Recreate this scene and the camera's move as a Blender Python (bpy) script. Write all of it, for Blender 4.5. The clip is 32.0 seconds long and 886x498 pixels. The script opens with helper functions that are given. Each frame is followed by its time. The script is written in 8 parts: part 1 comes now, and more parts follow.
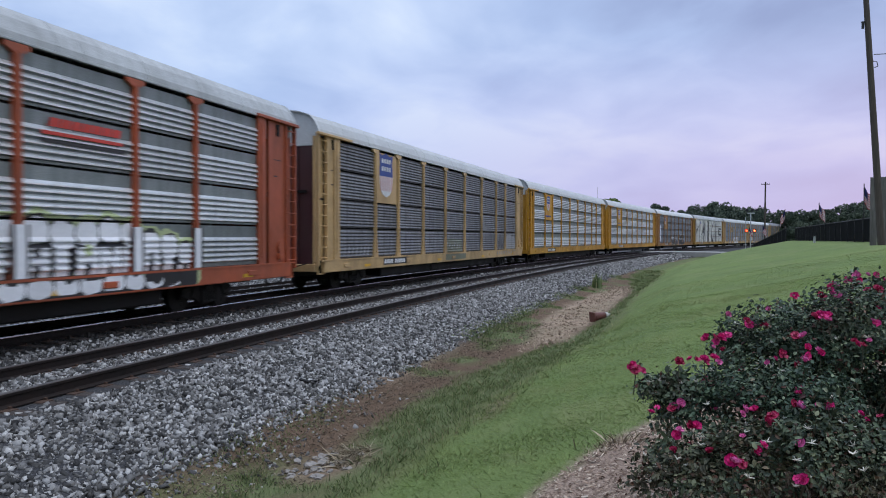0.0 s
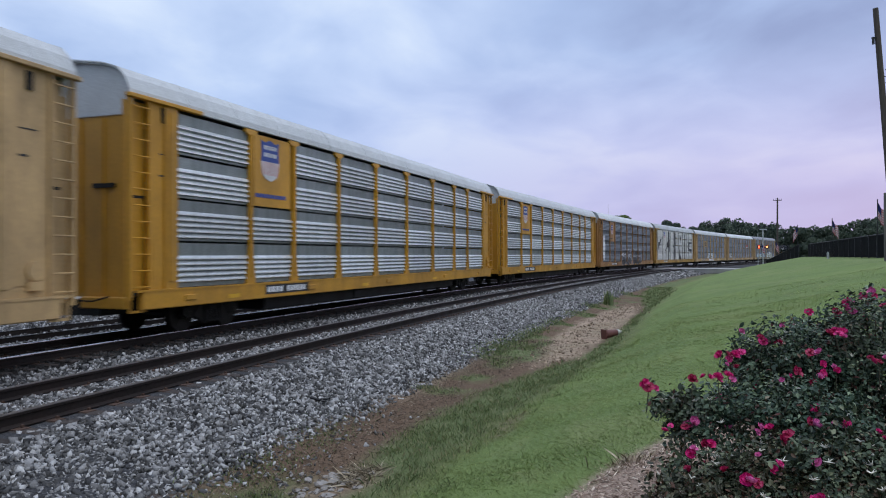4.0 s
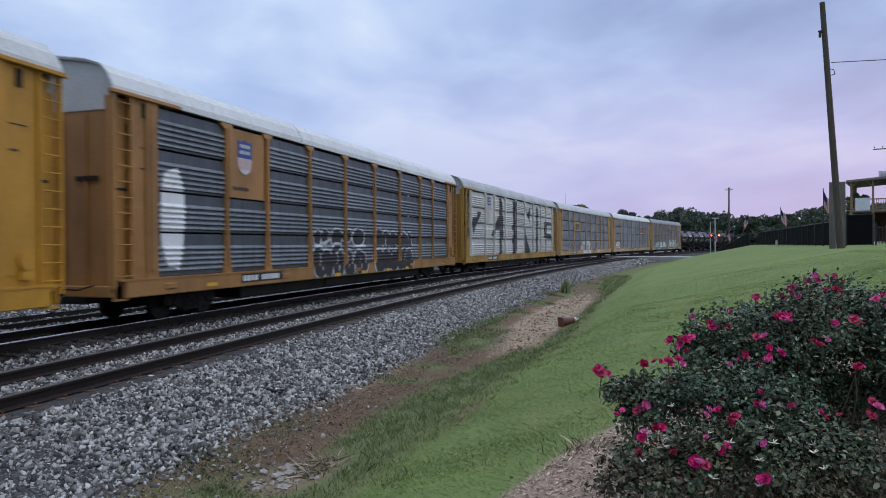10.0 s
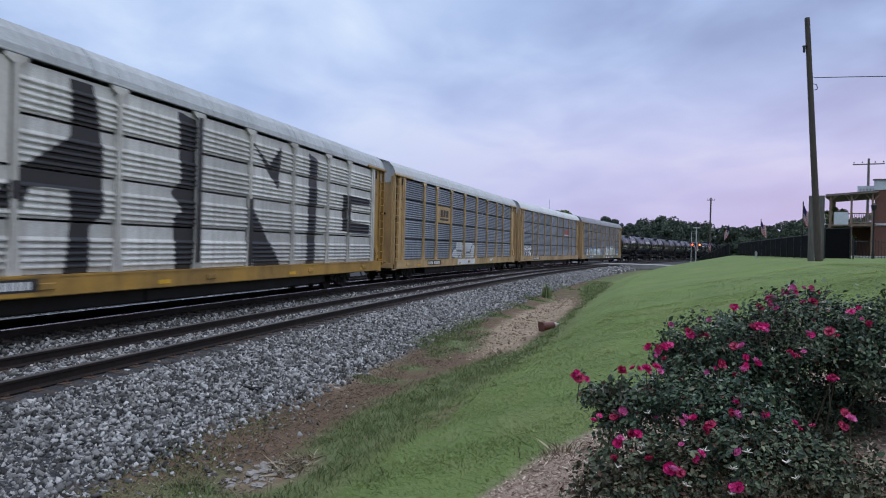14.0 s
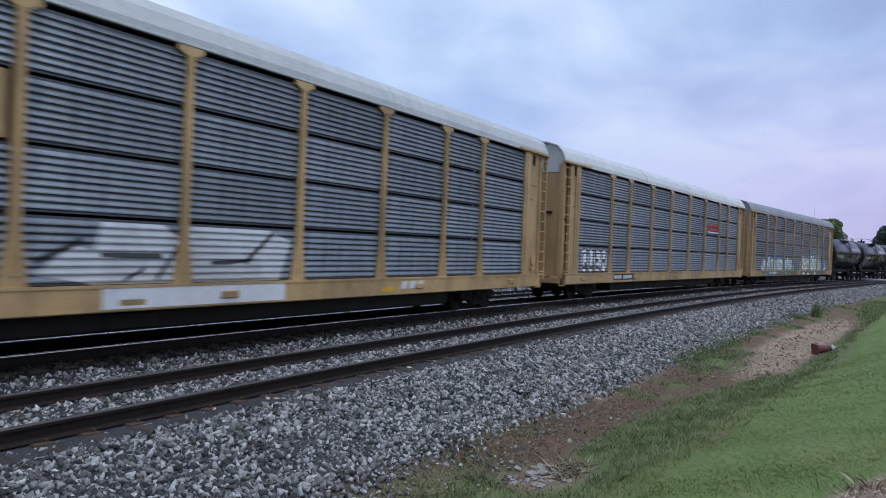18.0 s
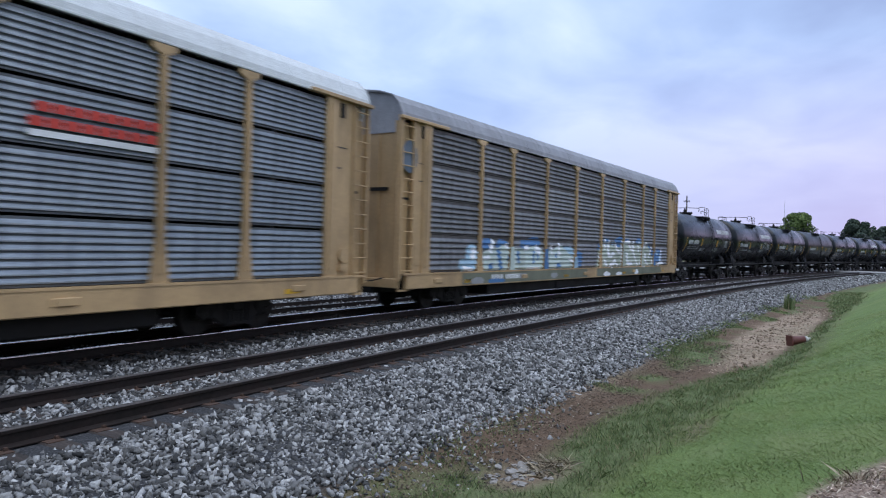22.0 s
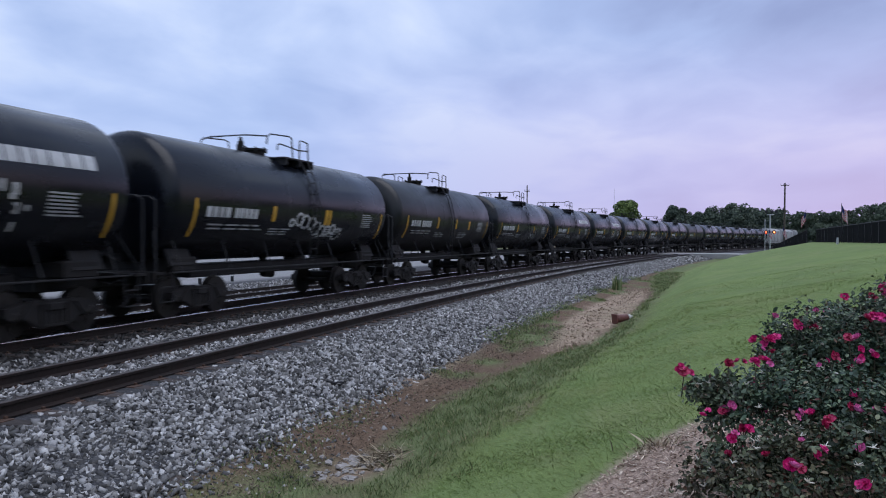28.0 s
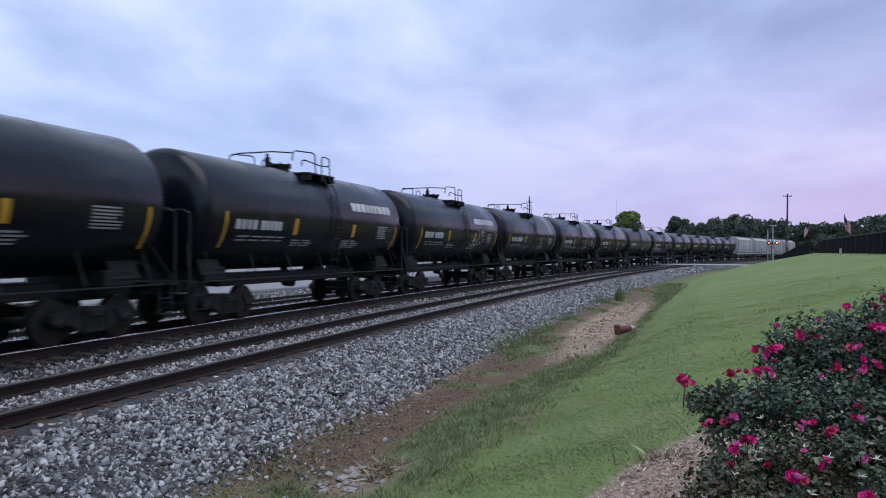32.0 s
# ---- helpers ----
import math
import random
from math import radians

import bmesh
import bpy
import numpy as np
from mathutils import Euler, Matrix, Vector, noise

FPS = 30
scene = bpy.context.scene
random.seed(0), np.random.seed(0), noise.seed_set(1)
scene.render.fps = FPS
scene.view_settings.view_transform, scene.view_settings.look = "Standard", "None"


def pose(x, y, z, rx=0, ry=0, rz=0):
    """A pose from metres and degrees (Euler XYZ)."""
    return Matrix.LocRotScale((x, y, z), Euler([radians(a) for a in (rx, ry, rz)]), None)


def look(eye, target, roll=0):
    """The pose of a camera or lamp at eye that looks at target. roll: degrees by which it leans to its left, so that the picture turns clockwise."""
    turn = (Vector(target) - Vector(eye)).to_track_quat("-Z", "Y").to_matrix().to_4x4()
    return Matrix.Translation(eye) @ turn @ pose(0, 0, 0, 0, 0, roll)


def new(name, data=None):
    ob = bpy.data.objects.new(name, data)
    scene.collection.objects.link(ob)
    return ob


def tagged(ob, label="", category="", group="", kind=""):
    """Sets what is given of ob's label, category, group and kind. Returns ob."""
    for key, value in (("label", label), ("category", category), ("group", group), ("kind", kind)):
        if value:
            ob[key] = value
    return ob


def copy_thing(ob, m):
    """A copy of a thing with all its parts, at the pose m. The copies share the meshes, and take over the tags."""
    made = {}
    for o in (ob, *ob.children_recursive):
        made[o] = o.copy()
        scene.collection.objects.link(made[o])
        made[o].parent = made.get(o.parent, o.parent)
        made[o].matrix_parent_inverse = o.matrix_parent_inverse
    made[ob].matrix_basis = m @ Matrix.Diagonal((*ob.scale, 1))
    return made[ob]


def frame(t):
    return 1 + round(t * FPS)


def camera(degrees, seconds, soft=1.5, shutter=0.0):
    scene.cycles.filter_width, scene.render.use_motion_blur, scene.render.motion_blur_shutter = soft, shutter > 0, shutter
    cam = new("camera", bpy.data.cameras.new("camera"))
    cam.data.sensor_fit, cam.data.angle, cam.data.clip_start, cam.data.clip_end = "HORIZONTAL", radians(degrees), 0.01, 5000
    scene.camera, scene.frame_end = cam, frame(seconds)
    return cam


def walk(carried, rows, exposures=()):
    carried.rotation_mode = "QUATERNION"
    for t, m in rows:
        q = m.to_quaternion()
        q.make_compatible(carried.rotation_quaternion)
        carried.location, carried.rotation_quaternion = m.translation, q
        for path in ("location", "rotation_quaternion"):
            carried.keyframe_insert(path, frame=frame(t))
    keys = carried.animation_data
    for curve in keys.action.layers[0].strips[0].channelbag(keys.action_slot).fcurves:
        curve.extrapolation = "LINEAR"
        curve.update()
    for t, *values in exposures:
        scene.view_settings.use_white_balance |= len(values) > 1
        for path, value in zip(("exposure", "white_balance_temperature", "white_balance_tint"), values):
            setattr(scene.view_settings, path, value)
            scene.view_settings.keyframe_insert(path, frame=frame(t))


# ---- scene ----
# Camera: carried by hand, turning on the spot. Rows: seconds, place, turn.
PATH = [
    (0, 0.000, 0.000, 1.903, 89.07, -0.10, 0.00),
    (0.5, 0.014, 0.019, 1.898, 89.24, -0.06, 0.27),
    (1, 0.015, 0.029, 1.894, 89.39, -0.10, 0.38),
    (1.5, 0.012, 0.027, 1.896, 89.54, -0.12, 0.47),
    (2, 0.022, 0.021, 1.900, 89.66, -0.16, 0.62),
    (2.5, 0.012, 0.013, 1.899, 89.79, -0.32, 0.86),
    (3, -0.001, 0.008, 1.903, 90.02, -0.27, 1.18),
    (3.5, -0.002, 0.008, 1.901, 90.20, -0.16, 1.06),
    (5.5, 0.019, -0.014, 1.912, 91.49, 0.94, 0.39),
    (6, 0.006, -0.014, 1.920, 91.65, 0.99, 0.38),
    (6.5, 0.018, -0.008, 1.908, 91.44, 0.89, -0.19),
    (7, 0.027, 0.008, 1.904, 91.14, 0.80, -0.85),
    (7.5, 0.028, 0.019, 1.899, 90.66, 0.75, -1.53),
    (8, 0.029, 0.030, 1.898, 90.27, 0.69, -2.00),
    (8.5, 0.028, 0.030, 1.893, 89.97, 0.57, -2.26),
    (9, 0.028, 0.039, 1.889, 89.80, 0.48, -2.36),
    (9.5, 0.029, 0.031, 1.892, 89.66, 0.38, -2.40),
    (10, 0.032, 0.029, 1.890, 89.62, 0.35, -2.42),
    (10.5, 0.034, 0.023, 1.890, 89.65, 0.21, -2.49),
    (11, 0.032, 0.021, 1.891, 89.74, 0.01, -2.71),
    (11.5, 0.031, 0.025, 1.894, 89.86, -0.32, -3.09),
    (12, 0.041, 0.028, 1.892, 90.01, -0.66, -3.64),
    (12.5, 0.035, 0.044, 1.888, 90.06, -0.92, -4.01),
    (13, 0.035, 0.043, 1.889, 90.02, -1.06, -4.21),
    (13.5, 0.040, 0.037, 1.887, 89.93, -1.19, -4.26),
    (14, 0.036, 0.033, 1.889, 89.77, -1.32, -3.77),
    (14.5, 0.016, 0.018, 1.887, 89.56, -1.55, -2.12),
    (15, -0.114, 0.003, 1.882, 89.50, -1.71, 1.64),
    (15.5, -0.290, 0.017, 1.869, 89.37, -1.72, 6.76),
    (17.5, -0.389, -0.352, 1.943, 89.71, -2.16, 14.87),
    (18, -0.391, -0.370, 1.952, 89.85, -2.18, 15.08),
    (18.5, -0.380, -0.379, 1.955, 89.74, -2.26, 15.49),
    (19, -0.390, -0.356, 1.945, 89.43, -1.93, 15.93),
    (19.5, -0.416, -0.304, 1.926, 89.02, -1.67, 16.20),
    (20, -0.436, -0.263, 1.913, 88.70, -1.48, 16.25),
    (20.5, -0.445, -0.231, 1.907, 88.71, -1.36, 16.06),
    (21, -0.454, -0.209, 1.907, 88.98, -1.33, 15.44),
    (21.5, -0.452, -0.187, 1.915, 89.45, -1.34, 14.33),
    (22, -0.444, -0.177, 1.916, 89.75, -1.45, 13.15),
    (22.5, -0.442, -0.171, 1.915, 89.99, -1.43, 12.10),
    (23, -0.445, -0.170, 1.916, 90.10, -1.39, 11.15),
    (23.5, -0.444, -0.172, 1.916, 90.30, -1.38, 10.32),
    (24, -0.431, -0.174, 1.920, 90.66, -1.36, 9.45),
    (24.5, -0.420, -0.178, 1.921, 91.16, -1.37, 8.60),
    (25, -0.419, -0.182, 1.912, 91.59, -1.45, 7.62),
    (25.5, -0.405, -0.172, 1.903, 91.61, -1.34, 6.35),
    (26, -0.359, -0.135, 1.908, 91.30, -1.04, 4.54),
    (26.5, -0.275, -0.093, 1.934, 90.47, -0.89, 3.15),
    (28.5, -0.177, 0.056, 1.881, 89.18, 0.05, 1.10),
    (29, -0.169, 0.054, 1.880, 89.33, 0.07, 1.29),
    (29.5, -0.168, 0.048, 1.882, 89.52, 0.12, 1.41),
    (30, -0.175, 0.056, 1.882, 89.62, 0.03, 1.56),
    (30.5, -0.175, 0.056, 1.883, 89.70, -0.00, 1.67),
    (31, -0.178, 0.061, 1.883, 89.81, -0.10, 1.70),
    (31.5, -0.175, 0.056, 1.880, 89.88, -0.11, 1.68),
    (32, -0.167, 0.052, 1.883, 90.11, -0.04, 1.42),
]
cam = camera(63.45, 32.0, 1.0, 0.5)
walk(cam, [(t, pose(x, y, z, rx, ry, rz)) for t, x, y, z, rx, ry, rz in PATH],
     [(0, 0.14, 6500, 10), (8, 0.08, 6500, 10), (14, 0.10, 6500, 10), (19, 0.10, 6230, 10), (20.5, 0.28, 6230, 10), (22.5, 0.28, 6230, 9), (24, 0.18, 6230, 9), (26, 0.06, 6320, 12), (32, 0.17, 6320, 15)])

# ---- world and light ----
SUN_UP, SUN_TURN = radians(9), radians(75)


def make_world():
    w = bpy.data.worlds.new("sky")
    scene.world = w
    w.use_nodes = True
    nt = w.node_tree
    nt.nodes.clear()
    N, L = nt.nodes.new, nt.links.new

    def math(op, a, b=None, clamp=False):
        n = N("ShaderNodeMath")
        n.operation, n.use_clamp = op, clamp
        for i, v in enumerate((a, b)):
            if v is None:
                continue
            if isinstance(v, (int, float)):
                n.inputs[i].default_value = v
            else:
                L(v, n.inputs[i])
        return n.outputs[0]

    def ramp(fac, stops):
        n = N("ShaderNodeValToRGB")
        els = n.color_ramp.elements
        while len(els) < len(stops):
            els.new(0.5)
        for e, (p, c) in zip(els, stops):
            e.position, e.color = p, (*c, 1)
        L(fac, n.inputs[0])
        return n.outputs[0]

    def mix(fac, a, b, kind="MIX"):
        n = N("ShaderNodeMix")
        n.data_type, n.blend_type = "RGBA", kind
        for v, k in ((fac, 0), (a, 6), (b, 7)):
            if isinstance(v, (int, float)):
                n.inputs[k].default_value = v
            elif isinstance(v, tuple):
                n.inputs[k].default_value = (*v, 1)
            else:
                L(v, n.inputs[k])
        return n.outputs[2]

    tc = N("ShaderNodeTexCoord")
    sep = N("ShaderNodeSeparateXYZ")
    L(tc.outputs["Generated"], sep.inputs[0])
    dx, dy, dz = sep.outputs
    up = math("MAXIMUM", dz, 0.0)
    # clear-sky light behind the clouds
    sky = N("ShaderNodeTexSky")
    sky.sky_type, sky.sun_disc = "NISHITA", False
    sky.sun_elevation, sky.sun_rotation = SUN_UP, SUN_TURN
    sky.dust_density = 2.0
    # the cloud sheet, seen in perspective
    den = math("ADD", up, 0.16)
    comb = N("ShaderNodeCombineXYZ")
    L(math("DIVIDE", dx, den), comb.inputs[0])
    L(math("DIVIDE", dy, den), comb.inputs[1])
    mp = N("ShaderNodeMapping")
    mp.inputs["Rotation"].default_value[2] = radians(-24)
    mp.inputs["Scale"].default_value = (1.0, 0.75, 1)
    mp.inputs["Location"].default_value = (0.35, 0.6, 0)
    L(comb.outputs[0], mp.inputs[0])

    def noise_at(scale, detail, rough, dist):
        n = N("ShaderNodeTexNoise")
        n.inputs["Scale"].default_value, n.inputs["Detail"].default_value = scale, detail
        n.inputs["Roughness"].default_value, n.inputs["Distortion"].default_value = rough, dist
        L(mp.outputs[0], n.inputs["Vector"])
        return n.outputs[0]

    big, fine = noise_at(0.75, 3, 0.45, 0.35), noise_at(2.2, 5, 0.5, 0.35)
    glow = math("MULTIPLY", math("ADD", math("ADD", math("MULTIPLY", dx, 0.80), math("MULTIPLY", dy, 0.60)), -0.35), 1.7, True)
    both = math("ADD", math("MULTIPLY", big, 0.70), math("MULTIPLY", fine, 0.30))
    both = math("ADD", both, math("ADD", math("MULTIPLY", glow, -0.075), 0.028))
    # a thinner, brighter part of the sheet ahead
    lit = math("ADD", math("ADD", math("MULTIPLY", dx, 0.07), math("MULTIPLY", dy, 0.963)), math("MULTIPLY", dz, 0.26))
    lit = math("MULTIPLY", math("ADD", lit, -0.93), 14.0, True)
    both = math("ADD", both, math("ADD", math("MULTIPLY", lit, 0.10), -0.010))
    cloud = ramp(both, [(0.36, (0.27, 0.36, 0.60)), (0.45, (0.39, 0.52, 0.80)), (0.52, (0.54, 0.67, 0.93)), (0.60, (0.76, 0.87, 1.01))])
    # toward the skyline the sheet closes up: lilac, then pink where the sun has gone down
    low = mix(glow, (0.42, 0.55, 0.86), (0.57, 0.47, 0.75))
    haze = ramp(up, [(0.0, (1, 1, 1)), (0.10, (0.80, 0.80, 0.80)), (0.26, (0.15, 0.15, 0.15)), (0.4, (0, 0, 0))])
    out = mix(math("MULTIPLY", haze, 0.92), cloud, low)
    out = mix(0.06, out, mix(1.0, sky.outputs[0], (0.12, 0.12, 0.12), "MULTIPLY"))
    bg = N("ShaderNodeBackground")
    bg.inputs["Strength"].default_value = 1.0
    L(out, bg.inputs[0])
    wo = N("ShaderNodeOutputWorld")
    L(bg.outputs[0], wo.inputs[0])


make_world()
sun = new("sun", bpy.data.lights.new("sun", "SUN"))
sun.data.energy, sun.data.angle, sun.data.color = 1.5, radians(60), (0.97, 0.98, 1.0)
sun.matrix_world = look((22, -4, 80), (0, 12, 0))

# ---- materials ----
def nodes(name):
    m = bpy.data.materials.new(name)
    m.use_nodes = True
    nt = m.node_tree
    b = nt.nodes["Principled BSDF"]
    return m, nt, b


def tex(nt, scale, detail=4, rough=0.55, kind="Object", stretch=None, dist=0.0):
    tc = nt.nodes.new("ShaderNodeTexCoord")
    src = tc.outputs[kind]
    if stretch:
        mp = nt.nodes.new("ShaderNodeMapping")
        mp.inputs["Scale"].default_value = stretch
        nt.links.new(src, mp.inputs[0])
        src = mp.outputs[0]
    n = nt.nodes.new("ShaderNodeTexNoise")
    n.inputs["Scale"].default_value, n.inputs["Detail"].default_value = scale, detail
    n.inputs["Roughness"].default_value, n.inputs["Distortion"].default_value = rough, dist
    nt.links.new(src, n.inputs["Vector"])
    return n.outputs[0]


def ramp_of(nt, fac, stops):
    n = nt.nodes.new("ShaderNodeValToRGB")
    els = n.color_ramp.elements
    while len(els) < len(stops):
        els.new(0.5)
    for e, (p, c) in zip(els, stops):
        e.position, e.color = p, (*c, 1) if len(c) == 3 else c
    nt.links.new(fac, n.inputs[0])
    return n.outputs[0]


def blend(nt, fac, a, b, kind="MIX"):
    n = nt.nodes.new("ShaderNodeMix")
    n.data_type, n.blend_type = "RGBA", kind
    for v, k in ((fac, 0), (a, 6), (b, 7)):
        if isinstance(v, (int, float)):
            n.inputs[k].default_value = v
        elif isinstance(v, tuple):
            n.inputs[k].default_value = (*v, 1)
        else:
            nt.links.new(v, n.inputs[k])
    return n.outputs[2]


def bump_on(nt, b, height, strength, distance):
    n = nt.nodes.new("ShaderNodeBump")
    n.inputs["Strength"].default_value, n.inputs["Distance"].default_value = strength, distance
    nt.links.new(height, n.inputs["Height"])
    nt.links.new(n.outputs[0], b.inputs["Normal"])


def scaled(c, k):
    return tuple(min(1.0, v * k) for v in c)


def surface(name, base, rough=0.6, metal=0.0, grain=30.0, amount=0.25, patch=1.2, dirt=None, dirt_amount=0.4,
            bump=0.15, depth=0.004, stretch=None, random_amount=0.0, shine=0.5):
    """Base colour with fine grain, a larger patchy soiling and a fine relief."""
    m, nt, b = nodes(name)
    fine = tex(nt, grain, 5, 0.6, stretch=stretch)
    large = tex(nt, patch, 5, 0.6, stretch=stretch, dist=0.4)
    col = ramp_of(nt, fine, [(0.3, scaled(base, 1 - amount)), (0.7, scaled(base, 1 + amount))])
    if dirt:
        mask = ramp_of(nt, large, [(0.42, (0, 0, 0)), (0.68, (dirt_amount,) * 3)])
        col = blend(nt, mask, col, dirt)
    if random_amount:
        info = nt.nodes.new("ShaderNodeObjectInfo")
        shade = ramp_of(nt, info.outputs["Random"], [(0, (1 - random_amount,) * 3), (1, (1 + random_amount * 0.6,) * 3)])
        col = blend(nt, 1.0, col, shade, "MULTIPLY")
    nt.links.new(col, b.inputs["Base Color"])
    r = ramp_of(nt, large, [(0.3, (max(0.05, rough - 0.12),) * 3), (0.7, (min(1, rough + 0.12),) * 3)])
    nt.links.new(r, b.inputs["Roughness"])
    b.inputs["Metallic"].default_value = metal
    b.inputs["Specular IOR Level"].default_value = shine
    if bump:
        bump_on(nt, b, fine, bump, depth)
    return m


def glowing(name, base, power):
    m, nt, b = nodes(name)
    b.inputs["Base Color"].default_value = (*base, 1)
    b.inputs["Emission Color"].default_value = (*base, 1)
    b.inputs["Emission Strength"].default_value = power
    return m


M = {}

# ---- building helpers ----
def part(name, bm, material, parent=None, label="", smooth=False):
    """One mesh object out of a bmesh, under a thing or a part."""
    me = bpy.data.meshes.new(name)
    bm.normal_update()
    bm.to_mesh(me)
    bm.free()
    if smooth:
        me.polygons.foreach_set("use_smooth", [True] * len(me.polygons))
    me.materials.append(material)
    ob = new(name, me)
    if parent:
        ob.parent = parent
    if label:
        ob["label"] = label
    return ob


def raw(name, verts, faces, material, parent=None, smooth=False):
    """One mesh object out of vertex and face arrays."""
    me = bpy.data.meshes.new(name)
    me.from_pydata([tuple(v) for v in verts] if not isinstance(verts, np.ndarray) else verts.tolist(), [],
                   faces if not isinstance(faces, np.ndarray) else faces.tolist())
    me.update()
    if smooth:
        me.polygons.foreach_set("use_smooth", [True] * len(me.polygons))
    if material:
        me.materials.append(material)
    ob = new(name, me)
    if parent:
        ob.parent = parent
    return ob


def again(ob, parent, m):
    """Another piece on the same mesh."""
    o = new(ob.name.split(".")[0], ob.data)
    o.parent = parent
    o.matrix_local = m
    if "label" in ob:
        o["label"] = ob["label"]
    return o


def box(bm, cx, cy, cz, sx, sy, sz, rot=None, bevel=0.0):
    """A box by centre and sizes."""
    m = Matrix.Translation((cx, cy, cz))
    if rot:
        m = m @ rot
    r = bmesh.ops.create_cube(bm, size=1.0, matrix=m @ Matrix.Diagonal((sx, sy, sz, 1)))
    if bevel:
        es = {e for v in r["verts"] for e in v.link_edges}
        bmesh.ops.bevel(bm, geom=list(es), offset=bevel, segments=1, affect="EDGES")
    return bm


def rod(bm, a, b, r, seg=8, r2=None):
    """A round bar from a to b."""
    a, b = Vector(a), Vector(b)
    d = b - a
    m = Matrix.Translation((a + b) / 2) @ d.to_track_quat("Z", "Y").to_matrix().to_4x4()
    bmesh.ops.create_cone(bm, cap_ends=True, segments=seg, radius1=r, radius2=r if r2 is None else r2, depth=d.length, matrix=m)
    return bm


def pipe(bm, points, r, seg=8):
    for a, b in zip(points, points[1:]):
        rod(bm, a, b, r, seg)
    return bm


def sweep(profile, stations, closed=False):
    """Verts and quads: a closed profile of (across, up) laid along stations of (point, right, up)."""
    n, verts, faces = len(profile), [], []
    for p, right, up in stations:
        verts += [tuple(p[i] + a * right[i] + h * up[i] for i in range(3)) for a, h in profile]
    for k in range(len(stations) - 1):
        for i in range(n):
            j = (i + 1) % n
            faces.append((k * n + i, k * n + j, (k + 1) * n + j, (k + 1) * n + i))
    faces.append(tuple(range(n)))
    faces.append(tuple((len(stations) - 1) * n + i for i in reversed(range(n))))
    return verts, faces


# ---- the line of the railway: s metres along the empty track, u metres to its right ----
TRACK_TURN, TRACK_OFF, BEND, BEND_FALL, SPACING = 0.2732, 8.303, 2.504e-3, -0.9385e-5, 4.23
_S = np.arange(-400.0, 900.0, 0.5)
_turn = np.cumsum(BEND + BEND_FALL * np.clip(_S, -20, 200)) * 0.5
_i0 = 800
_turn += TRACK_TURN - _turn[_i0]
_X, _Y = np.cumsum(np.sin(_turn)) * 0.5, np.cumsum(np.cos(_turn)) * 0.5
_X += -_X[_i0] - math.cos(TRACK_TURN) * TRACK_OFF
_Y += -_Y[_i0] + math.sin(TRACK_TURN) * TRACK_OFF


def on_line(s, u=0.0):
    """x, y and the way's turn (clockwise from +y) at s along and u to the right."""
    x, y, a = np.interp(s, _S, _X), np.interp(s, _S, _Y), np.interp(s, _S, _turn)
    return x + np.cos(a) * u, y - np.sin(a) * u, a


def line_place(x, y):
    """s and u of places, by the nearest point of the line."""
    x, y = np.asarray(x, float).ravel(), np.asarray(y, float).ravel()
    s, u = np.empty_like(x), np.empty_like(x)
    lx, ly = _X[::8], _Y[::8]
    for a in range(0, len(x), 20000):
        q = slice(a, a + 20000)
        i = np.argmin((x[q, None] - lx) ** 2 + (y[q, None] - ly) ** 2, 1) * 8
        dx, dy, t = x[q] - _X[i], y[q] - _Y[i], _turn[i]
        s[q] = _S[i] + dx * np.sin(t) + dy * np.cos(t)
        u[q] = dx * np.cos(t) - dy * np.sin(t)
    return s, u


def height(s, u):
    """The ground's height over the rail head."""
    s, u = np.asarray(s, float), np.asarray(u, float)
    z = np.interp(u, [-60, -16, -12, -10.6, -8.6, -6.6, -5.6, -2.95, -2.45, -1.9, -1.4, 1.35, 1.75, 3.7, 4.6, 5.6, 7.0, 8.3, 12, 15, 18, 30, 60, 300],
                  [-0.6, -0.5, -0.45, -0.42, -0.42, -0.40, -0.2, -0.22, -0.36, -0.34, -0.205, -0.205, -0.235, -0.60, -0.68, -0.60, -0.2, 0.2, 1.0, 1.6, 1.7, 1.8, 1.9, 2.3])
    # further along a flat-bottomed ditch lies between the stones and the lawn
    w = np.clip((s - 11) / 8, 0, 1)
    w = w * w * (3 - 2 * w) * (u > 4.6) * (u < 8.3)
    z = z + w * (np.interp(u, [4.6, 6.2, 7.2, 8.3], [-0.68, -0.66, -0.32, 0.2]) - z)
    # the lawn falls away towards the road
    road = np.clip((s - 88) / 25, 0, 1)
    road = road * road * (3 - 2 * road)
    lawn = np.clip((u - 4.6) / 2, 0, 1)
    z = z * (1 - road * lawn) + (-0.35) * road * lawn
    return z

# ---- ground ----
def axis(lo, hi, fine, c0, c1, grow=1.13):
    """Steps that are fine between c0 and c1 and widen outwards."""
    a = list(np.arange(c0, c1, fine))
    st, v = fine, c1
    while v < hi:
        a.append(v)
        st *= grow
        v += st
    a.append(hi)
    st, v, left = fine, c0, []
    while v > lo:
        st *= grow
        v -= st
        left.append(max(v, lo))
    return np.array(left[::-1] + a)


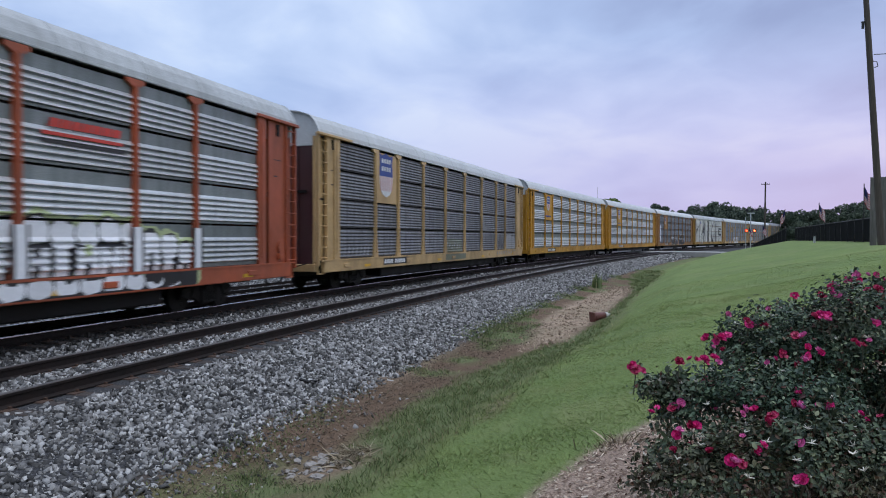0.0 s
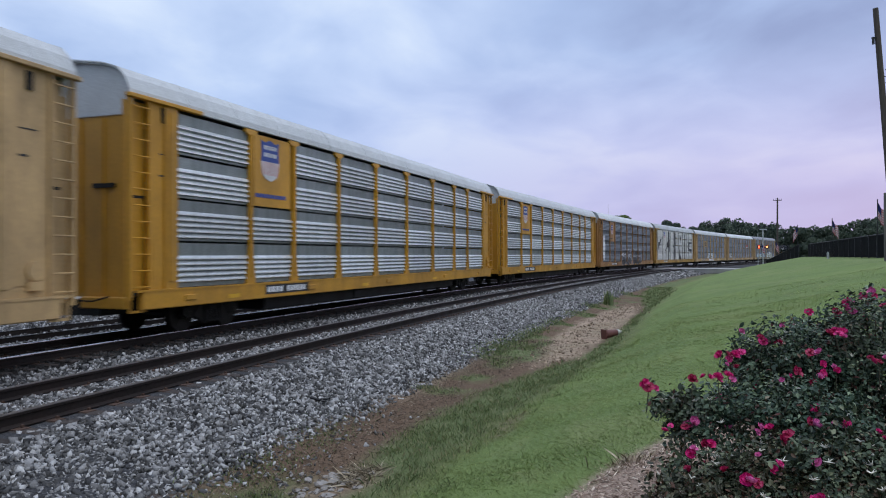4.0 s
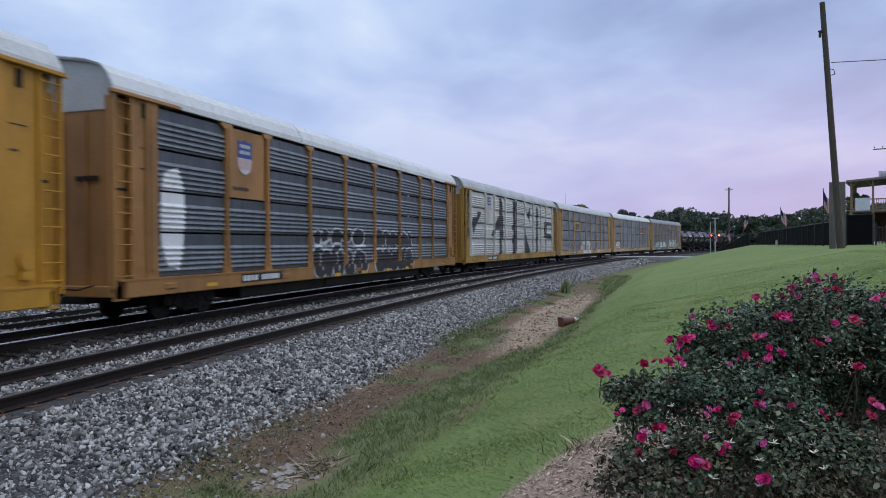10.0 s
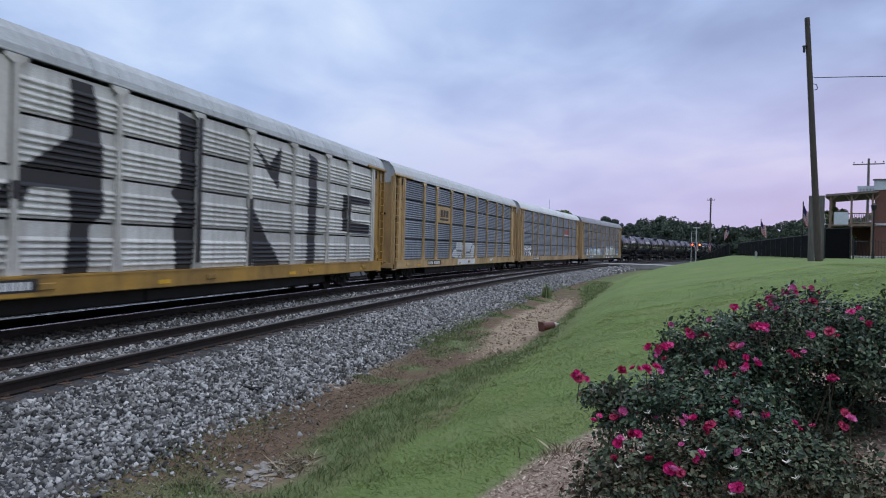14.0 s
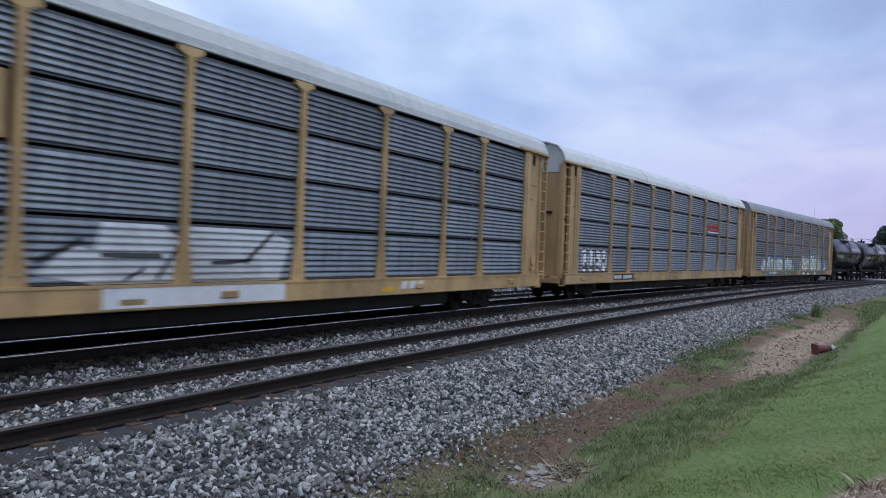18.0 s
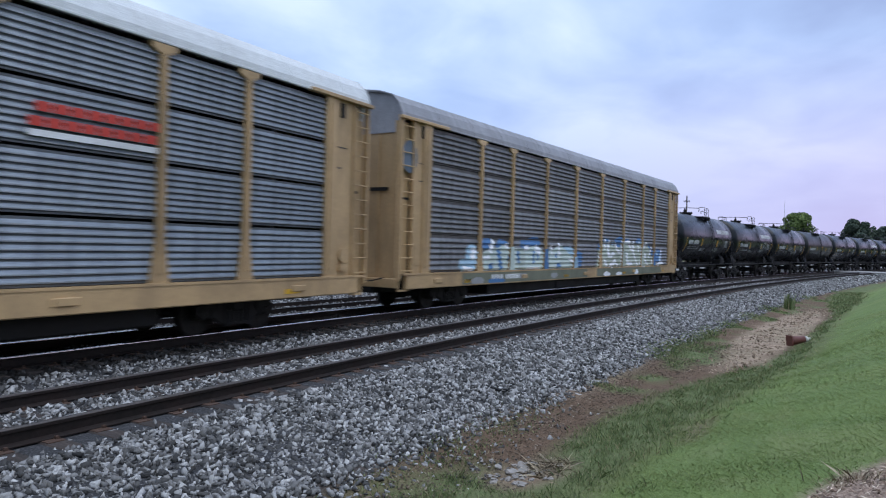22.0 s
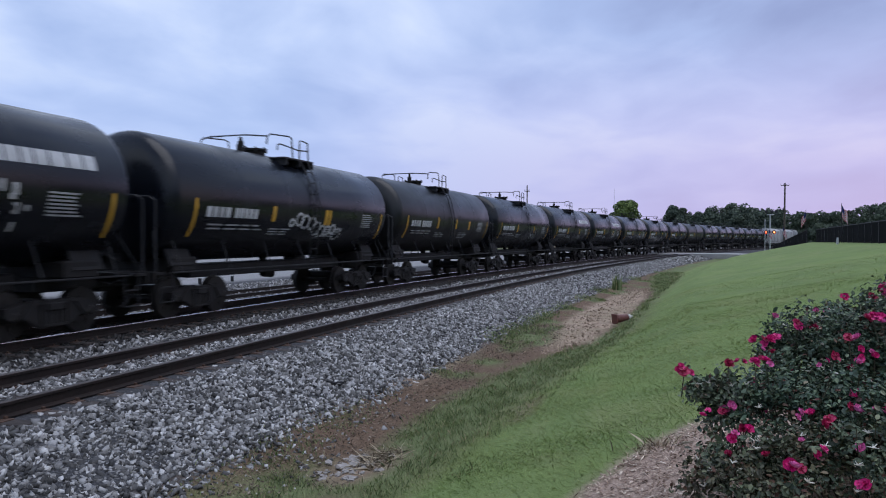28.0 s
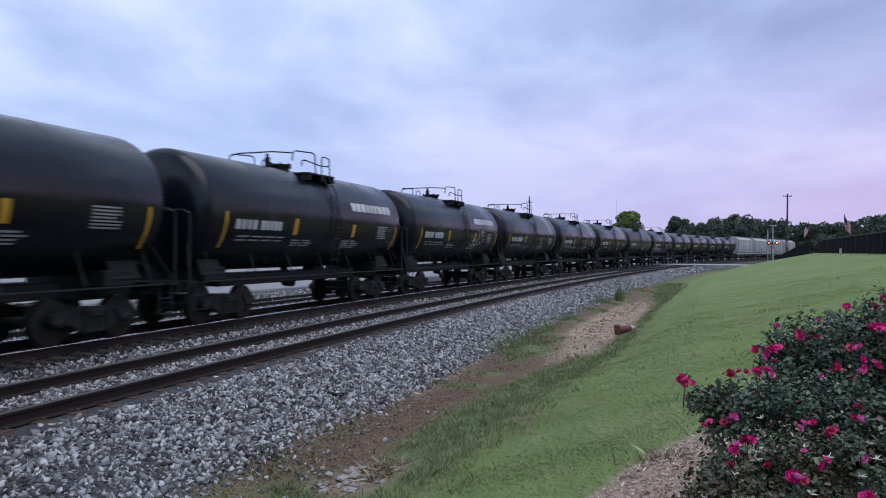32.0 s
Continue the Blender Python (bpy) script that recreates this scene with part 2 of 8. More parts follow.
def make_ground():
    sa = axis(-390, 880, 0.3, -12, 50)
    ua = axis(-900, 330, 0.22, -10, 14)
    s, u = np.meshgrid(sa, ua, indexing="ij")
    x, y, _ = on_line(s, u)
    z = height(s, u)
    rough = np.array([noise.noise((a * 0.9, b * 0.9, 0)) for a, b in zip(x.ravel(), y.ravel())]).reshape(x.shape)
    z = z + rough * np.where(u > 5.2, 0.012, 0.04) * np.clip((np.abs(u) - 1.6) / 2, 0, 1)
    v = np.stack([x, y, z], -1).reshape(-1, 3)
    n = len(ua)
    i, j = np.meshgrid(np.arange(len(sa) - 1), np.arange(n - 1), indexing="ij")
    a = (i * n + j).ravel()
    f = np.stack([a, a + n, a + n + 1, a + 1], 1)
    # the outermost ring runs out to the skyline
    ob = raw("ground", v, f, M["ground"], smooth=True)
    for name, val in zones(s.ravel(), u.ravel(), x.ravel(), y.ravel()).items():
        at = ob.data.attributes.new(name, "FLOAT", "POINT")
        at.data.foreach_set("value", val.astype(np.float32))
    return tagged(ob, "mown lawn, bare dirt verge and stony railway bed", "ground", kind="structure")


def wob(x, y, k, seed=0.0):
    return np.array([noise.noise((a * k, b * k, seed)) for a, b in zip(x, y)])


def lawn_edge(s):
    """Where the mown lawn begins."""
    return np.interp(s, [5, 7, 9, 12, 16, 20, 42, 60, 100], [5.5, 5.70, 5.95, 6.35, 6.75, 7.05, 6.8, 5.6, 5.0])


def dirt_edge(s):
    """Where the bare dirt ends and long grass begins."""
    return np.interp(s, [4, 6, 8, 10.5, 14, 19, 34, 40, 52, 100], [5.0, 5.15, 4.85, 4.75, 5.15, 6.35, 6.6, 5.8, 4.4, 4.1])


def zones(s, u, x, y):
    """How much of each kind of soil lies at a place, 0 to 1."""
    n1, n2 = wob(x, y, 0.35, 3.0), wob(x, y, 1.3, 7.0)
    e = n1 * 0.5 + n2 * 0.3
    sm = lambda v, a, b: np.clip((v - a) / (b - a), 0, 1)
    gravel = sm(3.45 + 0.4 * sm(s, 10, 16) + e * 0.4 - u, -0.15, 0.15) * sm(u + 27.5, 0, 1)
    lawn = sm(u - lawn_edge(s) - e * 0.5, -0.35, 0.35)
    weeds = np.maximum(sm(n1 + 0.6 * n2 - 0.05, -0.05, 0.25), sm(u - dirt_edge(s) - e * 0.4, -0.15, 0.2)) * (1 - gravel) * (1 - lawn)
    sand = sm(1 - ((s - 27.5) / 11.5) ** 2 - ((u - 5.45 - e * 0.5) / 0.95) ** 2, 0.0, 0.35)
    sand = np.maximum(sand, 0.75 * sm(1 - ((s - 7.5) / 0.75) ** 2 - ((u - 4.85) / 0.40) ** 2, 0.0, 0.6))
    sand = np.maximum(sand, 0.7 * sm(1 - ((s - 14.2) / 3.2) ** 2 - ((u - 3.75 - e * 0.3) / 0.34) ** 2, 0.0, 0.6))
    sand = np.maximum(sand, 0.55 * sm(1 - ((s - 9.8) / 1.1) ** 2 - ((u - 6.2) / 0.16) ** 2, 0.0, 0.6))
    bark = bed_at(s, u, e)
    paved = sm(-u, 15.5 + e, 17.5) * sm(u, -60, -58)
    # strip under the train, where the wagons' shade is painted into the ground
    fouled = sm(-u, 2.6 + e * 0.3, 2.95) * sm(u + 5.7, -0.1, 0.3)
    return {"gravel": gravel, "lawn": lawn * (1 - sand), "weeds": weeds * (1 - sand), "sand": sand, "bark": bark, "paved": paved, "fouled": fouled}


def bed_at(s, u, e=0.0):
    """The planting bed under the roses."""
    return np.clip((1 - ((s - 4.0) / 4.25) ** 2 - ((u - 11.0) / 3.85) ** 2 + 0.1 * e) / 0.06, 0, 1)


def ground_mat():
    """Soil kinds laid over one another by the masks on the ground: dirt, stones, weeds, lawn, sand, bark."""
    m, nt, b = nodes("ground_soils")

    def mask(name):
        n = nt.nodes.new("ShaderNodeAttribute")
        n.attribute_name = name
        return n.outputs["Fac"]

    fine, mid, large = tex(nt, 45, 6, 0.65), tex(nt, 5.0, 5, 0.6), tex(nt, 0.45, 4, 0.55, dist=0.5)
    dirt = ramp_of(nt, fine, [(0.3, (0.070, 0.044, 0.029)), (0.55, (0.155, 0.102, 0.067)), (0.75, (0.27, 0.195, 0.138))])
    dirt = blend(nt, ramp_of(nt, mid, [(0.40, (0, 0, 0)), (0.65, (0.6,) * 3)]), dirt, (0.105, 0.068, 0.042))
    stones = ramp_of(nt, fine, [(0.3, (0.016, 0.016, 0.018)), (0.5, (0.045, 0.045, 0.048)), (0.7, (0.12, 0.12, 0.125))])
    weeds = ramp_of(nt, fine, [(0.3, (0.075, 0.098, 0.040)), (0.7, (0.17, 0.20, 0.085))])
    grass = ramp_of(nt, fine, [(0.30, (0.075, 0.106, 0.036)), (0.5, (0.132, 0.184, 0.060)), (0.70, (0.20, 0.265, 0.098))])
    grass = blend(nt, ramp_of(nt, large, [(0.36, (0, 0, 0)), (0.62, (0.55,) * 3)]), grass, (0.180, 0.246, 0.072))
    grass = blend(nt, ramp_of(nt, mid, [(0.52, (0, 0, 0)), (0.74, (0.40,) * 3)]), grass, (0.21, 0.28, 0.12))
    sand = ramp_of(nt, fine, [(0.28, (0.15, 0.105, 0.072)), (0.5, (0.36, 0.27, 0.195)), (0.72, (0.54, 0.43, 0.33))])
    sand = blend(nt, ramp_of(nt, mid, [(0.42, (0, 0, 0)), (0.62, (0.75,) * 3)]), sand, (0.19, 0.135, 0.092))
    sand = blend(nt, ramp_of(nt, large, [(0.45, (0, 0, 0)), (0.65, (0.5,) * 3)]), sand, (0.17, 0.16, 0.085))
    bark = ramp_of(nt, fine, [(0.3, (0.14, 0.095, 0.07)), (0.5, (0.34, 0.25, 0.195)), (0.72, (0.57, 0.45, 0.36))])
    pale = ramp_of(nt, fine, [(0.3, (0.17, 0.168, 0.166)), (0.7, (0.30, 0.295, 0.29))])
    # near-black ground colour that stands for the shade under the wagons
    shaded = ramp_of(nt, fine, [(0.3, (0.007, 0.0065, 0.006)), (0.7, (0.022, 0.019, 0.017))])
    grass = blend(nt, ramp_of(nt, tex(nt, 0.9, 4, 0.6, stretch=(1.0, 0.45, 1.0), dist=0.8), [(0.50, (0, 0, 0)), (0.72, (0.55,) * 3)]), grass, (0.24, 0.255, 0.112))
    col = dirt
    for name, c in (("weeds", weeds), ("lawn", grass), ("sand", sand), ("gravel", stones), ("bark", bark), ("paved", pale), ("fouled", shaded)):
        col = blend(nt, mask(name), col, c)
    nt.links.new(col, b.inputs["Base Color"])
    b.inputs["Roughness"].default_value = 0.95
    b.inputs["Specular IOR Level"].default_value = 0.2
    bump_on(nt, b, fine, 0.55, 0.03)
    return m


M["ground"] = ground_mat()
make_ground()

# ---- track ----
M["rail"] = surface("rusty_rail", (0.017, 0.0125, 0.011), 0.7, 0.1, 18, 0.4, 2.0, (0.034, 0.021, 0.017), 0.5, shine=0.25)
M["rail_head"] = surface("worn_rail_head", (0.13, 0.115, 0.11), 0.42, 0.7, 30, 0.2)
M["rail_used"] = surface("polished_rail_head", (0.50, 0.50, 0.52), 0.25, 0.9, 30, 0.1)
M["tie"] = surface("weathered_tie", (0.045, 0.034, 0.029), 0.85, 0.0, 16, 0.5, 3.0, (0.03, 0.026, 0.024), 0.6, 0.5, 0.01, stretch=(0.3, 3, 3), random_amount=0.3)
M["plate"] = surface("rusty_plate", (0.085, 0.05, 0.035), 0.8, 0.3, 40, 0.4)


def make_track(u0, head, label):
    track = new("railway_track")
    tagged(track, label, "railway track", kind="structure")
    foot = [(-0.037, -0.045), (-0.010, -0.055), (-0.010, -0.150), (-0.076, -0.176), (-0.076, -0.188), (0.076, -0.188), (0.076, -0.176), (0.010, -0.150), (0.010, -0.055), (0.037, -0.045), (0.037, -0.014), (-0.037, -0.014)]
    top = [(-0.036, -0.0145), (0.036, -0.0145), (0.034, -0.004), (0.028, 0.0), (-0.028, 0.0), (-0.034, -0.004)]
    steps = np.concatenate([np.arange(-70, 120, 1.5), np.arange(120, 420, 5.0)])
    for off in (-0.7525, 0.7525):
        st = []
        for s in steps:
            x, y, a = on_line(s, u0 + off)
            st.append(((x, y, 0), (math.cos(a), -math.sin(a), 0), (0, 0, 1)))
        v, f = sweep(foot, st)
        rail = raw("rail", v, f, M["rail"], track)
        v, f = sweep(top, st)
        raw("rail_head", v, f, head, rail)
    # ties with plates and spikes
    bm = bmesh.new()
    box(bm, 0, 0, -0.261, 2.6, 0.23, 0.14, bevel=0.012)
    tie = part("tie", bm, M["tie"], track)
    bm = bmesh.new()
    for off in (-0.7525, 0.7525):
        box(bm, off, 0, -0.188, 0.40, 0.19, 0.012)
        for dx in (-0.11, 0.11):
            box(bm, off + dx, 0.05 * (1 if dx > 0 else -1), -0.170, 0.035, 0.035, 0.04)
    plates = part("tie_plate", bm, M["plate"], tie)
    rng = random.Random(int(u0 * 10) + 3)
    s, first = -16.0, True
    while s < 122:
        x, y, a = on_line(s, u0)
        m = pose(x, y, rng.uniform(-0.01, 0.004), rng.uniform(-0.6, 0.6), 0, -math.degrees(a) + rng.uniform(-1.2, 1.2))
        if first:
            tie.matrix_local, first = m, False
        else:
            t = again(tie, track, m)
            if s < 45:
                again(plates, t, Matrix.Identity(4))
        s += 0.52 if s < 70 else 0.56
    return track


make_track(0.0, M["rail_head"], "empty railway track with rusty rails on dark timber ties")
make_track(-SPACING, M["rail_used"], "railway track with polished rails under the train")


# ---- ballast stones ----
def rocks(name, places, sizes, material, label, seed, kind="stuff", flat=0.55):
    """Broken stones: a few rough shapes, turned and scaled, in one mesh."""
    rng = np.random.default_rng(seed)
    shapes = []
    for k in range(9):
        bm = bmesh.new()
        bmesh.ops.create_cube(bm, size=1.0)
        v0 = np.array([v.co for v in bm.verts]) * rng.uniform(0.55, 1.05, (8, 1)) + rng.uniform(-0.22, 0.22, (8, 3))
        bm.free()
        shapes.append(v0)
    quads = np.array([(0, 1, 3, 2), (2, 3, 7, 6), (6, 7, 5, 4), (4, 5, 1, 0), (2, 6, 4, 0), (7, 3, 1, 5)])
    n = len(places)
    pick = rng.integers(0, 9, n)
    base = np.array(shapes)[pick]
    q = rng.normal(size=(n, 4))
    q /= np.linalg.norm(q, axis=1)[:, None]
    w, x, y, z = q.T
    R = np.stack([1 - 2 * (y * y + z * z), 2 * (x * y - z * w), 2 * (x * z + y * w), 2 * (x * y + z * w), 1 - 2 * (x * x + z * z), 2 * (y * z - x * w),
                  2 * (x * z - y * w), 2 * (y * z + x * w), 1 - 2 * (x * x + y * y)], 1).reshape(n, 3, 3)
    v = np.einsum("nij,nkj->nki", R, base * np.array([1.4, 0.85, flat]) * sizes[:, None, None]) + places[:, None, :]
    f = (quads[None] + 8 * np.arange(n)[:, None, None]).reshape(-1, 4)
    me = bpy.data.meshes.new(name)
    me.vertices.add(n * 8)
    me.vertices.foreach_set("co", v.reshape(-1).astype(np.float32))
    me.loops.add(len(f) * 4)
    me.loops.foreach_set("vertex_index", f.reshape(-1).astype(np.int32))
    me.polygons.add(len(f))
    me.polygons.foreach_set("loop_start", np.arange(0, len(f) * 4, 4, dtype=np.int32))
    me.update(calc_edges=True)
    me.materials.append(material)
    return tagged(new(name, me), label, "gravel", kind=kind)


def stone_mat(name, stops, rough=0.8):
    m, nt, b = nodes(name)
    geo = nt.nodes.new("ShaderNodeNewGeometry")
    col = ramp_of(nt, geo.outputs["Random Per Island"], stops)
    fine = tex(nt, 60, 4, 0.6)
    col = blend(nt, 1.0, col, ramp_of(nt, fine, [(0.3, (0.75,) * 3), (0.7, (1.15,) * 3)]), "MULTIPLY")
    nt.links.new(col, b.inputs["Base Color"])
    b.inputs["Roughness"].default_value = rough
    bump_on(nt, b, fine, 0.3, 0.004)
    return m


M["stone"] = stone_mat("ballast_stone", [(0.0, (0.018, 0.017, 0.017)), (0.28, (0.072, 0.070, 0.068)), (0.60, (0.205, 0.20, 0.195)), (0.88, (0.37, 0.365, 0.36)), (1.0, (0.54, 0.53, 0.52))])
# Ballast stone darkened to near black: shade under the train put into its colour.
M["shaded_stone"] = stone_mat("oily_ballast_stone", [(0.0, (0.006, 0.006, 0.006)), (0.6, (0.016, 0.014, 0.013)), (1.0, (0.04, 0.036, 0.033))], 0.7)


def ballast():
    rng = np.random.default_rng(4)
    out, size = [], []

    def strip(s0, s1, u0, u1, per, lo, hi, sink=0.3, lift=0.0, edge=0.0):
        n = int((s1 - s0) * (u1 - u0) * per)
        s, u = rng.uniform(s0, s1, n), rng.uniform(u0, u1, n)
        if edge:
            keep = rng.uniform(0, 1, n) < np.clip((u1 - u) / edge, 0, 1)
            s, u = s[keep], u[keep]
        d = rng.uniform(lo, hi, len(s)) * rng.choice([0.75, 1.0, 1.25], len(s))
        x, y, _ = on_line(s, u)
        z = height(s, u) + lift + d * rng.uniform(-sink, 0.25, len(s))
        out.append(np.stack([x, y, z], 1))
        size.append(d)

    # shoulder towards the lawn, nearest stretch densest
    strip(-1, 10, 1.3, 3.75, 700, 0.035, 0.072, sink=0.25, edge=0.5)
    strip(10, 17, 1.3, 3.95, 620, 0.036, 0.074, sink=0.25, edge=0.6)
    strip(17, 34, 1.3, 4.0, 470, 0.040, 0.078, sink=0.25, edge=0.6)
    strip(34, 75, 1.3, 4.0, 200, 0.05, 0.095, sink=0.5, edge=0.8)
    # thinning out over the dirt
    strip(4.5, 11, 3.5, 4.7, 150, 0.025, 0.06, sink=0.7, edge=1.2)
    strip(75, 100, 1.3, 4.0, 60, 0.10, 0.18, sink=0.5, edge=1.0)
    # between and around the rails
    strip(-10, 30, -0.62, 0.62, 430, 0.040, 0.070, lift=0.0)
    strip(30, 70, -0.68, 0.68, 90, 0.06, 0.10, lift=-0.02)
    strip(-12, 30, -2.85, -0.84, 300, 0.045, 0.085)
    strip(30, 75, -2.85, -0.84, 110, 0.06, 0.10)
    strip(-1, 34, 0.95, 1.35, 220, 0.044, 0.075, lift=-0.035)
    strip(-14, 50, -8.2, -5.5, 230, 0.045, 0.075)
    strip(-14, 44, -14.5, -8.5, 55, 0.05, 0.09)
    p, d = np.concatenate(out), np.concatenate(size)
    rocks("ballast_stones", p, d, M["stone"], "grey crushed stone ballast heaped beside the rails", 6, flat=0.5)
    out.clear()
    size.clear()
    # stones under the train, in the shade-coloured material
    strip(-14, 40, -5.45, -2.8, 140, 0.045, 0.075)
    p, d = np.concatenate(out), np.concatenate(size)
    rocks("oily_ballast", p, d, M["shaded_stone"], "ballast under the running rails, coloured near black for the train's shade", 16)


ballast()

# ---- train: shared parts ----
WHEEL_STEP = 0.89  # half the axle spacing of a bogie
FIRST, PITCH = 20.846, 29.156  # the first coupling at the start, and the wagons' spacing


def metal_panel(name, base, dirt, rough=0.42, metal=0.55, streak=0.5):
    """Galvanised or painted sheet, streaked by rain and soot, each panel a little different."""
    m, nt, b = nodes(name)
    fine = tex(nt, 22, 5, 0.6, stretch=(1, 0.35, 3))
    run = tex(nt, 2.2, 5, 0.65, stretch=(1, 2.6, 0.35), dist=0.5)
    large = tex(nt, 0.55, 4, 0.6, dist=0.4)
    col = ramp_of(nt, fine, [(0.3, scaled(base, 0.78)), (0.7, scaled(base, 1.2))])
    col = blend(nt, ramp_of(nt, run, [(0.44, (0, 0, 0)), (0.7, (streak,) * 3)]), col, dirt)
    col = blend(nt, ramp_of(nt, large, [(0.45, (0, 0, 0)), (0.7, (streak * 0.6,) * 3)]), col, scaled(dirt, 0.7))
    info = nt.nodes.new("ShaderNodeObjectInfo")
    col = blend(nt, 1.0, col, ramp_of(nt, info.outputs["Random"], [(0, (0.80,) * 3), (1, (1.08,) * 3)]), "MULTIPLY")
    nt.links.new(col, b.inputs["Base Color"])
    nt.links.new(ramp_of(nt, run, [(0.3, (rough - 0.08,) * 3), (0.7, (rough + 0.2,) * 3)]), b.inputs["Roughness"])
    b.inputs["Metallic"].default_value = metal
    bump_on(nt, b, fine, 0.06, 0.003)
    return m


def paint(name, base, dirt=(0.06, 0.045, 0.03), wear=0.5, rough=0.5):
    return surface(name, base, rough, 0.0, 26, 0.14, 0.9, dirt, wear, 0.08, 0.003, stretch=(1, 1, 0.5), random_amount=0.08)


M["soot"] = surface("sooty_iron", (0.010, 0.0095, 0.010), 0.65, 0.0, 20, 0.4, 1.5, (0.024, 0.019, 0.016), 0.5, shine=0.25)
M["wheel"] = surface("wheel_steel", (0.016, 0.015, 0.015), 0.5, 0.3, 14, 0.4, 2.5, (0.030, 0.025, 0.022), 0.5, shine=0.25)
M["bogie_iron"] = surface("dusty_bogie_iron", (0.012, 0.0115, 0.0125), 0.6, 0.1, 20, 0.4, 1.5, (0.026, 0.022, 0.020), 0.5, shine=0.25)
# Near black for wagon insides: the shade behind the slots put into the colour.
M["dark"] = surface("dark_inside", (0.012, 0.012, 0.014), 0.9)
M["yellow_mark"] = paint("yellow_reflector", (0.75, 0.42, 0.02), wear=0.25)
M["white_mark"] = paint("white_lettering", (0.72, 0.73, 0.74), wear=0.3)
M["black_mark"] = paint("black_lettering", (0.02, 0.02, 0.022), wear=0.2)
M["red_mark"] = paint("red_lettering", (0.55, 0.045, 0.03), wear=0.2)
M["blue_mark"] = paint("blue_badge", (0.03, 0.07, 0.30), wear=0.15)
M["rose_mark"] = paint("faded_red_stripes", (0.55, 0.22, 0.22), wear=0.1)


def make_wheelset(r):
    bm = bmesh.new()
    for side in (-1, 1):
        x = 0.755 * side
        m = Matrix.Translation((x, 0, 0)) @ pose(0, 0, 0, 0, 90, 0)
        bmesh.ops.create_cone(bm, cap_ends=True, segments=28, radius1=r, radius2=r, depth=0.13, matrix=m)
        f = Matrix.Translation((x - 0.075 * side, 0, 0)) @ pose(0, 0, 0, 0, 90, 0)
        bmesh.ops.create_cone(bm, cap_ends=True, segments=28, radius1=r + 0.03, radius2=r + 0.03, depth=0.03, matrix=f)
        h = Matrix.Translation((x + 0.075 * side, 0, 0)) @ pose(0, 0, 0, 0, 90, 0)
        bmesh.ops.create_cone(bm, cap_ends=True, segments=20, radius1=0.15, radius2=0.13, depth=0.12, matrix=h)
        for k in range(5):
            a = k * math.tau / 5
            box(bm, x + 0.068 * side, math.cos(a) * r * 0.62, math.sin(a) * r * 0.62, 0.02, 0.09, 0.09)
    rod(bm, (-1.05, 0, 0), (1.05, 0, 0), 0.08, 12)
    for side in (-1, 1):
        box(bm, 1.03 * side, 0, 0, 0.10, 0.19, 0.19, bevel=0.03)
    return part("wheelset", bm, M["wheel"])


def side_frame(bm, x, r):
    """The cast side frame of a bogie, with its two windows and spring nest."""
    a = WHEEL_STEP
    outer = [(-a - 0.20, r + 0.02), (-a - 0.18, r + 0.16), (-0.50, r + 0.27), (0.50, r + 0.27), (a + 0.18, r + 0.16), (a + 0.20, r + 0.02),
             (a + 0.12, r - 0.05), (a - 0.16, r + 0.0), (0.36, r - 0.24), (-0.36, r - 0.24), (-a + 0.16, r + 0.0), (-a - 0.12, r - 0.05)]
    fs = []
    for dx in (-0.07, 0.07):
        fs.append([bm.verts.new((x + dx, y, z)) for y, z in outer])
    n = len(outer)
    bm.faces.new(fs[1])
    bm.faces.new(fs[0][::-1])
    for i in range(n):
        j = (i + 1) % n
        bm.faces.new((fs[0][i], fs[0][j], fs[1][j], fs[1][i]))
    # raised ribs round the windows, springs in the middle
    for s in (-1, 1):
        box(bm, x + 0.08, s * 0.62, r + 0.10, 0.05, 0.10, 0.40, rot=pose(0, 0, 0, 38 * s, 0, 0))
        box(bm, x + 0.075, s * 0.30, r + 0.02, 0.07, 0.07, 0.56)
        for k in range(2):
            rod(bm, (x + 0.06, s * (0.08 + 0.1 * k), r - 0.2), (x + 0.06, s * (0.08 + 0.1 * k), r + 0.06), 0.055, 8)
    box(bm, x + 0.08, 0, r + 0.23, 0.06, 1.0, 0.06)
    box(bm, x + 0.08, 0, r - 0.21, 0.06, 0.70, 0.05)
    box(bm, x + 0.02, 0, r + 0.14, 0.24, 0.40, 0.15, bevel=0.02)


def make_bogie(parent, y, r, wheels):
    bm = bmesh.new()
    for side in (-1, 1):
        side_frame(bm, 0.99 * side, r)
    box(bm, 0, 0, r + 0.14, 1.9, 0.34, 0.24, bevel=0.03)
    for s in (-1, 1):
        box(bm, 0, s * 0.47, r - 0.02, 1.5, 0.09, 0.14)
    bogie = part("bogie", bm, M["bogie_iron"], parent)
    bogie.location = (0, y, 0)
    made = []
    for s in (-1, 1):
        w = again(wheels, bogie, Matrix.Translation((0, s * WHEEL_STEP, r)))
        made.append(w)
    return bogie, made


def make_coupler(parent, y, d):
    bm = bmesh.new()
    box(bm, 0, y - 0.30 * d, 0.86, 0.20, 0.62, 0.22, bevel=0.03)
    box(bm, 0.04, y + 0.02 * d, 0.86, 0.34, 0.26, 0.30, bevel=0.05)
    pipe(bm, [(0.45, y - 0.55 * d, 0.80), (0.46, y - 0.30 * d, 0.46), (0.42, y - 0.02 * d, 0.36)], 0.03, 6)
    pipe(bm, [(1.25, y - 0.62 * d, 1.02), (0.9, y - 0.5 * d, 0.92), (0.3, y - 0.2 * d, 0.98)], 0.018, 6)
    part("coupler", bm, M["soot"], parent)


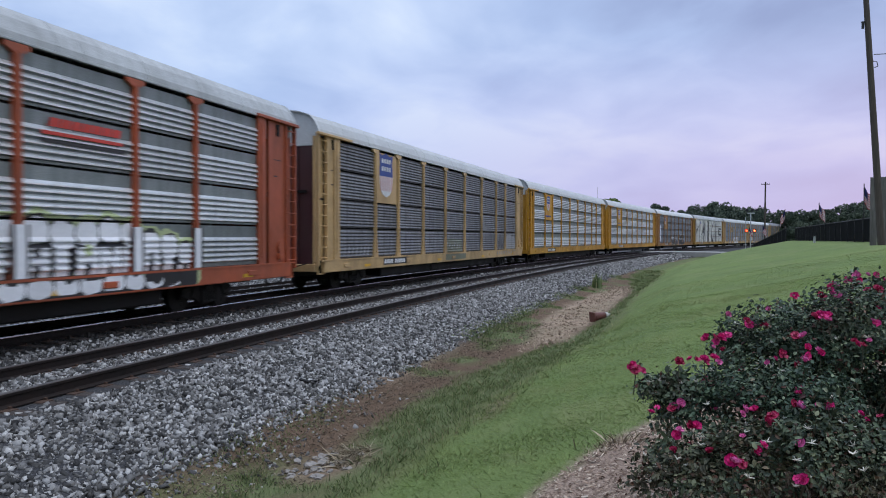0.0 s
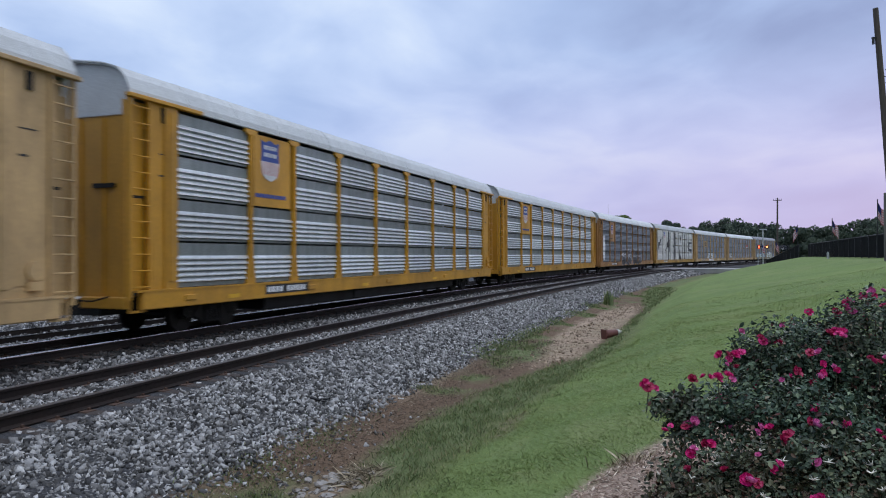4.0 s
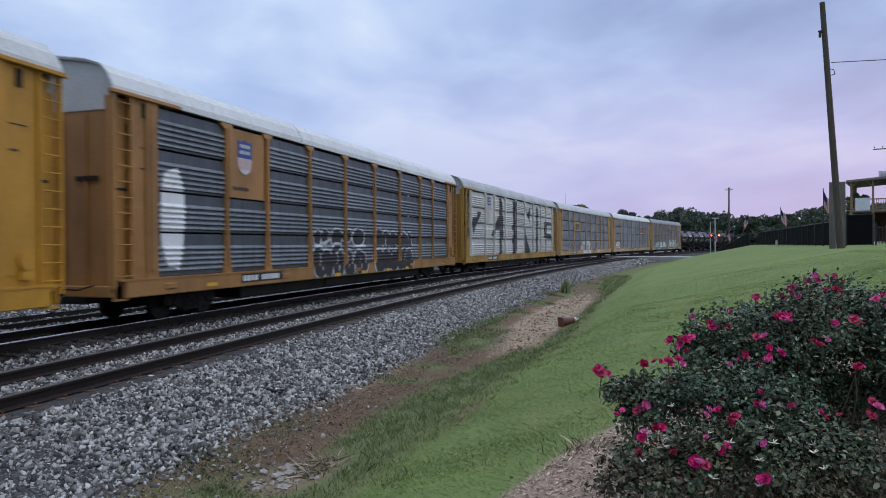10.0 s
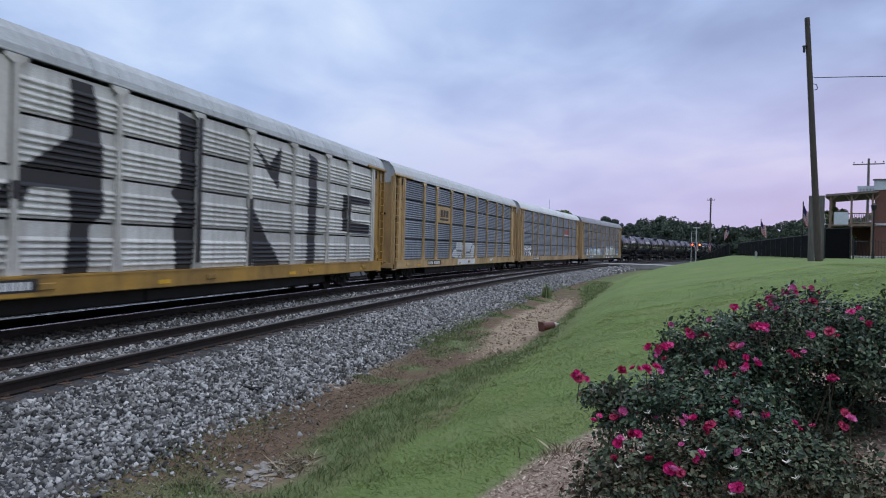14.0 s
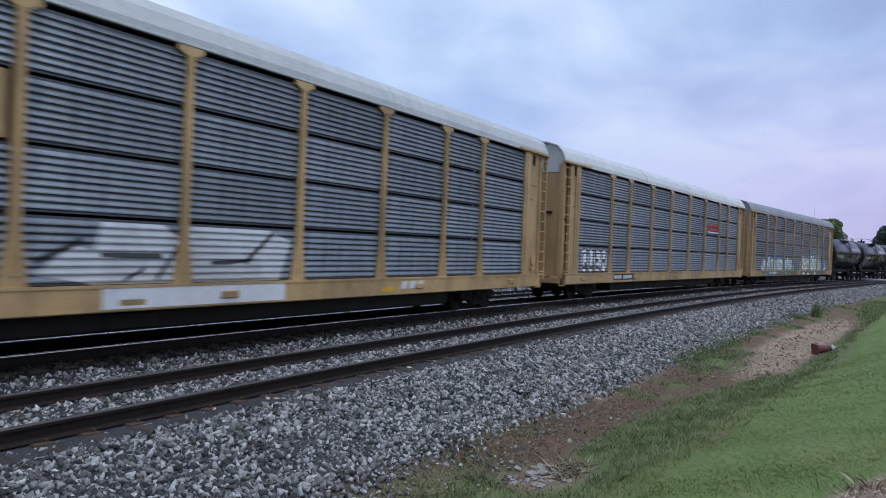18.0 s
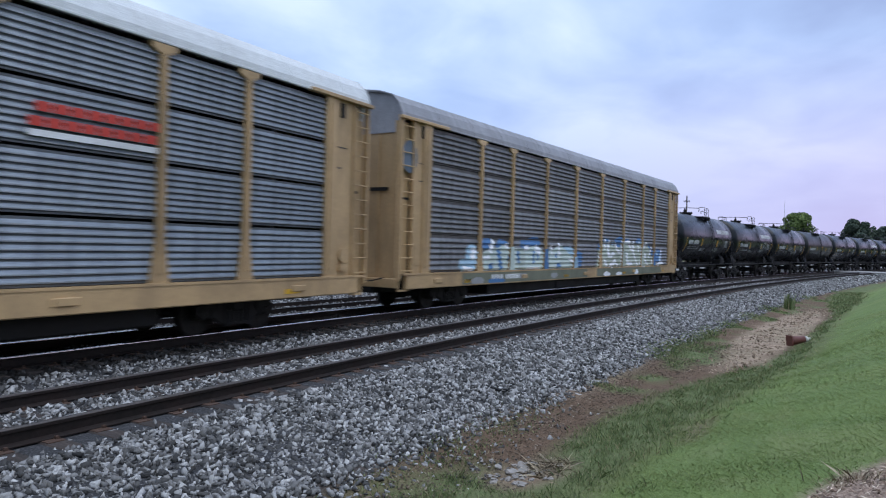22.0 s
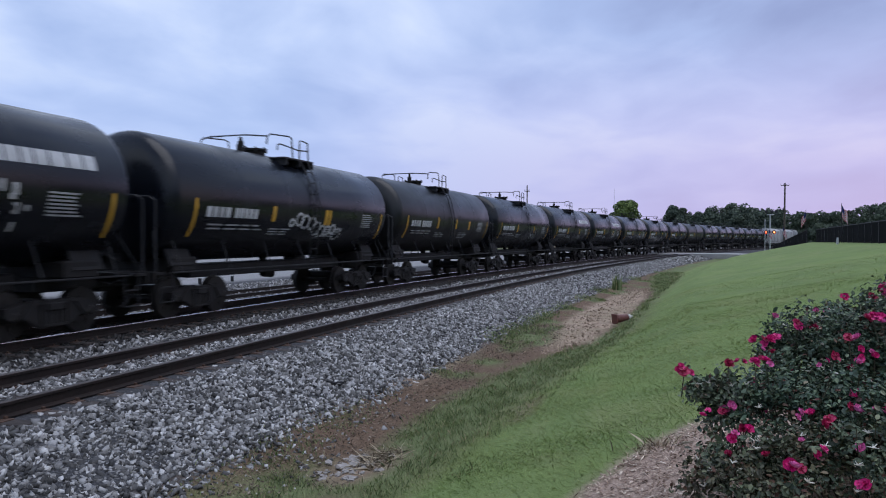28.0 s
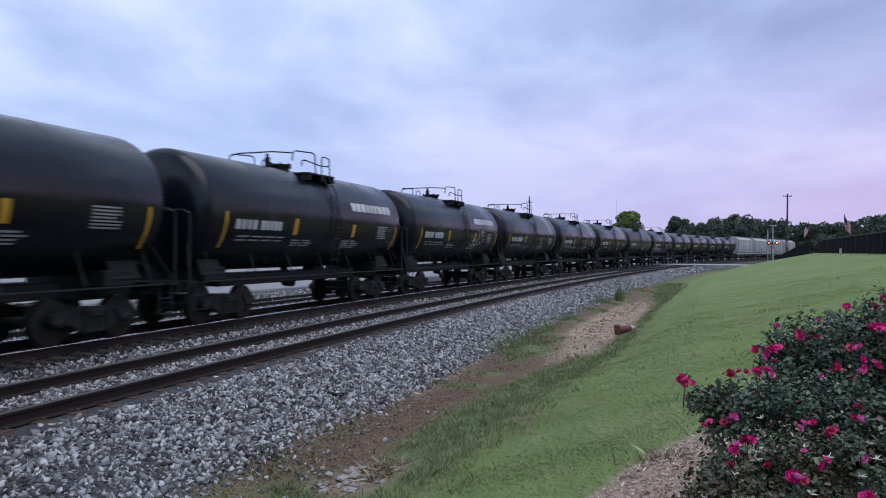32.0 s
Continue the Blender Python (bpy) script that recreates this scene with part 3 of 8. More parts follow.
def prism(bm, outline, x, depth):
    """A flat shape of (y, z) corners with its front at x."""
    front = [bm.verts.new((x, y, z)) for y, z in outline]
    back = [bm.verts.new((x - depth, y, z)) for y, z in outline]
    bm.faces.new(front)
    for i in range(len(outline)):
        j = (i + 1) % len(outline)
        bm.faces.new((front[j], front[i], back[i], back[j]))


def bars(bm, x, y, z, widths, h, gap, lean=0.0):
    """A row of lettering too small to read."""
    for w in widths:
        prism(bm, [(y, z), (y + w, z), (y + w + lean, z + h), (y + lean, z + h)], x, 0.004)
        y += w + gap


# ---- car carrier wagons ----
POSTS = (2.4, 5.4, 7.5, 10.2, 13.0, 15.85, 18.75, 21.6, 23.6, 26.35)
OLD_POSTS = (2.4, 5.4, 7.5, 10.2, 12.9, 15.5, 18.1, 21.0, 23.05, 26.0)
GREY_POSTS = (2.4, 5.4, 7.5, 10.2, 13.0, 15.8, 18.6, 21.35, 23.4, 26.4)
BUFF_POSTS = (2.4, 5.7, 7.7, 10.45, 13.2, 16.15, 19.0, 21.9, 23.9, 26.5)
WHITE_POSTS = (2.55, 5.6, 7.65, 10.4, 13.4, 16.05, 18.85, 21.7, 23.75, 26.5)
ROWS = ((1.14, 2.20), (2.25, 3.22), (3.27, 4.25), (4.30, 5.26))
SIDE = 1.53
LONG, END_NEAR, END_FAR, BOGIE_AT = 1.043, -13.68, 14.20, 10.3


def Y(r):
    """A place along a wagon, from its nominal metres behind the near end."""
    return (r - 14.3) * LONG


def profile_of(kind, h):
    """Points (depth, height) up a corrugated panel."""
    pts = []
    if kind == "wide":
        n, low, pitch, d = 5, 0.05, 0.135, 0.055
        if h > 1.0:
            low = 0.10
    else:
        n, low, d = (8, 0.03, 0.032) if kind == "fine" else (6, 0.03, 0.05)
        pitch = (h - 0.06) / n
    pts.append((0.0, 0.0))
    for k in range(n):
        z = low + k * pitch
        pts += [(0.0, z), (d, z + pitch * 0.18), (d, z + pitch * 0.36), (0.0, z + pitch * 0.86)]
    pts.append((0.0, h))
    return pts


def side_depth(kind, z):
    """How far the near side stands out at a height."""
    for lo, hi in ROWS:
        if lo <= z <= hi:
            p = profile_of(kind, hi - lo)
            return float(np.interp(z - lo, [q[1] for q in p], [q[0] for q in p]))
    return 0.0


PANELS = {}


def panel(kind, length, row, material, parent, y, crest):
    lo, hi = ROWS[row]
    key = (kind, round(length, 2), row == 0, material.name)
    if key not in PANELS:
        pts = profile_of(kind, hi - lo)
        if kind == "even":
            pts[-1] = (0.0, hi - lo + 0.034)
        outline = [(d, z) for d, z in pts] + [(-0.03, pts[-1][1]), (-0.03, 0)]
        v, f = sweep(outline, [((0, 0, 0), (1, 0, 0), (0, 0, 1)), ((0, length, 0), (1, 0, 0), (0, 0, 1))])
        ob = raw("panel", v, f, material, parent)
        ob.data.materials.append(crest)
        # crests and upward slopes get the paler sheet, sky light painted on
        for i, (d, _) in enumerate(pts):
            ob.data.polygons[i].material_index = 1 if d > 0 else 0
        ob.matrix_local = Matrix.Translation((SIDE - 0.05, y, lo))
        PANELS[key] = ob
        return ob
    return again(PANELS[key], parent, Matrix.Translation((SIDE - 0.05, y, lo)))


def graffiti(car, name, shapes, kind, material, lift=0.006, label=""):
    """Sprayed paint that follows the corrugation: shapes are lists of (y along from the near end, z) corners."""
    zs = []
    for lo, hi in ROWS:
        zs += [lo + q[1] for q in profile_of(kind, hi - lo)]
    zs = sorted(set(round(z, 3) for z in zs + list(np.arange(0.74, 1.14, 0.04))))
    fill = []
    for a, b in zip(zs, zs[1:]):
        n = max(1, int((b - a) / 0.05))
        fill += [a + (b - a) * k / n for k in range(n)]
    fill.append(zs[-1])
    verts, faces, seen = [], [], {}

    def cuts_at(sh, z):
        row = []
        for (y0, z0), (y1, z1) in zip(sh, sh[1:] + sh[:1]):
            if (z0 > z) != (z1 > z):
                row.append(y0 + (z - z0) * (y1 - y0) / (z1 - z0))
        row.sort()
        return row

    def corner(y, z, base):
        key = (round(y, 3), round(z, 4), base)
        if key not in seen:
            seen[key] = len(verts)
            verts.append((base + side_depth(kind, z), Y(y), z))
        return seen[key]

    for a, b in zip(fill, fill[1:]):
        zm = (a + b) / 2
        if any(h1 < zm < l2 for (_, h1), (l2, _) in zip(ROWS, ROWS[1:])):
            continue
        base = SIDE - 0.05 + lift if zm > 1.13 else SIDE + 0.062 + lift
        for sh in shapes:
            lo, mid, hi = cuts_at(sh, a), cuts_at(sh, zm), cuts_at(sh, b)
            lo, hi = lo if len(lo) == len(mid) else mid, hi if len(hi) == len(mid) else mid
            for k in range(0, len(mid) - 1, 2):
                faces.append((corner(lo[k], a, base), corner(lo[k + 1], a, base), corner(hi[k + 1], b, base), corner(hi[k], b, base)))
    ob = raw(name, verts, faces, material, car)
    if label:
        ob["label"] = label
    return ob


def blob(cy, cz, ry, rz, n=18, wob_seed=0, power=2.6):
    """A rounded letter body."""
    rng = random.Random(wob_seed)
    pts = []
    for k in range(n):
        a = math.tau * k / n
        c, s = math.cos(a), math.sin(a)
        q = (abs(c) ** power + abs(s) ** power) ** (-1 / power) * rng.uniform(0.93, 1.07)
        pts.append((cy + ry * c * q, cz + rz * s * q))
    return pts


def shield(car, y, z, w, h, x):
    """A railway badge without its lettering: blue head, striped lower half."""
    y = Y(y)
    bm = bmesh.new()
    prism(bm, [(y - w / 2, z), (y + w / 2, z), (y + w * 0.46, z + h * 0.30), (y + w * 0.5, z + h * 0.52), (y + w * 0.3, z + h * 0.46), (y, z + h * 0.54),
               (y - w * 0.3, z + h * 0.46), (y - w * 0.5, z + h * 0.52), (y - w * 0.46, z + h * 0.30)], x, 0.01)
    badge = part("badge", bm, M["blue_mark"], car, "blue and white shield badge")
    bm = bmesh.new()
    prism(bm, [(y - w * 0.45, z - h * 0.30), (y - w * 0.25, z - h * 0.42), (y, z - h * 0.48), (y + w * 0.25, z - h * 0.42), (y + w * 0.45, z - h * 0.30), (y + w / 2, z), (y - w / 2, z)], x, 0.01)
    part("badge_field", bm, M["white_mark"], badge)
    for k in range(6):
        bm = bmesh.new()
        yy = y - w * 0.40 + k * w * 0.16
        prism(bm, [(yy - w * 0.03, z - h * 0.33), (yy + w * 0.03, z - h * 0.33), (yy + w * 0.03, z - 0.01), (yy - w * 0.03, z - 0.01)], x + 0.004, 0.004)
        part("stripe", bm, M["rose_mark"], badge)
    for zz in (0.12, 0.30):
        bm = bmesh.new()
        bars(bm, x + 0.004, y - w * 0.34, z + h * zz, [w * 0.13] * 4, h * 0.10, w * 0.05)
        part("badge_bar", bm, M["white_mark"], badge)


def make_autorack(label, frame_mat, panel_mat, roof_mat, kind, end_mat=None, sill_mat=None, post_mat=None, logo=None, crest_mat=None, posts=POSTS):
    car = new("autorack_wagon")
    tagged(car, label, "railway wagon", "car carrier wagons of the train")
    end_mat, sill_mat, post_mat = end_mat or frame_mat, sill_mat or frame_mat, post_mat or frame_mat
    y0, y1 = END_NEAR, END_FAR
    ym = (y0 + y1) / 2
    # roof: lapped sheets over a chamfered vault
    half = [(1.56, 5.40), (1.55, 5.52), (1.42, 5.80), (1.20, 6.02), (0.80, 6.15), (0.0, 6.27)]
    vault = half + [(-a, b) for a, b in half[-2::-1]]
    closed = vault + [(a, b - 0.05) for a, b in vault[::-1]]
    st = []
    y = y0
    k = 0
    while y < y1:
        lift = 0.003 if k % 2 else 0.0
        st.append(((0, y, lift), (1 + lift, 0, 0), (0, 0, 1)))
        y += 0.04 if k % 2 else 1.88
        st.append(((0, min(y, y1), lift), (1 + lift, 0, 0), (0, 0, 1)))
        k += 1
    v, f = sweep(closed, st)
    roof = raw("roof", v, f, roof_mat, car)
    roof["label"] = "pale chamfered sheet metal roof"
    for yy in (y0 + 0.02, Y(9.6), Y(19.0), y1 - 0.02):
        v, f = sweep([(a * 1.004, b + 0.006) for a, b in vault] + [(a, b - 0.02) for a, b in vault[::-1]],
                     [((0, yy - 0.05, 0), (1, 0, 0), (0, 0, 1)), ((0, yy + 0.05, 0), (1, 0, 0), (0, 0, 1))])
        raw("roof_rib", v, f, roof_mat, roof)
    # eave rail with a dark slot under it
    bm = bmesh.new()
    box(bm, SIDE, ym, 5.375, 0.08, y1 - y0, 0.05, bevel=0.01)
    part("eave_rail", bm, roof_mat, car)
    # sill with stake pockets
    bm = bmesh.new()
    box(bm, SIDE - 0.02, ym, 0.905, 0.16, y1 - y0 - 0.7, 0.43, bevel=0.02)
    box(bm, SIDE + 0.05, ym, 1.11, 0.05, y1 - y0 - 0.3, 0.05)
    sill = part("side_sill", bm, sill_mat, car)
    for r in (3.0, 8.4, 14.0, 20.2, 25.4):
        bm = bmesh.new()
        box(bm, SIDE + 0.075, Y(r), 0.90, 0.05, 0.42, 0.14, bevel=0.015)
        part("lashing_pocket", bm, sill_mat, sill)
    for r in (4.4, 11.8, 18.6, 25.0):
        bm = bmesh.new()
        prism(bm, [(Y(r), 0.79), (Y(r) + 0.48, 0.79), (Y(r) + 0.48, 0.89), (Y(r), 0.89)], SIDE + 0.066, 0.006)
        part("reflector", bm, M["yellow_mark"], sill, "yellow reflector strip")
    bm = bmesh.new()
    prism(bm, [(Y(6.0), 0.80), (Y(8.2), 0.80), (Y(8.2), 1.06), (Y(6.0), 1.06)], SIDE + 0.065, 0.005)
    plate = part("number_panel", bm, M["black_mark"], sill, "black panel with white lettering bars")
    for yy, ww in ((6.08, [0.16] * 4), (7.05, [0.13] * 6)):
        bm = bmesh.new()
        bars(bm, SIDE + 0.07, Y(yy), 0.85, ww, 0.16, 0.048)
        part("lettering", bm, M["white_mark"], plate)
    # frame underneath
    bm = bmesh.new()
    box(bm, 0, 0, 0.72, 0.9, 26.8, 0.36)
    box(bm, 0, 0, 0.52, 2.5, 16.4, 0.40, bevel=0.04)
    for r in (8, 11, 14.3, 17.5, 20.5):
        box(bm, 0, Y(r), 0.78, 2.8, 0.16, 0.22)
    for yy in (-BOGIE_AT, BOGIE_AT):
        box(bm, 0, yy, 0.88, 2.7, 0.5, 0.24)
    box(bm, 1.1, Y(12.2), 0.50, 0.4, 1.0, 0.34, bevel=0.05)
    part("underframe", bm, M["soot"], car)
    # deck and far wall close the inside; the deck's near-black paints in its shade
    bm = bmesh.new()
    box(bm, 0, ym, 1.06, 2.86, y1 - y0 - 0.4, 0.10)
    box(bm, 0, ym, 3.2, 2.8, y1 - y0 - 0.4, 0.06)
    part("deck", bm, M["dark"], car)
    bm = bmesh.new()
    box(bm, -SIDE + 0.04, ym, 3.25, 0.08, y1 - y0 - 0.1, 4.3)
    part("far_wall", bm, panel_mat, car)
    # posts with flared feet
    for i, r in enumerate(posts):
        bm = bmesh.new()
        w = 0.085 if 0 < i < len(posts) - 1 else 0.20
        c = Y(r)
        out = [(c - 0.20, 1.13), (c + 0.20, 1.13), (c + 0.18, 1.32), (c + w, 1.95), (c + w * 0.85, 5.16), (c + 0.27, 5.26), (c + 0.27, 5.34), (c - 0.27, 5.34),
               (c - 0.27, 5.26), (c - w * 0.85, 5.16), (c - w, 1.95), (c - 0.18, 1.32)]
        if not 0 < i < len(posts) - 1:
            out = [(c - w, 1.13), (c + w, 1.13), (c + w, 5.34), (c - w, 5.34)]
        prism(bm, out, SIDE + 0.035, 0.10)
        prism(bm, [(c - w * 0.4, 1.3), (c + w * 0.4, 1.3), (c + w * 0.4, 5.2), (c - w * 0.4, 5.2)], SIDE + 0.065, 0.04)
        part("post", bm, post_mat, car)
    # corrugated panels between the posts
    for a, b in zip(posts, posts[1:]):
        for row in range(4):
            if logo and (a, row) in logo:
                continue
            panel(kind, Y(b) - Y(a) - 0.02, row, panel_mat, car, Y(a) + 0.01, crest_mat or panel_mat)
    # ends: door panel, corner column, ladder, end doors with a pale gable
    for d in (-1, 1):
        e = y0 if d < 0 else y1
        bm = bmesh.new()
        a, b = e - d * 0.62, e - d * 1.55
        prism(bm, sorted_rect(a, b, 1.05, 5.34), SIDE - 0.02, 0.06)
        prism(bm, sorted_rect(a - d * 0.08, b + d * 0.10, 1.35, 2.15), SIDE - 0.008, 0.02)
        door = part("end_panel", bm, frame_mat, car)
        for zz, ww, hh in ((1.75, 0.34, 0.05), (1.62, 0.34, 0.05), (3.7, 0.2, 0.04), (4.2, 0.42, 0.025)):
            bm = bmesh.new()
            bars(bm, SIDE - 0.012, min(a, b) + 0.28, zz, [ww], hh, 0.1)
            part("stencil", bm, M["black_mark"], door)
        bm = bmesh.new()
        box(bm, SIDE - 0.01, e - d * 1.05, 5.1, 0.05, 0.14, 0.34)
        part("hook", bm, M["soot"], door)
        bm = bmesh.new()
        box(bm, SIDE + 0.04, e - d * 1.1, 5.38, 0.14, 2.4, 0.09, bevel=0.012)
        part("head_rail", bm, frame_mat, car)
        bm = bmesh.new()
        box(bm, SIDE - 0.18, e - d * 0.30, 3.15, 0.08, 0.56, 4.3)
        column = part("corner_plate", bm, frame_mat, car)
        for k, w in ((0.02, 0.07), (0.58, 0.06)):
            bm = bmesh.new()
            box(bm, SIDE - 0.02, e - d * k, 3.15, 0.12, w, 4.45)
            part("ladder_stile", bm, frame_mat, column)
        for k in range(12):
            bm = bmesh.new()
            rod(bm, (SIDE + 0.05, e - d * 0.04, 1.2 + 0.36 * k), (SIDE + 0.05, e - d * 0.56, 1.2 + 0.36 * k), 0.017, 6)
            part("rung", bm, frame_mat, column)
        bm = bmesh.new()
        outline = [(1.36, 0.98), (1.36, 5.0), (-1.36, 5.0), (-1.36, 0.98)]
        yv = e - d * 0.14
        f = [bm.verts.new((x, yv, z)) for x, z in outline]
        g = [bm.verts.new((x, yv - d * 0.06, z)) for x, z in outline]
        bm.faces.new(f)
        bm.faces.new(g)
        for i in range(4):
            bm.faces.new((f[i], f[(i + 1) % 4], g[(i + 1) % 4], g[i]))
        end = part("end_door", bm, end_mat, car)
        for x, z, w, h in ((-0.68, 3.0, 0.05, 3.9), (0.02, 3.0, 0.05, 3.9), (0.68, 3.0, 0.05, 3.9)):
            bm = bmesh.new()
            box(bm, x, yv + d * 0.02, z, w, 0.05, h)
            part("door_rib", bm, end_mat, end)
        bm = bmesh.new()
        box(bm, 0.72, yv + d * 0.04, 3.45, 0.62, 0.05, 0.10)
        part("door_slot", bm, M["soot"], end)
        bm = bmesh.new()
        outline = [(1.40, 5.0)] + [(a * 0.96, b - 0.04) for a, b in half] + [(-a * 0.96, b - 0.04) for a, b in half[-2::-1]] + [(-1.40, 5.0)]
        f = [bm.verts.new((x, yv + d * 0.03, z)) for x, z in outline]
        g = [bm.verts.new((x, yv - d * 0.05, z)) for x, z in outline]
        bm.faces.new(f)
        bm.faces.new(g)
        for i in range(len(f)):
            j = (i + 1) % len(f)
            bm.faces.new((f[i], f[j], g[j], g[i]))
        part("gable", bm, roof_mat, car)
        bm = bmesh.new()
        box(bm, 0.8, e - d * 0.05, 0.86, 1.3, 0.14, 0.26, bevel=0.02)
        box(bm, SIDE - 0.06, e - d * 0.3, 0.66, 0.05, 0.5, 0.05)
        for k in (0.08, 0.52):
            box(bm, SIDE - 0.06, e - d * k, 0.84, 0.05, 0.04, 0.4)
        part("end_step", bm, frame_mat, car)
        bm = bmesh.new()
        rod(bm, (SIDE + 0.02, e - d * 0.95, 1.62), (SIDE + 0.06, e - d * 0.95, 1.62), 0.18, 14)
        box(bm, SIDE + 0.03, e - d * 0.95, 1.34, 0.10, 0.30, 0.16)
        if d > 0:
            part("brake_wheel", bm, frame_mat, car)
        else:
            bm.free()
        make_coupler(car, PITCH / 2 * d, d)
    wheels = []
    for yy in (-BOGIE_AT, BOGIE_AT):
        bogie, w = make_bogie(car, yy, 0.42, WHEELSET)
        wheels += w
    return car, wheels


def sorted_rect(a, b, lo, hi):
    a, b = min(a, b), max(a, b)
    return [(a, lo), (b, lo), (b, hi), (a, hi)]


def plain_panel(car, a, b, row0, row1, material, name="logo_panel"):
    bm = bmesh.new()
    prism(bm, [(Y(a) + 0.02, ROWS[row0][0]), (Y(b) - 0.02, ROWS[row0][0]), (Y(b) - 0.02, ROWS[row1][1]), (Y(a) + 0.02, ROWS[row1][1])], SIDE - 0.01, 0.05)
    return part(name, bm, material, car)


WHEELSET = make_wheelset(0.42)
TANK_WHEELSET = make_wheelset(0.46)

# ---- the train, car by car ----
M["orange"] = paint("orange_paint", (0.40, 0.085, 0.033), wear=0.45)
M["tan"] = paint("faded_yellow_paint", (0.56, 0.37, 0.17), wear=0.45)
M["yellow"] = paint("yellow_paint", (0.55, 0.27, 0.022), wear=0.35)
M["amber"] = paint("amber_paint", (0.38, 0.185, 0.055), wear=0.45)
M["mustard"] = paint("dirty_mustard_paint", (0.42, 0.235, 0.045), wear=0.5)
M["buff"] = paint("buff_paint", (0.50, 0.335, 0.17), wear=0.4)
M["cream"] = paint("cream_paint", (0.56, 0.54, 0.50), wear=0.35)
M["maroon"] = paint("maroon_paint", (0.065, 0.022, 0.028), wear=0.4)
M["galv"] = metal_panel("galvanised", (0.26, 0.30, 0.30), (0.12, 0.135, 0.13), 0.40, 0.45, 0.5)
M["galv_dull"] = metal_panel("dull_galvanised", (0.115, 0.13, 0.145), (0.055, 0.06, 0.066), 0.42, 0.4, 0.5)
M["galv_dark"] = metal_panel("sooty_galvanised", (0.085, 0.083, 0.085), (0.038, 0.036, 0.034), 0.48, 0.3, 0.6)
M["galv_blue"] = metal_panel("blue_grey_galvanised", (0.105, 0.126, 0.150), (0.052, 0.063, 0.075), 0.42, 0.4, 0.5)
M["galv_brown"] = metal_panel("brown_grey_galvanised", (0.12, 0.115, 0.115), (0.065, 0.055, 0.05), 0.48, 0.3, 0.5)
# Paler copies of the sheets for upward faces: sky light put into the colour.
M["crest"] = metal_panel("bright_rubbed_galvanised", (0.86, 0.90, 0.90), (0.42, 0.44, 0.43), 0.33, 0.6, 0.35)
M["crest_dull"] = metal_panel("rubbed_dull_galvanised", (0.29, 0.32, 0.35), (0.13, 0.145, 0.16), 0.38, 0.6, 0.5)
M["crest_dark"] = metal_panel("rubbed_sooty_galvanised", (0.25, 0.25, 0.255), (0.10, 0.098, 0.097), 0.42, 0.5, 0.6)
M["white_panel"] = metal_panel("white_painted_sheet", (0.66, 0.65, 0.62), (0.30, 0.28, 0.25), 0.5, 0.0, 0.5)
M["roof_white"] = metal_panel("white_roof", (0.58, 0.60, 0.61), (0.42, 0.42, 0.42), 0.5, 0.0, 0.3)
M["roof_grey"] = metal_panel("grey_roof", (0.44, 0.46, 0.47), (0.26, 0.26, 0.26), 0.5, 0.0, 0.5)
M["roof_dark"] = metal_panel("dark_grey_roof", (0.33, 0.33, 0.36), (0.18, 0.18, 0.19), 0.5, 0.0, 0.5)
M["spray_white"] = paint("white_spray_paint", (0.82, 0.83, 0.86), wear=0.12)
M["spray_black"] = paint("black_spray_paint", (0.018, 0.018, 0.022), wear=0.15)
M["spray_blue"] = paint("blue_spray_paint", (0.06, 0.18, 0.40), wear=0.2)
M["spray_sky"] = paint("light_blue_spray_paint", (0.36, 0.53, 0.66), wear=0.2)
M["faded_blue"] = paint("faded_blue_badge", (0.11, 0.15, 0.20), wear=0.5)
M["spray_pale"] = paint("pale_grey_spray_paint", (0.55, 0.57, 0.60), wear=0.4)
M["spray_lime"] = paint("pale_mint_spray_paint", (0.52, 0.60, 0.55), wear=0.3)
M["spray_olive"] = paint("olive_spray_paint", (0.16, 0.17, 0.12), wear=0.2)
M["spray_moss"] = paint("moss_green_spray_paint", (0.42, 0.46, 0.38), wear=0.3)
M["spray_green"] = paint("pale_green_spray_paint", (0.50, 0.58, 0.30), wear=0.2)
M["spray_grey"] = paint("grey_spray_paint", (0.32, 0.33, 0.34), wear=0.3)

CARS = []  # thing, its place along the line at the start, half its bogie distance, wheelsets, wheel radius


def carrier(n, *args, **kw):
    car, wheels = make_autorack(*args, **kw)
    CARS.append((car, FIRST + PITCH * (n - 0.5), BOGIE_AT, wheels))
    return car


def letters_row(car, kind, y, z, w, h, n, gap, body, edge, lift=0.006, seed=1):
    """Bubble letters: bodies with an outline, and dark strokes within."""
    for k in range(n):
        c = y + (w + gap) * k + w / 2
        graffiti(car, "sprayed_letter", [blob(c, z + h / 2, w * 0.54, h * 0.52, 20, seed * 31 + k)], kind, edge, lift)
        graffiti(car, "sprayed_letter", [blob(c, z + h / 2, w * 0.48, h * 0.48, 20, seed * 31 + k)], kind, body, lift + 0.003)


def strokes(car, kind, items, material, lift=0.012):
    for item in items:
        graffiti(car, "sprayed_stroke", [item], kind, material, lift)


def bar_shape(y0, z0, y1, z1, w):
    dy, dz = y1 - y0, z1 - z0
    n = math.hypot(dy, dz)
    a, b = -dz / n * w / 2, dy / n * w / 2
    return [(y0 + a, z0 + b), (y1 + a, z1 + b), (y1 - a, z1 - b), (y0 - a, z0 - b)]


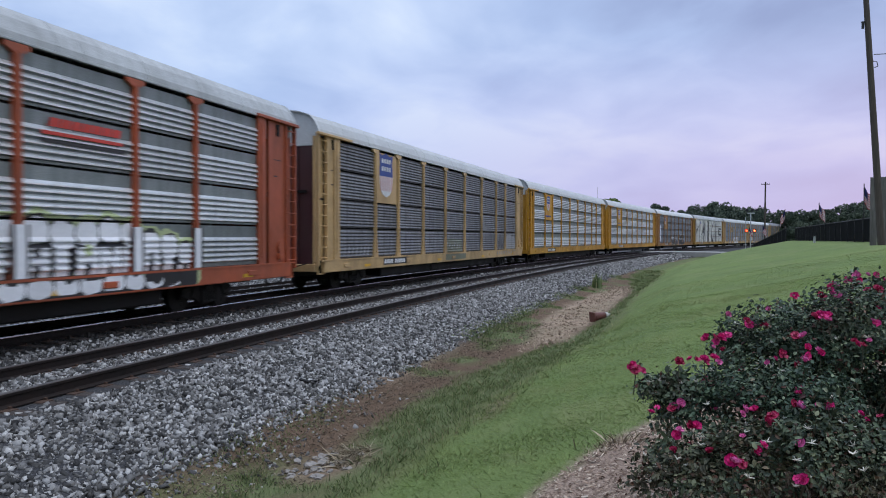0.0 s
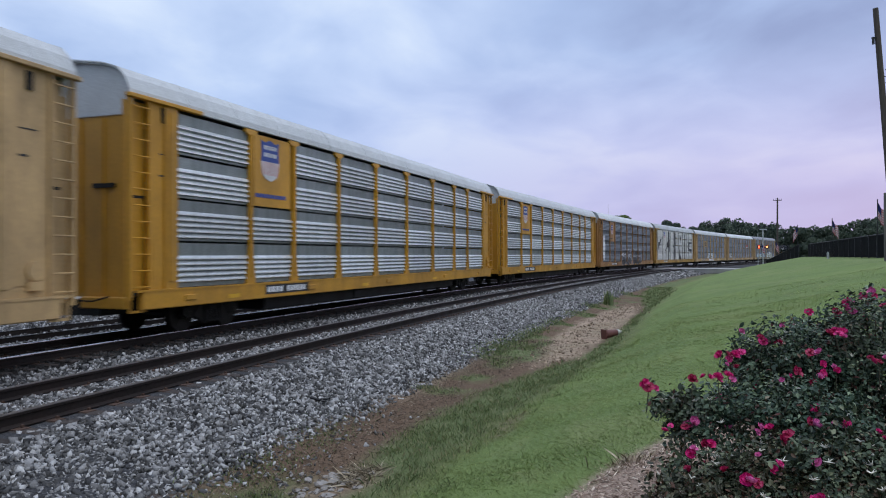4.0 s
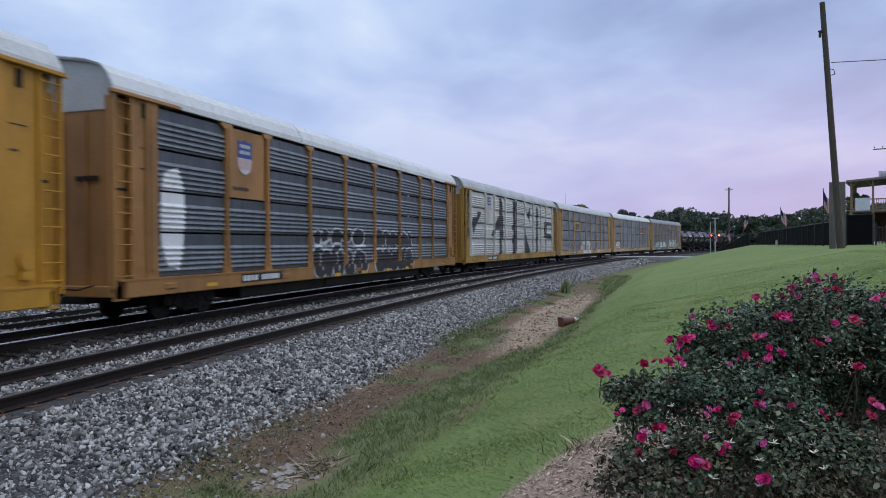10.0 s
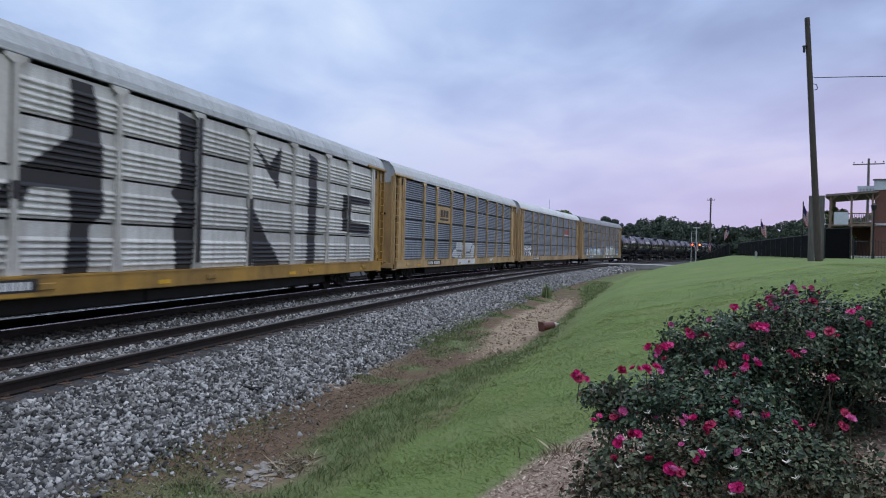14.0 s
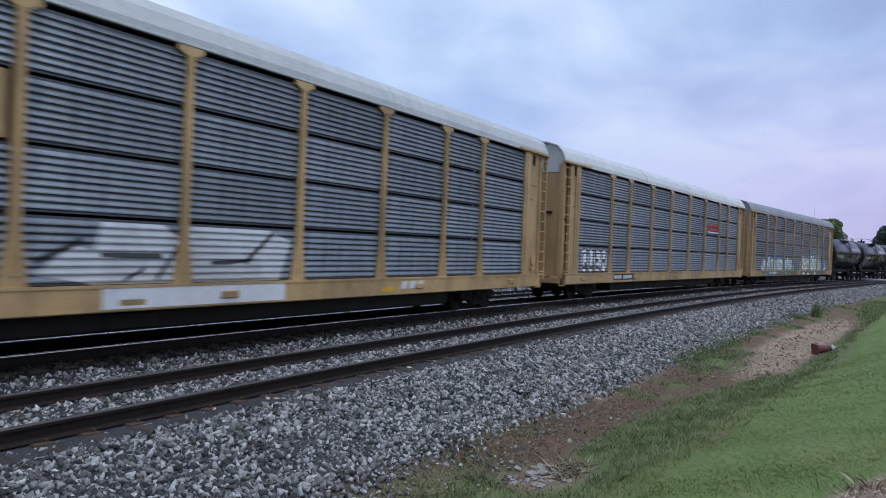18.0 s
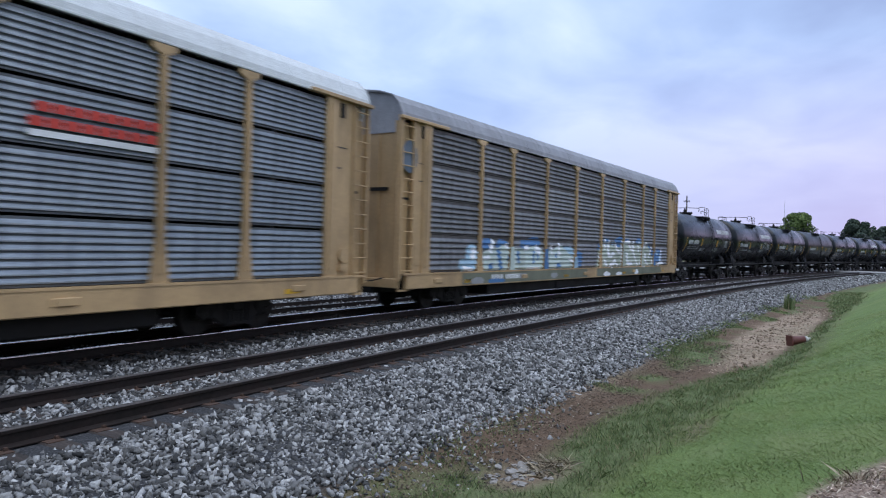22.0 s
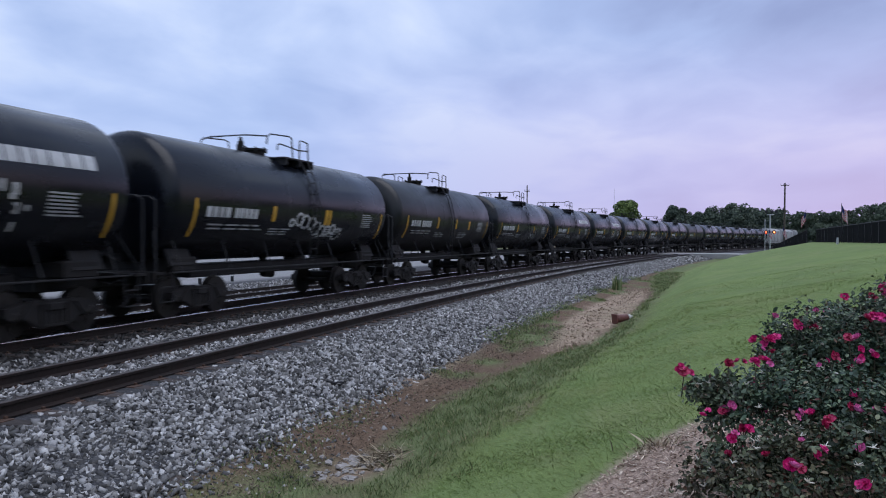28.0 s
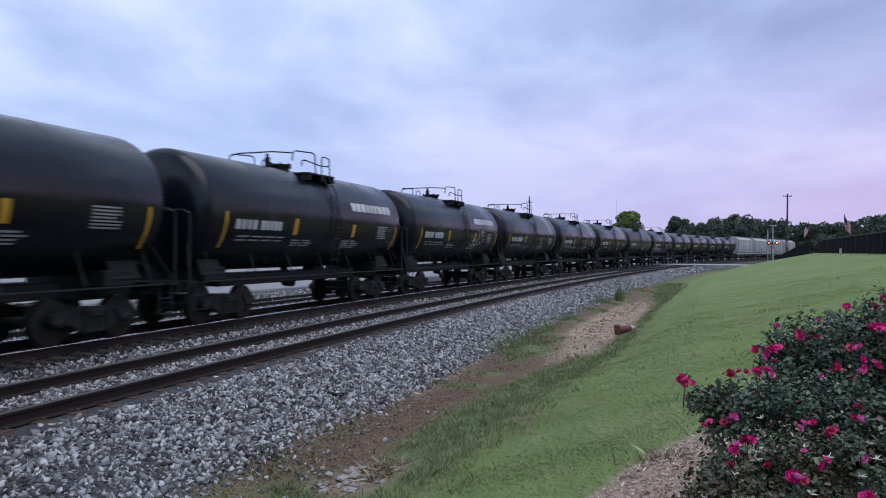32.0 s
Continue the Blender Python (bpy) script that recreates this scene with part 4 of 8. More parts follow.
LETTERS = {"Q": [(0, 0, 0, 1), (0, 1, 1, 1), (1, 1, 1, 0), (1, 0, 0, 0), (0.55, 0.35, 1.15, -0.1)], "U": [(0, 1, 0, 0), (0, 0, 1, 0), (1, 0, 1, 1)],
           "E": [(0, 0, 0, 1), (0, 1, 1, 1), (0, 0.5, 0.8, 0.5), (0, 0, 1, 0)], "R": [(0, 0, 0, 1), (0, 1, 0.9, 1), (0.9, 1, 0.9, 0.5), (0.9, 0.5, 0, 0.5), (0.4, 0.5, 1, 0)],
           "H": [(0, 0, 0, 1), (1, 0, 1, 1), (0, 0.5, 1, 0.5)], "I": [(0.5, 0, 0.5, 1)], "N": [(0, 0, 0, 1), (0, 1, 1, 0), (1, 0, 1, 1)],
           "C": [(1, 1, 0, 1), (0, 1, 0, 0), (0, 0, 1, 0)], "S": [(1, 1, 0, 1), (0, 1, 0, 0.5), (0, 0.5, 1, 0.5), (1, 0.5, 1, 0), (1, 0, 0, 0)]}


def word_strokes(car, kind, word, y, z, w, h, thick, material, gap=0.2, lift=0.013):
    """Hand-drawn capitals out of straight strokes."""
    for k, ch in enumerate(word):
        a = y + (w + gap) * k
        for q, (p0, q0, p1, q1) in enumerate(LETTERS[ch]):
            graffiti(car, "sprayed_stroke", [bar_shape(a + p0 * w, z + q0 * h, a + p1 * w, z + q1 * h, thick)], kind, material, lift + 0.0006 * q)


# orange wagon with a white tag
c0 = carrier(0, "orange framed car carrier with bare metal panels and white graffiti", M["orange"], M["galv"], M["roof_grey"], "wide", crest_mat=M["crest"], posts=OLD_POSTS)
strokes(c0, "wide", [bar_shape(11.6, 0.93, 22.9, 0.93, 0.34)], M["spray_black"], 0.003)
for k in range(19):
    y, j = 11.9 + 0.60 * k, 0.05 * math.sin(k * 1.9)
    top = 0.0 if k < 16 else -0.16 * (k - 15)
    graffiti(c0, "sprayed_halo", [blob(y, 1.74 + j + top, 0.46, 0.62, 20, 60 + k, 3.0)], "wide", M["spray_green"], 0.004)
    graffiti(c0, "sprayed_outline", [blob(y, 1.66 + j + top, 0.345, 0.60, 20, 80 + k, 4.0)], "wide", M["spray_black"], 0.0065)
    graffiti(c0, "sprayed_letter", [blob(y, 1.97 + j + top, 0.285, 0.245, 20, 60 + k, 4.0)], "wide", M["spray_white"], 0.009)
    body = [[(y - 0.285, 1.16), (y - 0.07, 1.16), (y - 0.07, 1.72 + top), (y - 0.285, 1.72 + top)], [(y + 0.07, 1.16), (y + 0.285, 1.16), (y + 0.285, 1.72 + top), (y + 0.07, 1.72 + top)],
            [(y - 0.1, 1.36), (y + 0.1, 1.36), (y + 0.1, 1.52), (y - 0.1, 1.52)]]
    if k % 5 == 2:
        body = [[(y - 0.20, 1.16), (y + 0.12, 1.16), (y + 0.12, 1.74), (y - 0.20, 1.74)]]
    if k % 5 == 4:
        body = body[:2] + [[(y + 0.06, 1.16), (y + 0.2, 1.16), (y - 0.06, 1.72), (y - 0.2, 1.72)]]
    graffiti(c0, "sprayed_letter", body, "wide", M["spray_white"], 0.010)
    if k % 3 == 1:
        graffiti(c0, "sprayed_shade", [blob(y, 1.62 + top, 0.09, 0.12, 12, k)], "wide", M["spray_green" if k % 2 else "spray_grey"], 0.012)
    graffiti(c0, "sprayed_foot", [blob(y, 0.93, 0.288, 0.165, 16, 30 + k, 4.0)], "wide", M["spray_white"], 0.006)
for p in OLD_POSTS:
    if 11.8 < p < 23.3:
        for dy, w, mat, lift in ((0, 0.19, "spray_black", 0.068), (0.0, 0.12, "spray_white", 0.072)):
            bm = bmesh.new()
            c = Y(p) + dy
            prism(bm, [(c - w, 1.145), (c + w, 1.145), (c + w, 2.12 if w < 0.2 else 2.2), (c - w, 2.12 if w < 0.2 else 2.2)], SIDE + lift, 0.006)
            part("painted_foot", bm, M[mat], c0)
bm = bmesh.new()
for z, mat in ((3.98, "red_mark"),):
    bars(bm, SIDE + 0.012, Y(18.75), z, [0.24] * 7, 0.17, 0.03, 0.05)
    bars(bm, SIDE + 0.012, Y(18.6), z - 0.16, [2.1], 0.07, 0.03)
part("logo_bar", bm, M["red_mark"], c0, "red lettering bars")
bm = bmesh.new()
bars(bm, SIDE + 0.012, Y(18.6), 3.66, [2.2], 0.07, 0.03)
part("logo_line", bm, M["black_mark"], c0)

# faded yellow wagon with sooty panels and a large badge
LOGO_BAY = {(5.4, 2): 1, (5.4, 3): 1}
c1 = carrier(1, "faded yellow car carrier with sooty grey corrugated panels", M["tan"], M["galv_dark"], M["roof_white"], "fine", end_mat=M["maroon"], logo=LOGO_BAY, crest_mat=M["crest_dark"])
plain_panel(c1, 5.55, 7.35, 2, 3, M["tan"])
shield(c1, 6.35, 4.35, 1.25, 1.75, SIDE + 0.004)
strokes(c1, "fine", [blob(24.6, 1.6, 0.8, 0.5, 16, 3), blob(25.6, 1.5, 0.5, 0.5, 16, 4)], M["spray_grey"], 0.006)
strokes(c1, "fine", [bar_shape(3.0 + 0.3 * k, 1.25, 3.1 + 0.3 * k, 1.55, 0.07) for k in range(7)], M["spray_grey"], 0.006)

graffiti(c1, "sprayed_patch", [[(13.05, 1.15), (15.5, 1.15), (15.5, 1.78), (13.05, 1.86)]], "fine", M["spray_olive"], 0.006)
strokes(c1, "fine", [bar_shape(13.2 + 0.37 * k, 1.3 + 0.1 * (k % 2), 13.38 + 0.37 * k, 1.66 - 0.08 * (k % 3), 0.08) for k in range(6)], M["spray_grey"], 0.009)
strokes(c1, "fine", [bar_shape(12.9, 0.92, 15.9, 0.92, 0.30)], M["spray_olive"], 0.004)
strokes(c1, "fine", [bar_shape(21.5 + 0.33 * k, 1.2 + 0.1 * (k % 2), 21.62 + 0.33 * k, 2.0 - 0.15 * (k % 3), 0.10) for k in range(6)], M["spray_black"], 0.008)
strokes(c1, "fine", [bar_shape(21.6 + 0.4 * k, 0.86, 21.8 + 0.4 * k, 1.04, 0.10) for k in range(9)], M["spray_grey"], 0.006)

# two bright yellow wagons
for n in (2, 3):
    c = carrier(n, "bright yellow car carrier with shiny galvanised corrugated panels", M["yellow"], M["galv"], M["roof_white"], "wide", logo=LOGO_BAY, crest_mat=M["crest"])
    plain_panel(c, 5.55, 7.35, 2, 3, M["yellow"])
    shield(c, 6.3, 4.55, 0.9, 1.15, SIDE + 0.004)
    bm = bmesh.new()
    bars(bm, SIDE + 0.0, Y(5.62), 3.52, [0.10] * 8 + [0.02] + [0.10] * 4, 0.11, 0.025)
    part("lettering", bm, M["blue_mark"], c)

# amber wagon with black and white tags
c4 = carrier(4, "amber framed car carrier with grey panels and black graffiti", M["amber"], M["galv_blue"], M["roof_white"], "wide", logo=LOGO_BAY, crest_mat=M["crest_dull"])
plain_panel(c4, 5.55, 7.35, 2, 3, M["amber"])
shield(c4, 6.3, 4.45, 0.75, 1.0, SIDE + 0.004)
bm = bmesh.new()
bars(bm, SIDE + 0.0, Y(5.7), 3.50, [0.09] * 7, 0.09, 0.03)
part("lettering", bm, M["black_mark"], c4)
# upper and lower halves of the bubble letters: along, height, half width, half height
UPPER = [(10.79, 2.16, 0.26, 0.26), (11.35, 2.20, 0.29, 0.25), (12.32, 2.16, 0.45, 0.32), (13.19, 2.26, 0.42, 0.25), (14.26, 2.19, 0.57, 0.32), (16.33, 2.12, 0.47, 0.44),
         (17.16, 2.11, 0.41, 0.40), (17.94, 2.07, 0.47, 0.40), (18.67, 2.14, 0.32, 0.35), (19.38, 1.99, 0.44, 0.46), (20.07, 1.95, 0.38, 0.51)]
LOWER = [(10.81, 1.28, 0.44, 0.56), (11.44, 1.23, 0.40, 0.50), (12.29, 1.30, 0.50, 0.62), (13.21, 1.15, 0.45, 0.55), (14.36, 1.15, 0.62, 0.50), (16.28, 1.20, 0.56, 0.50),
         (17.12, 1.20, 0.45, 0.50), (17.85, 1.20, 0.49, 0.52), (18.69, 1.22, 0.48, 0.52), (19.38, 1.20, 0.43, 0.52), (20.03, 1.19, 0.41, 0.50)]
for y0, y1 in ((10.4, 14.9), (15.75, 20.4)):
    graffiti(c4, "sprayed_foot", [[(y0, 0.70), (y1, 0.70), (y1, 1.12), (y0, 1.12)]], "wide", M["spray_black"], 0.004)
for row, low in ((UPPER, False), (LOWER, True)):
    for k, (y, z, w, h) in enumerate(row):
        lift = 0.006 + 0.0012 * (k % 2) + (0.006 if low else 0.0)
        graffiti(c4, "sprayed_outline", [blob(y, z, w * 1.08 + 0.03, h * 1.06 + 0.035, 22, k)], "wide", M["spray_pale"], lift)
        graffiti(c4, "sprayed_letter", [blob(y, z, w * 0.97, h * 0.97, 22, k)], "wide", M["spray_black"], lift + 0.003)
strokes(c4, "wide", [bar_shape(10.5, 1.78, 11.9, 2.12, 0.09), bar_shape(11.0, 1.0, 10.95, 1.6, 0.06), bar_shape(12.15, 1.55, 12.7, 1.78, 0.09), bar_shape(12.3, 0.9, 12.35, 1.5, 0.07), bar_shape(13.6, 1.80, 14.9, 1.84, 0.07),
                     bar_shape(13.15, 1.0, 13.3, 1.5, 0.06), bar_shape(14.3, 0.9, 14.4, 1.4, 0.05), bar_shape(17.1, 1.75, 17.15, 2.3, 0.07), bar_shape(17.7, 1.4, 18.1, 1.7, 0.06), bar_shape(19.4, 1.1, 19.5, 1.45, 0.06)], M["spray_pale"], 0.019)
for r in (12.0, 14.3, 16.9, 19.3):
    bm = bmesh.new()
    prism(bm, [(Y(r), 0.72), (Y(r) + 0.42, 0.72), (Y(r) + 0.42, 0.84), (Y(r), 0.84)], SIDE + 0.084, 0.006)
    part("reflector", bm, M["yellow_mark"], c4, "yellow reflector strip")
strokes(c4, "wide", [bar_shape(22.6 + 0.5 * k, 1.25, 22.75 + 0.5 * k, 2.0, 0.10) for k in range(7)] + [bar_shape(22.6, 1.95, 25.6, 1.95, 0.08)], M["spray_olive"], 0.006)
strokes(c4, "wide", [blob(3.2, 2.6, 0.45, 1.3, 16, 8)], M["spray_white"], 0.006)

# white wagon with giant black letters
c5 = carrier(5, "white painted car carrier with giant black graffiti letters and yellow ends", M["mustard"], M["white_panel"], M["roof_grey"], "wide", post_mat=M["cream"], logo={(5.6, 2): 1, (5.6, 3): 1}, posts=WHITE_POSTS)
plain_panel(c5, 5.7, 7.55, 2, 3, M["cream"])
shield(c5, 6.55, 4.55, 0.8, 1.05, SIDE + 0.004)
GIANT = [
    [(3.98, 4.0), (4.88, 4.02), (3.14, 2.51), (3.02, 2.8), (3.0, 3.6), (3.96, 3.64)],
    [(6.94, 2.41), (7.95, 3.32), (9.05, 4.02), (9.01, 5.2), (9.64, 5.2), (9.93, 3.93), (9.99, 2.42), (9.6, 2.13), (9.58, 1.15), (8.91, 1.15), (9.07, 2.19), (8.99, 2.91), (8.05, 2.88), (7.82, 2.39)],
    [(12.56, 5.2), (13.57, 5.1), (13.57, 3.18), (13.51, 1.15), (12.54, 1.15), (12.42, 2.5), (12.79, 2.64), (12.32, 3.11), (12.69, 3.44)],
    [(16.0, 5.1), (17.85, 3.62), (18.02, 5.1), (17.21, 4.4)],
    [(15.95, 3.24), (18.08, 1.15), (15.9, 1.15)],
    [(20.1, 5.14), (20.76, 5.04), (20.8, 3.61), (20.65, 1.15), (20.0, 1.15), (20.1, 3.17)],
    [(23.2, 3.91), (26.2, 3.89), (26.2, 3.6), (24.08, 3.58), (24.14, 2.8), (26.2, 2.82), (26.2, 2.37), (23.16, 2.39)],
]
for sh in GIANT:
    graffiti(c5, "giant_letter", [sh], "wide", M["spray_black"], 0.006)
for p, z0, z1, w in ((13.4, 1.3, 5.2, 0.09), (7.65, 2.6, 2.95, 0.09), (23.75, 2.37, 3.9, 0.09), (16.05, 1.15, 3.2, 0.10)):
    bm = bmesh.new()
    prism(bm, [(Y(p) - w, z0), (Y(p) + w, z0), (Y(p) + w, z1), (Y(p) - w, z1)], SIDE + 0.070, 0.008)
    part("painted_post", bm, M["spray_black"], c5)
for k, ch in enumerate("ROFR"):
    cu = bpy.data.curves.new("end_letter", "FONT")
    cu.body, cu.size, cu.extrude, cu.offset = ch, 0.86, 0.004, 0.02
    ob = new("end_letter", cu)
    dg = bpy.context.evaluated_depsgraph_get()
    me = bpy.data.meshes.new_from_object(ob.evaluated_get(dg))
    bpy.data.objects.remove(ob)
    me.materials.append(M["spray_black"])
    ob = new("end_letter", me)
    ob.parent = c5
    ob.matrix_local = Matrix.Translation((SIDE - 0.012, END_NEAR + 0.78, 4.40 - 0.68 * k)) @ Matrix(((0, 0, 1, 0), (1, 0, 0, 0), (0, 1, 0, 0), (0, 0, 0, 1)))
bm = bmesh.new()
prism(bm, [(END_NEAR + 0.80, 1.88), (END_NEAR + 1.25, 1.88), (END_NEAR + 1.25, 2.0), (END_NEAR + 0.80, 2.0)], SIDE - 0.012, 0.01)
part("end_dash", bm, M["spray_black"], c5)

# blue-grey wagon with a yellow logo panel
c6 = carrier(6, "blue-grey corrugated car carrier with faded yellow posts and logo panel", M["tan"], M["galv_blue"], M["roof_white"], "fine", logo={(7.5, 2): 1}, crest_mat=M["crest_dull"], posts=GREY_POSTS)
plain_panel(c6, 7.65, 10.05, 2, 2, M["tan"])
bm = bmesh.new()
bars(bm, SIDE - 0.004, Y(8.2), 3.62, [0.42] * 3, 0.42, 0.12)
part("logo_blocks", bm, M["black_mark"], c6, "three black logo blocks")
bm = bmesh.new()
bars(bm, SIDE - 0.004, Y(8.15), 3.42, [1.6], 0.12, 0.1)
part("logo_underline", bm, M["black_mark"], c6)
for k in range(3):
    bm = bmesh.new()
    bars(bm, SIDE + 0.068, Y(19.35 + 0.36 * k), 0.84, [0.27], 0.20, 0.03, 0.07)
    part("logo_bar", bm, M["white_mark"], c6, "white lettering bar on the sill")
graffiti(c6, "sprayed_body", [[(10.5, 1.3), (11.0, 1.75), (11.4, 1.7), (11.5, 2.14), (12.6, 2.14), (12.9, 1.95), (13.2, 2.14), (15.0, 2.14), (15.6, 1.95), (15.3, 1.15), (11.4, 1.15)]], "fine", M["spray_pale"], 0.006)
strokes(c6, "fine", [bar_shape(10.5, 1.5, 11.2, 1.85, 0.10), bar_shape(11.5, 1.62, 12.6, 1.60, 0.06), bar_shape(12.5, 1.2, 12.9, 1.75, 0.07), bar_shape(13.6, 1.5, 14.6, 1.55, 0.05), bar_shape(14.4, 1.5, 15.1, 2.1, 0.08), bar_shape(11.9, 1.2, 12.3, 1.4, 0.06)], M["spray_black"], 0.010)
strokes(c6, "fine", [bar_shape(11.5, 0.92, 15.4, 0.92, 0.34)], M["spray_white"], 0.004)

# grey wagon with buff ends and a small tag
c7 = carrier(7, "grey corrugated car carrier with buff posts and a white tag", M["buff"], M["galv_dull"], M["roof_white"], "fine", crest_mat=M["crest_dull"], posts=BUFF_POSTS)
letters_row(c7, "fine", 2.95, 1.16, 0.60, 0.94, 4, 0.02, M["spray_white"], M["spray_black"], seed=12)
graffiti(c7, "sprayed_mark", [blob(5.75, 1.45, 0.18, 0.30, 16, 4)], "fine", M["spray_black"], 0.006)
word_strokes(c7, "fine", "QUER", 3.08, 1.34, 0.36, 0.60, 0.09, M["spray_black"], 0.26)
bm = bmesh.new()
for q, z in enumerate((3.55, 3.78)):
    bars(bm, SIDE + 0.02, Y(19.6 + 0.1 * q), z, [0.24] * 8, 0.15, 0.05)
part("logo_bar", bm, M["red_mark"], c7, "red lettering bars")
bm = bmesh.new()
bars(bm, SIDE + 0.02, Y(19.6), 3.40, [2.3], 0.10, 0.05)
part("logo_line", bm, M["white_mark"], c7)

# brown-grey wagon with blue and white graffiti
c8 = carrier(8, "brown-grey corrugated car carrier with large blue and white graffiti", M["buff"], M["galv_brown"], M["roof_dark"], "even", crest_mat=M["crest_dark"])
bm = bmesh.new()
prism(bm, [(Y(1.6) + 0.36 * math.cos(a), 4.35 + 0.45 * math.sin(a)) for a in np.linspace(0, math.tau, 22)[:-1]], SIDE - 0.01, 0.008)
part("round_badge", bm, M["faded_blue"], c8, "round faded blue-grey badge")
# first piece: mint letters in a blue cloud
graffiti(c8, "sprayed_foot", [[(4.3, 0.70), (14.2, 0.70), (14.2, 1.12), (4.3, 1.12)]], "even", M["spray_olive"], 0.004)
for k, (y, z, w, h) in enumerate([(5.86, 2.01, 0.44, 0.20), (6.88, 1.95, 0.40, 0.24), (9.26, 2.15, 0.55, 0.18), (4.92, 1.55, 0.35, 0.42), (12.34, 1.75, 0.60, 0.28), (8.57, 2.06, 0.40, 0.17), (13.4, 1.5, 0.4, 0.35), (4.5, 1.35, 0.3, 0.2)]):
    graffiti(c8, "sprayed_cloud", [blob(y, z, w, h, 16, k + 5)], "even", M["spray_sky" if k in (3, 4, 7) else "spray_blue"], 0.005 + 0.0003 * k)
graffiti(c8, "sprayed_body", [[(5.27, 1.58), (5.69, 1.79), (6.97, 2.0), (7.65, 1.92), (8.37, 1.93), (9.62, 2.01), (10.18, 1.74), (10.5, 1.86), (11.65, 2.06), (13.0, 1.49), (13.02, 1.15), (5.29, 1.15)]], "even", M["spray_lime"], 0.009)
for k, q in enumerate([(7.32, 1.62, 7.67, 1.14, 0.24), (6.61, 1.85, 6.84, 1.16, 0.24), (8.01, 1.77, 8.09, 1.37, 0.17), (9.26, 1.79, 9.24, 1.35, 0.14), (11.19, 1.74, 11.16, 1.56, 0.17), (9.56, 1.73, 9.6, 1.45, 0.14), (6.0, 1.2, 6.25, 1.35, 0.2), (11.25, 1.2, 11.6, 1.3, 0.2)]):
    graffiti(c8, "sprayed_stroke", [bar_shape(*q)], "even", M["spray_blue"], 0.012 + 0.0003 * k)
for k, q in enumerate([(6.27, 2.16, 6.05, 1.75, 0.22), (7.13, 2.07, 7.21, 1.81, 0.19), (5.31, 1.54, 6.05, 1.58, 0.14), (5.06, 1.87, 4.96, 1.5, 0.29), (10.71, 2.04, 10.77, 1.62, 0.14), (11.4, 2.12, 11.48, 1.62, 0.19), (8.45, 1.88, 8.83, 1.94, 0.19),
                       (9.33, 1.95, 9.79, 1.74, 0.24), (8.66, 1.2, 9.81, 1.18, 0.12), (12.4, 1.5, 13.1, 1.35, 0.14), (4.4, 1.25, 5.0, 1.2, 0.14)]):
    graffiti(c8, "sprayed_light", [bar_shape(*q)], "even", M["spray_white"], 0.016 + 0.0003 * k)
graffiti(c8, "sprayed_arc", [blob(6.4, 0.80, 0.54, 0.10, 16, 2)], "even", M["spray_blue"], 0.008)
graffiti(c8, "sprayed_arc", [blob(5.2, 0.82, 0.40, 0.11, 16, 3), blob(8.3, 0.92, 0.35, 0.12, 16, 4), blob(10.9, 0.9, 0.3, 0.10, 16, 6)], "even", M["spray_grey"], 0.008)
# second piece: white letters on olive
for k, (y, z, w, h) in enumerate([(16.62, 2.28, 0.45, 0.18), (18.08, 2.30, 0.45, 0.22), (18.58, 2.42, 0.32, 0.20), (19.3, 2.36, 0.5, 0.13), (21.07, 2.38, 0.40, 0.17), (22.7, 2.06, 0.30, 0.22), (23.47, 1.72, 0.35, 0.28), (24.46, 1.66, 0.63, 0.36), (15.9, 2.0, 0.35, 0.3)]):
    graffiti(c8, "sprayed_cloud", [blob(y, z, w, h, 16, k + 40)], "even", M["spray_blue"], 0.004 + 0.0003 * k)
for k, (y, z, w, h) in enumerate([(16.74, 2.22, 0.16, 0.07), (17.41, 2.21, 0.16, 0.06), (21.43, 2.24, 0.20, 0.14), (22.72, 1.80, 0.19, 0.11), (24.2, 1.8, 0.16, 0.12), (24.75, 1.5, 0.2, 0.12)]):
    graffiti(c8, "sprayed_glint", [blob(y, z, w, h, 12, k)], "even", M["spray_sky"], 0.008 + 0.0003 * k)
graffiti(c8, "sprayed_body", [[(15.6, 1.9), (16.18, 2.17), (16.79, 2.16), (18.42, 2.08), (18.75, 2.29), (21.07, 2.28), (22.45, 2.33), (23.16, 1.72), (23.91, 1.39), (23.95, 1.15), (15.4, 1.15)]], "even", M["spray_moss"], 0.0105)
graffiti(c8, "sprayed_foot", [[(15.3, 0.70), (24.9, 0.70), (24.6, 1.12), (15.3, 1.12)]], "even", M["spray_olive"], 0.004)
WHITES = [(17.0, 2.34, 16.72, 1.99, 0.22), (16.72, 1.99, 16.98, 1.57, 0.24), (17.04, 1.61, 17.64, 1.79, 0.19), (17.71, 2.29, 17.87, 1.98, 0.19), (17.87, 1.98, 18.37, 1.8, 0.17), (16.97, 1.16, 17.85, 1.43, 0.22), (17.66, 1.43, 18.08, 1.15, 0.14),
          (18.63, 2.38, 18.58, 1.75, 0.26), (18.6, 1.75, 18.58, 1.15, 0.19), (18.75, 2.29, 19.75, 2.33, 0.11), (19.75, 2.41, 19.71, 1.97, 0.17), (19.3, 1.86, 19.46, 1.24, 0.22), (19.46, 1.24, 20.13, 1.28, 0.20), (16.37, 2.40, 16.35, 1.9, 0.22), (16.31, 1.49, 16.7, 1.16, 0.19)]
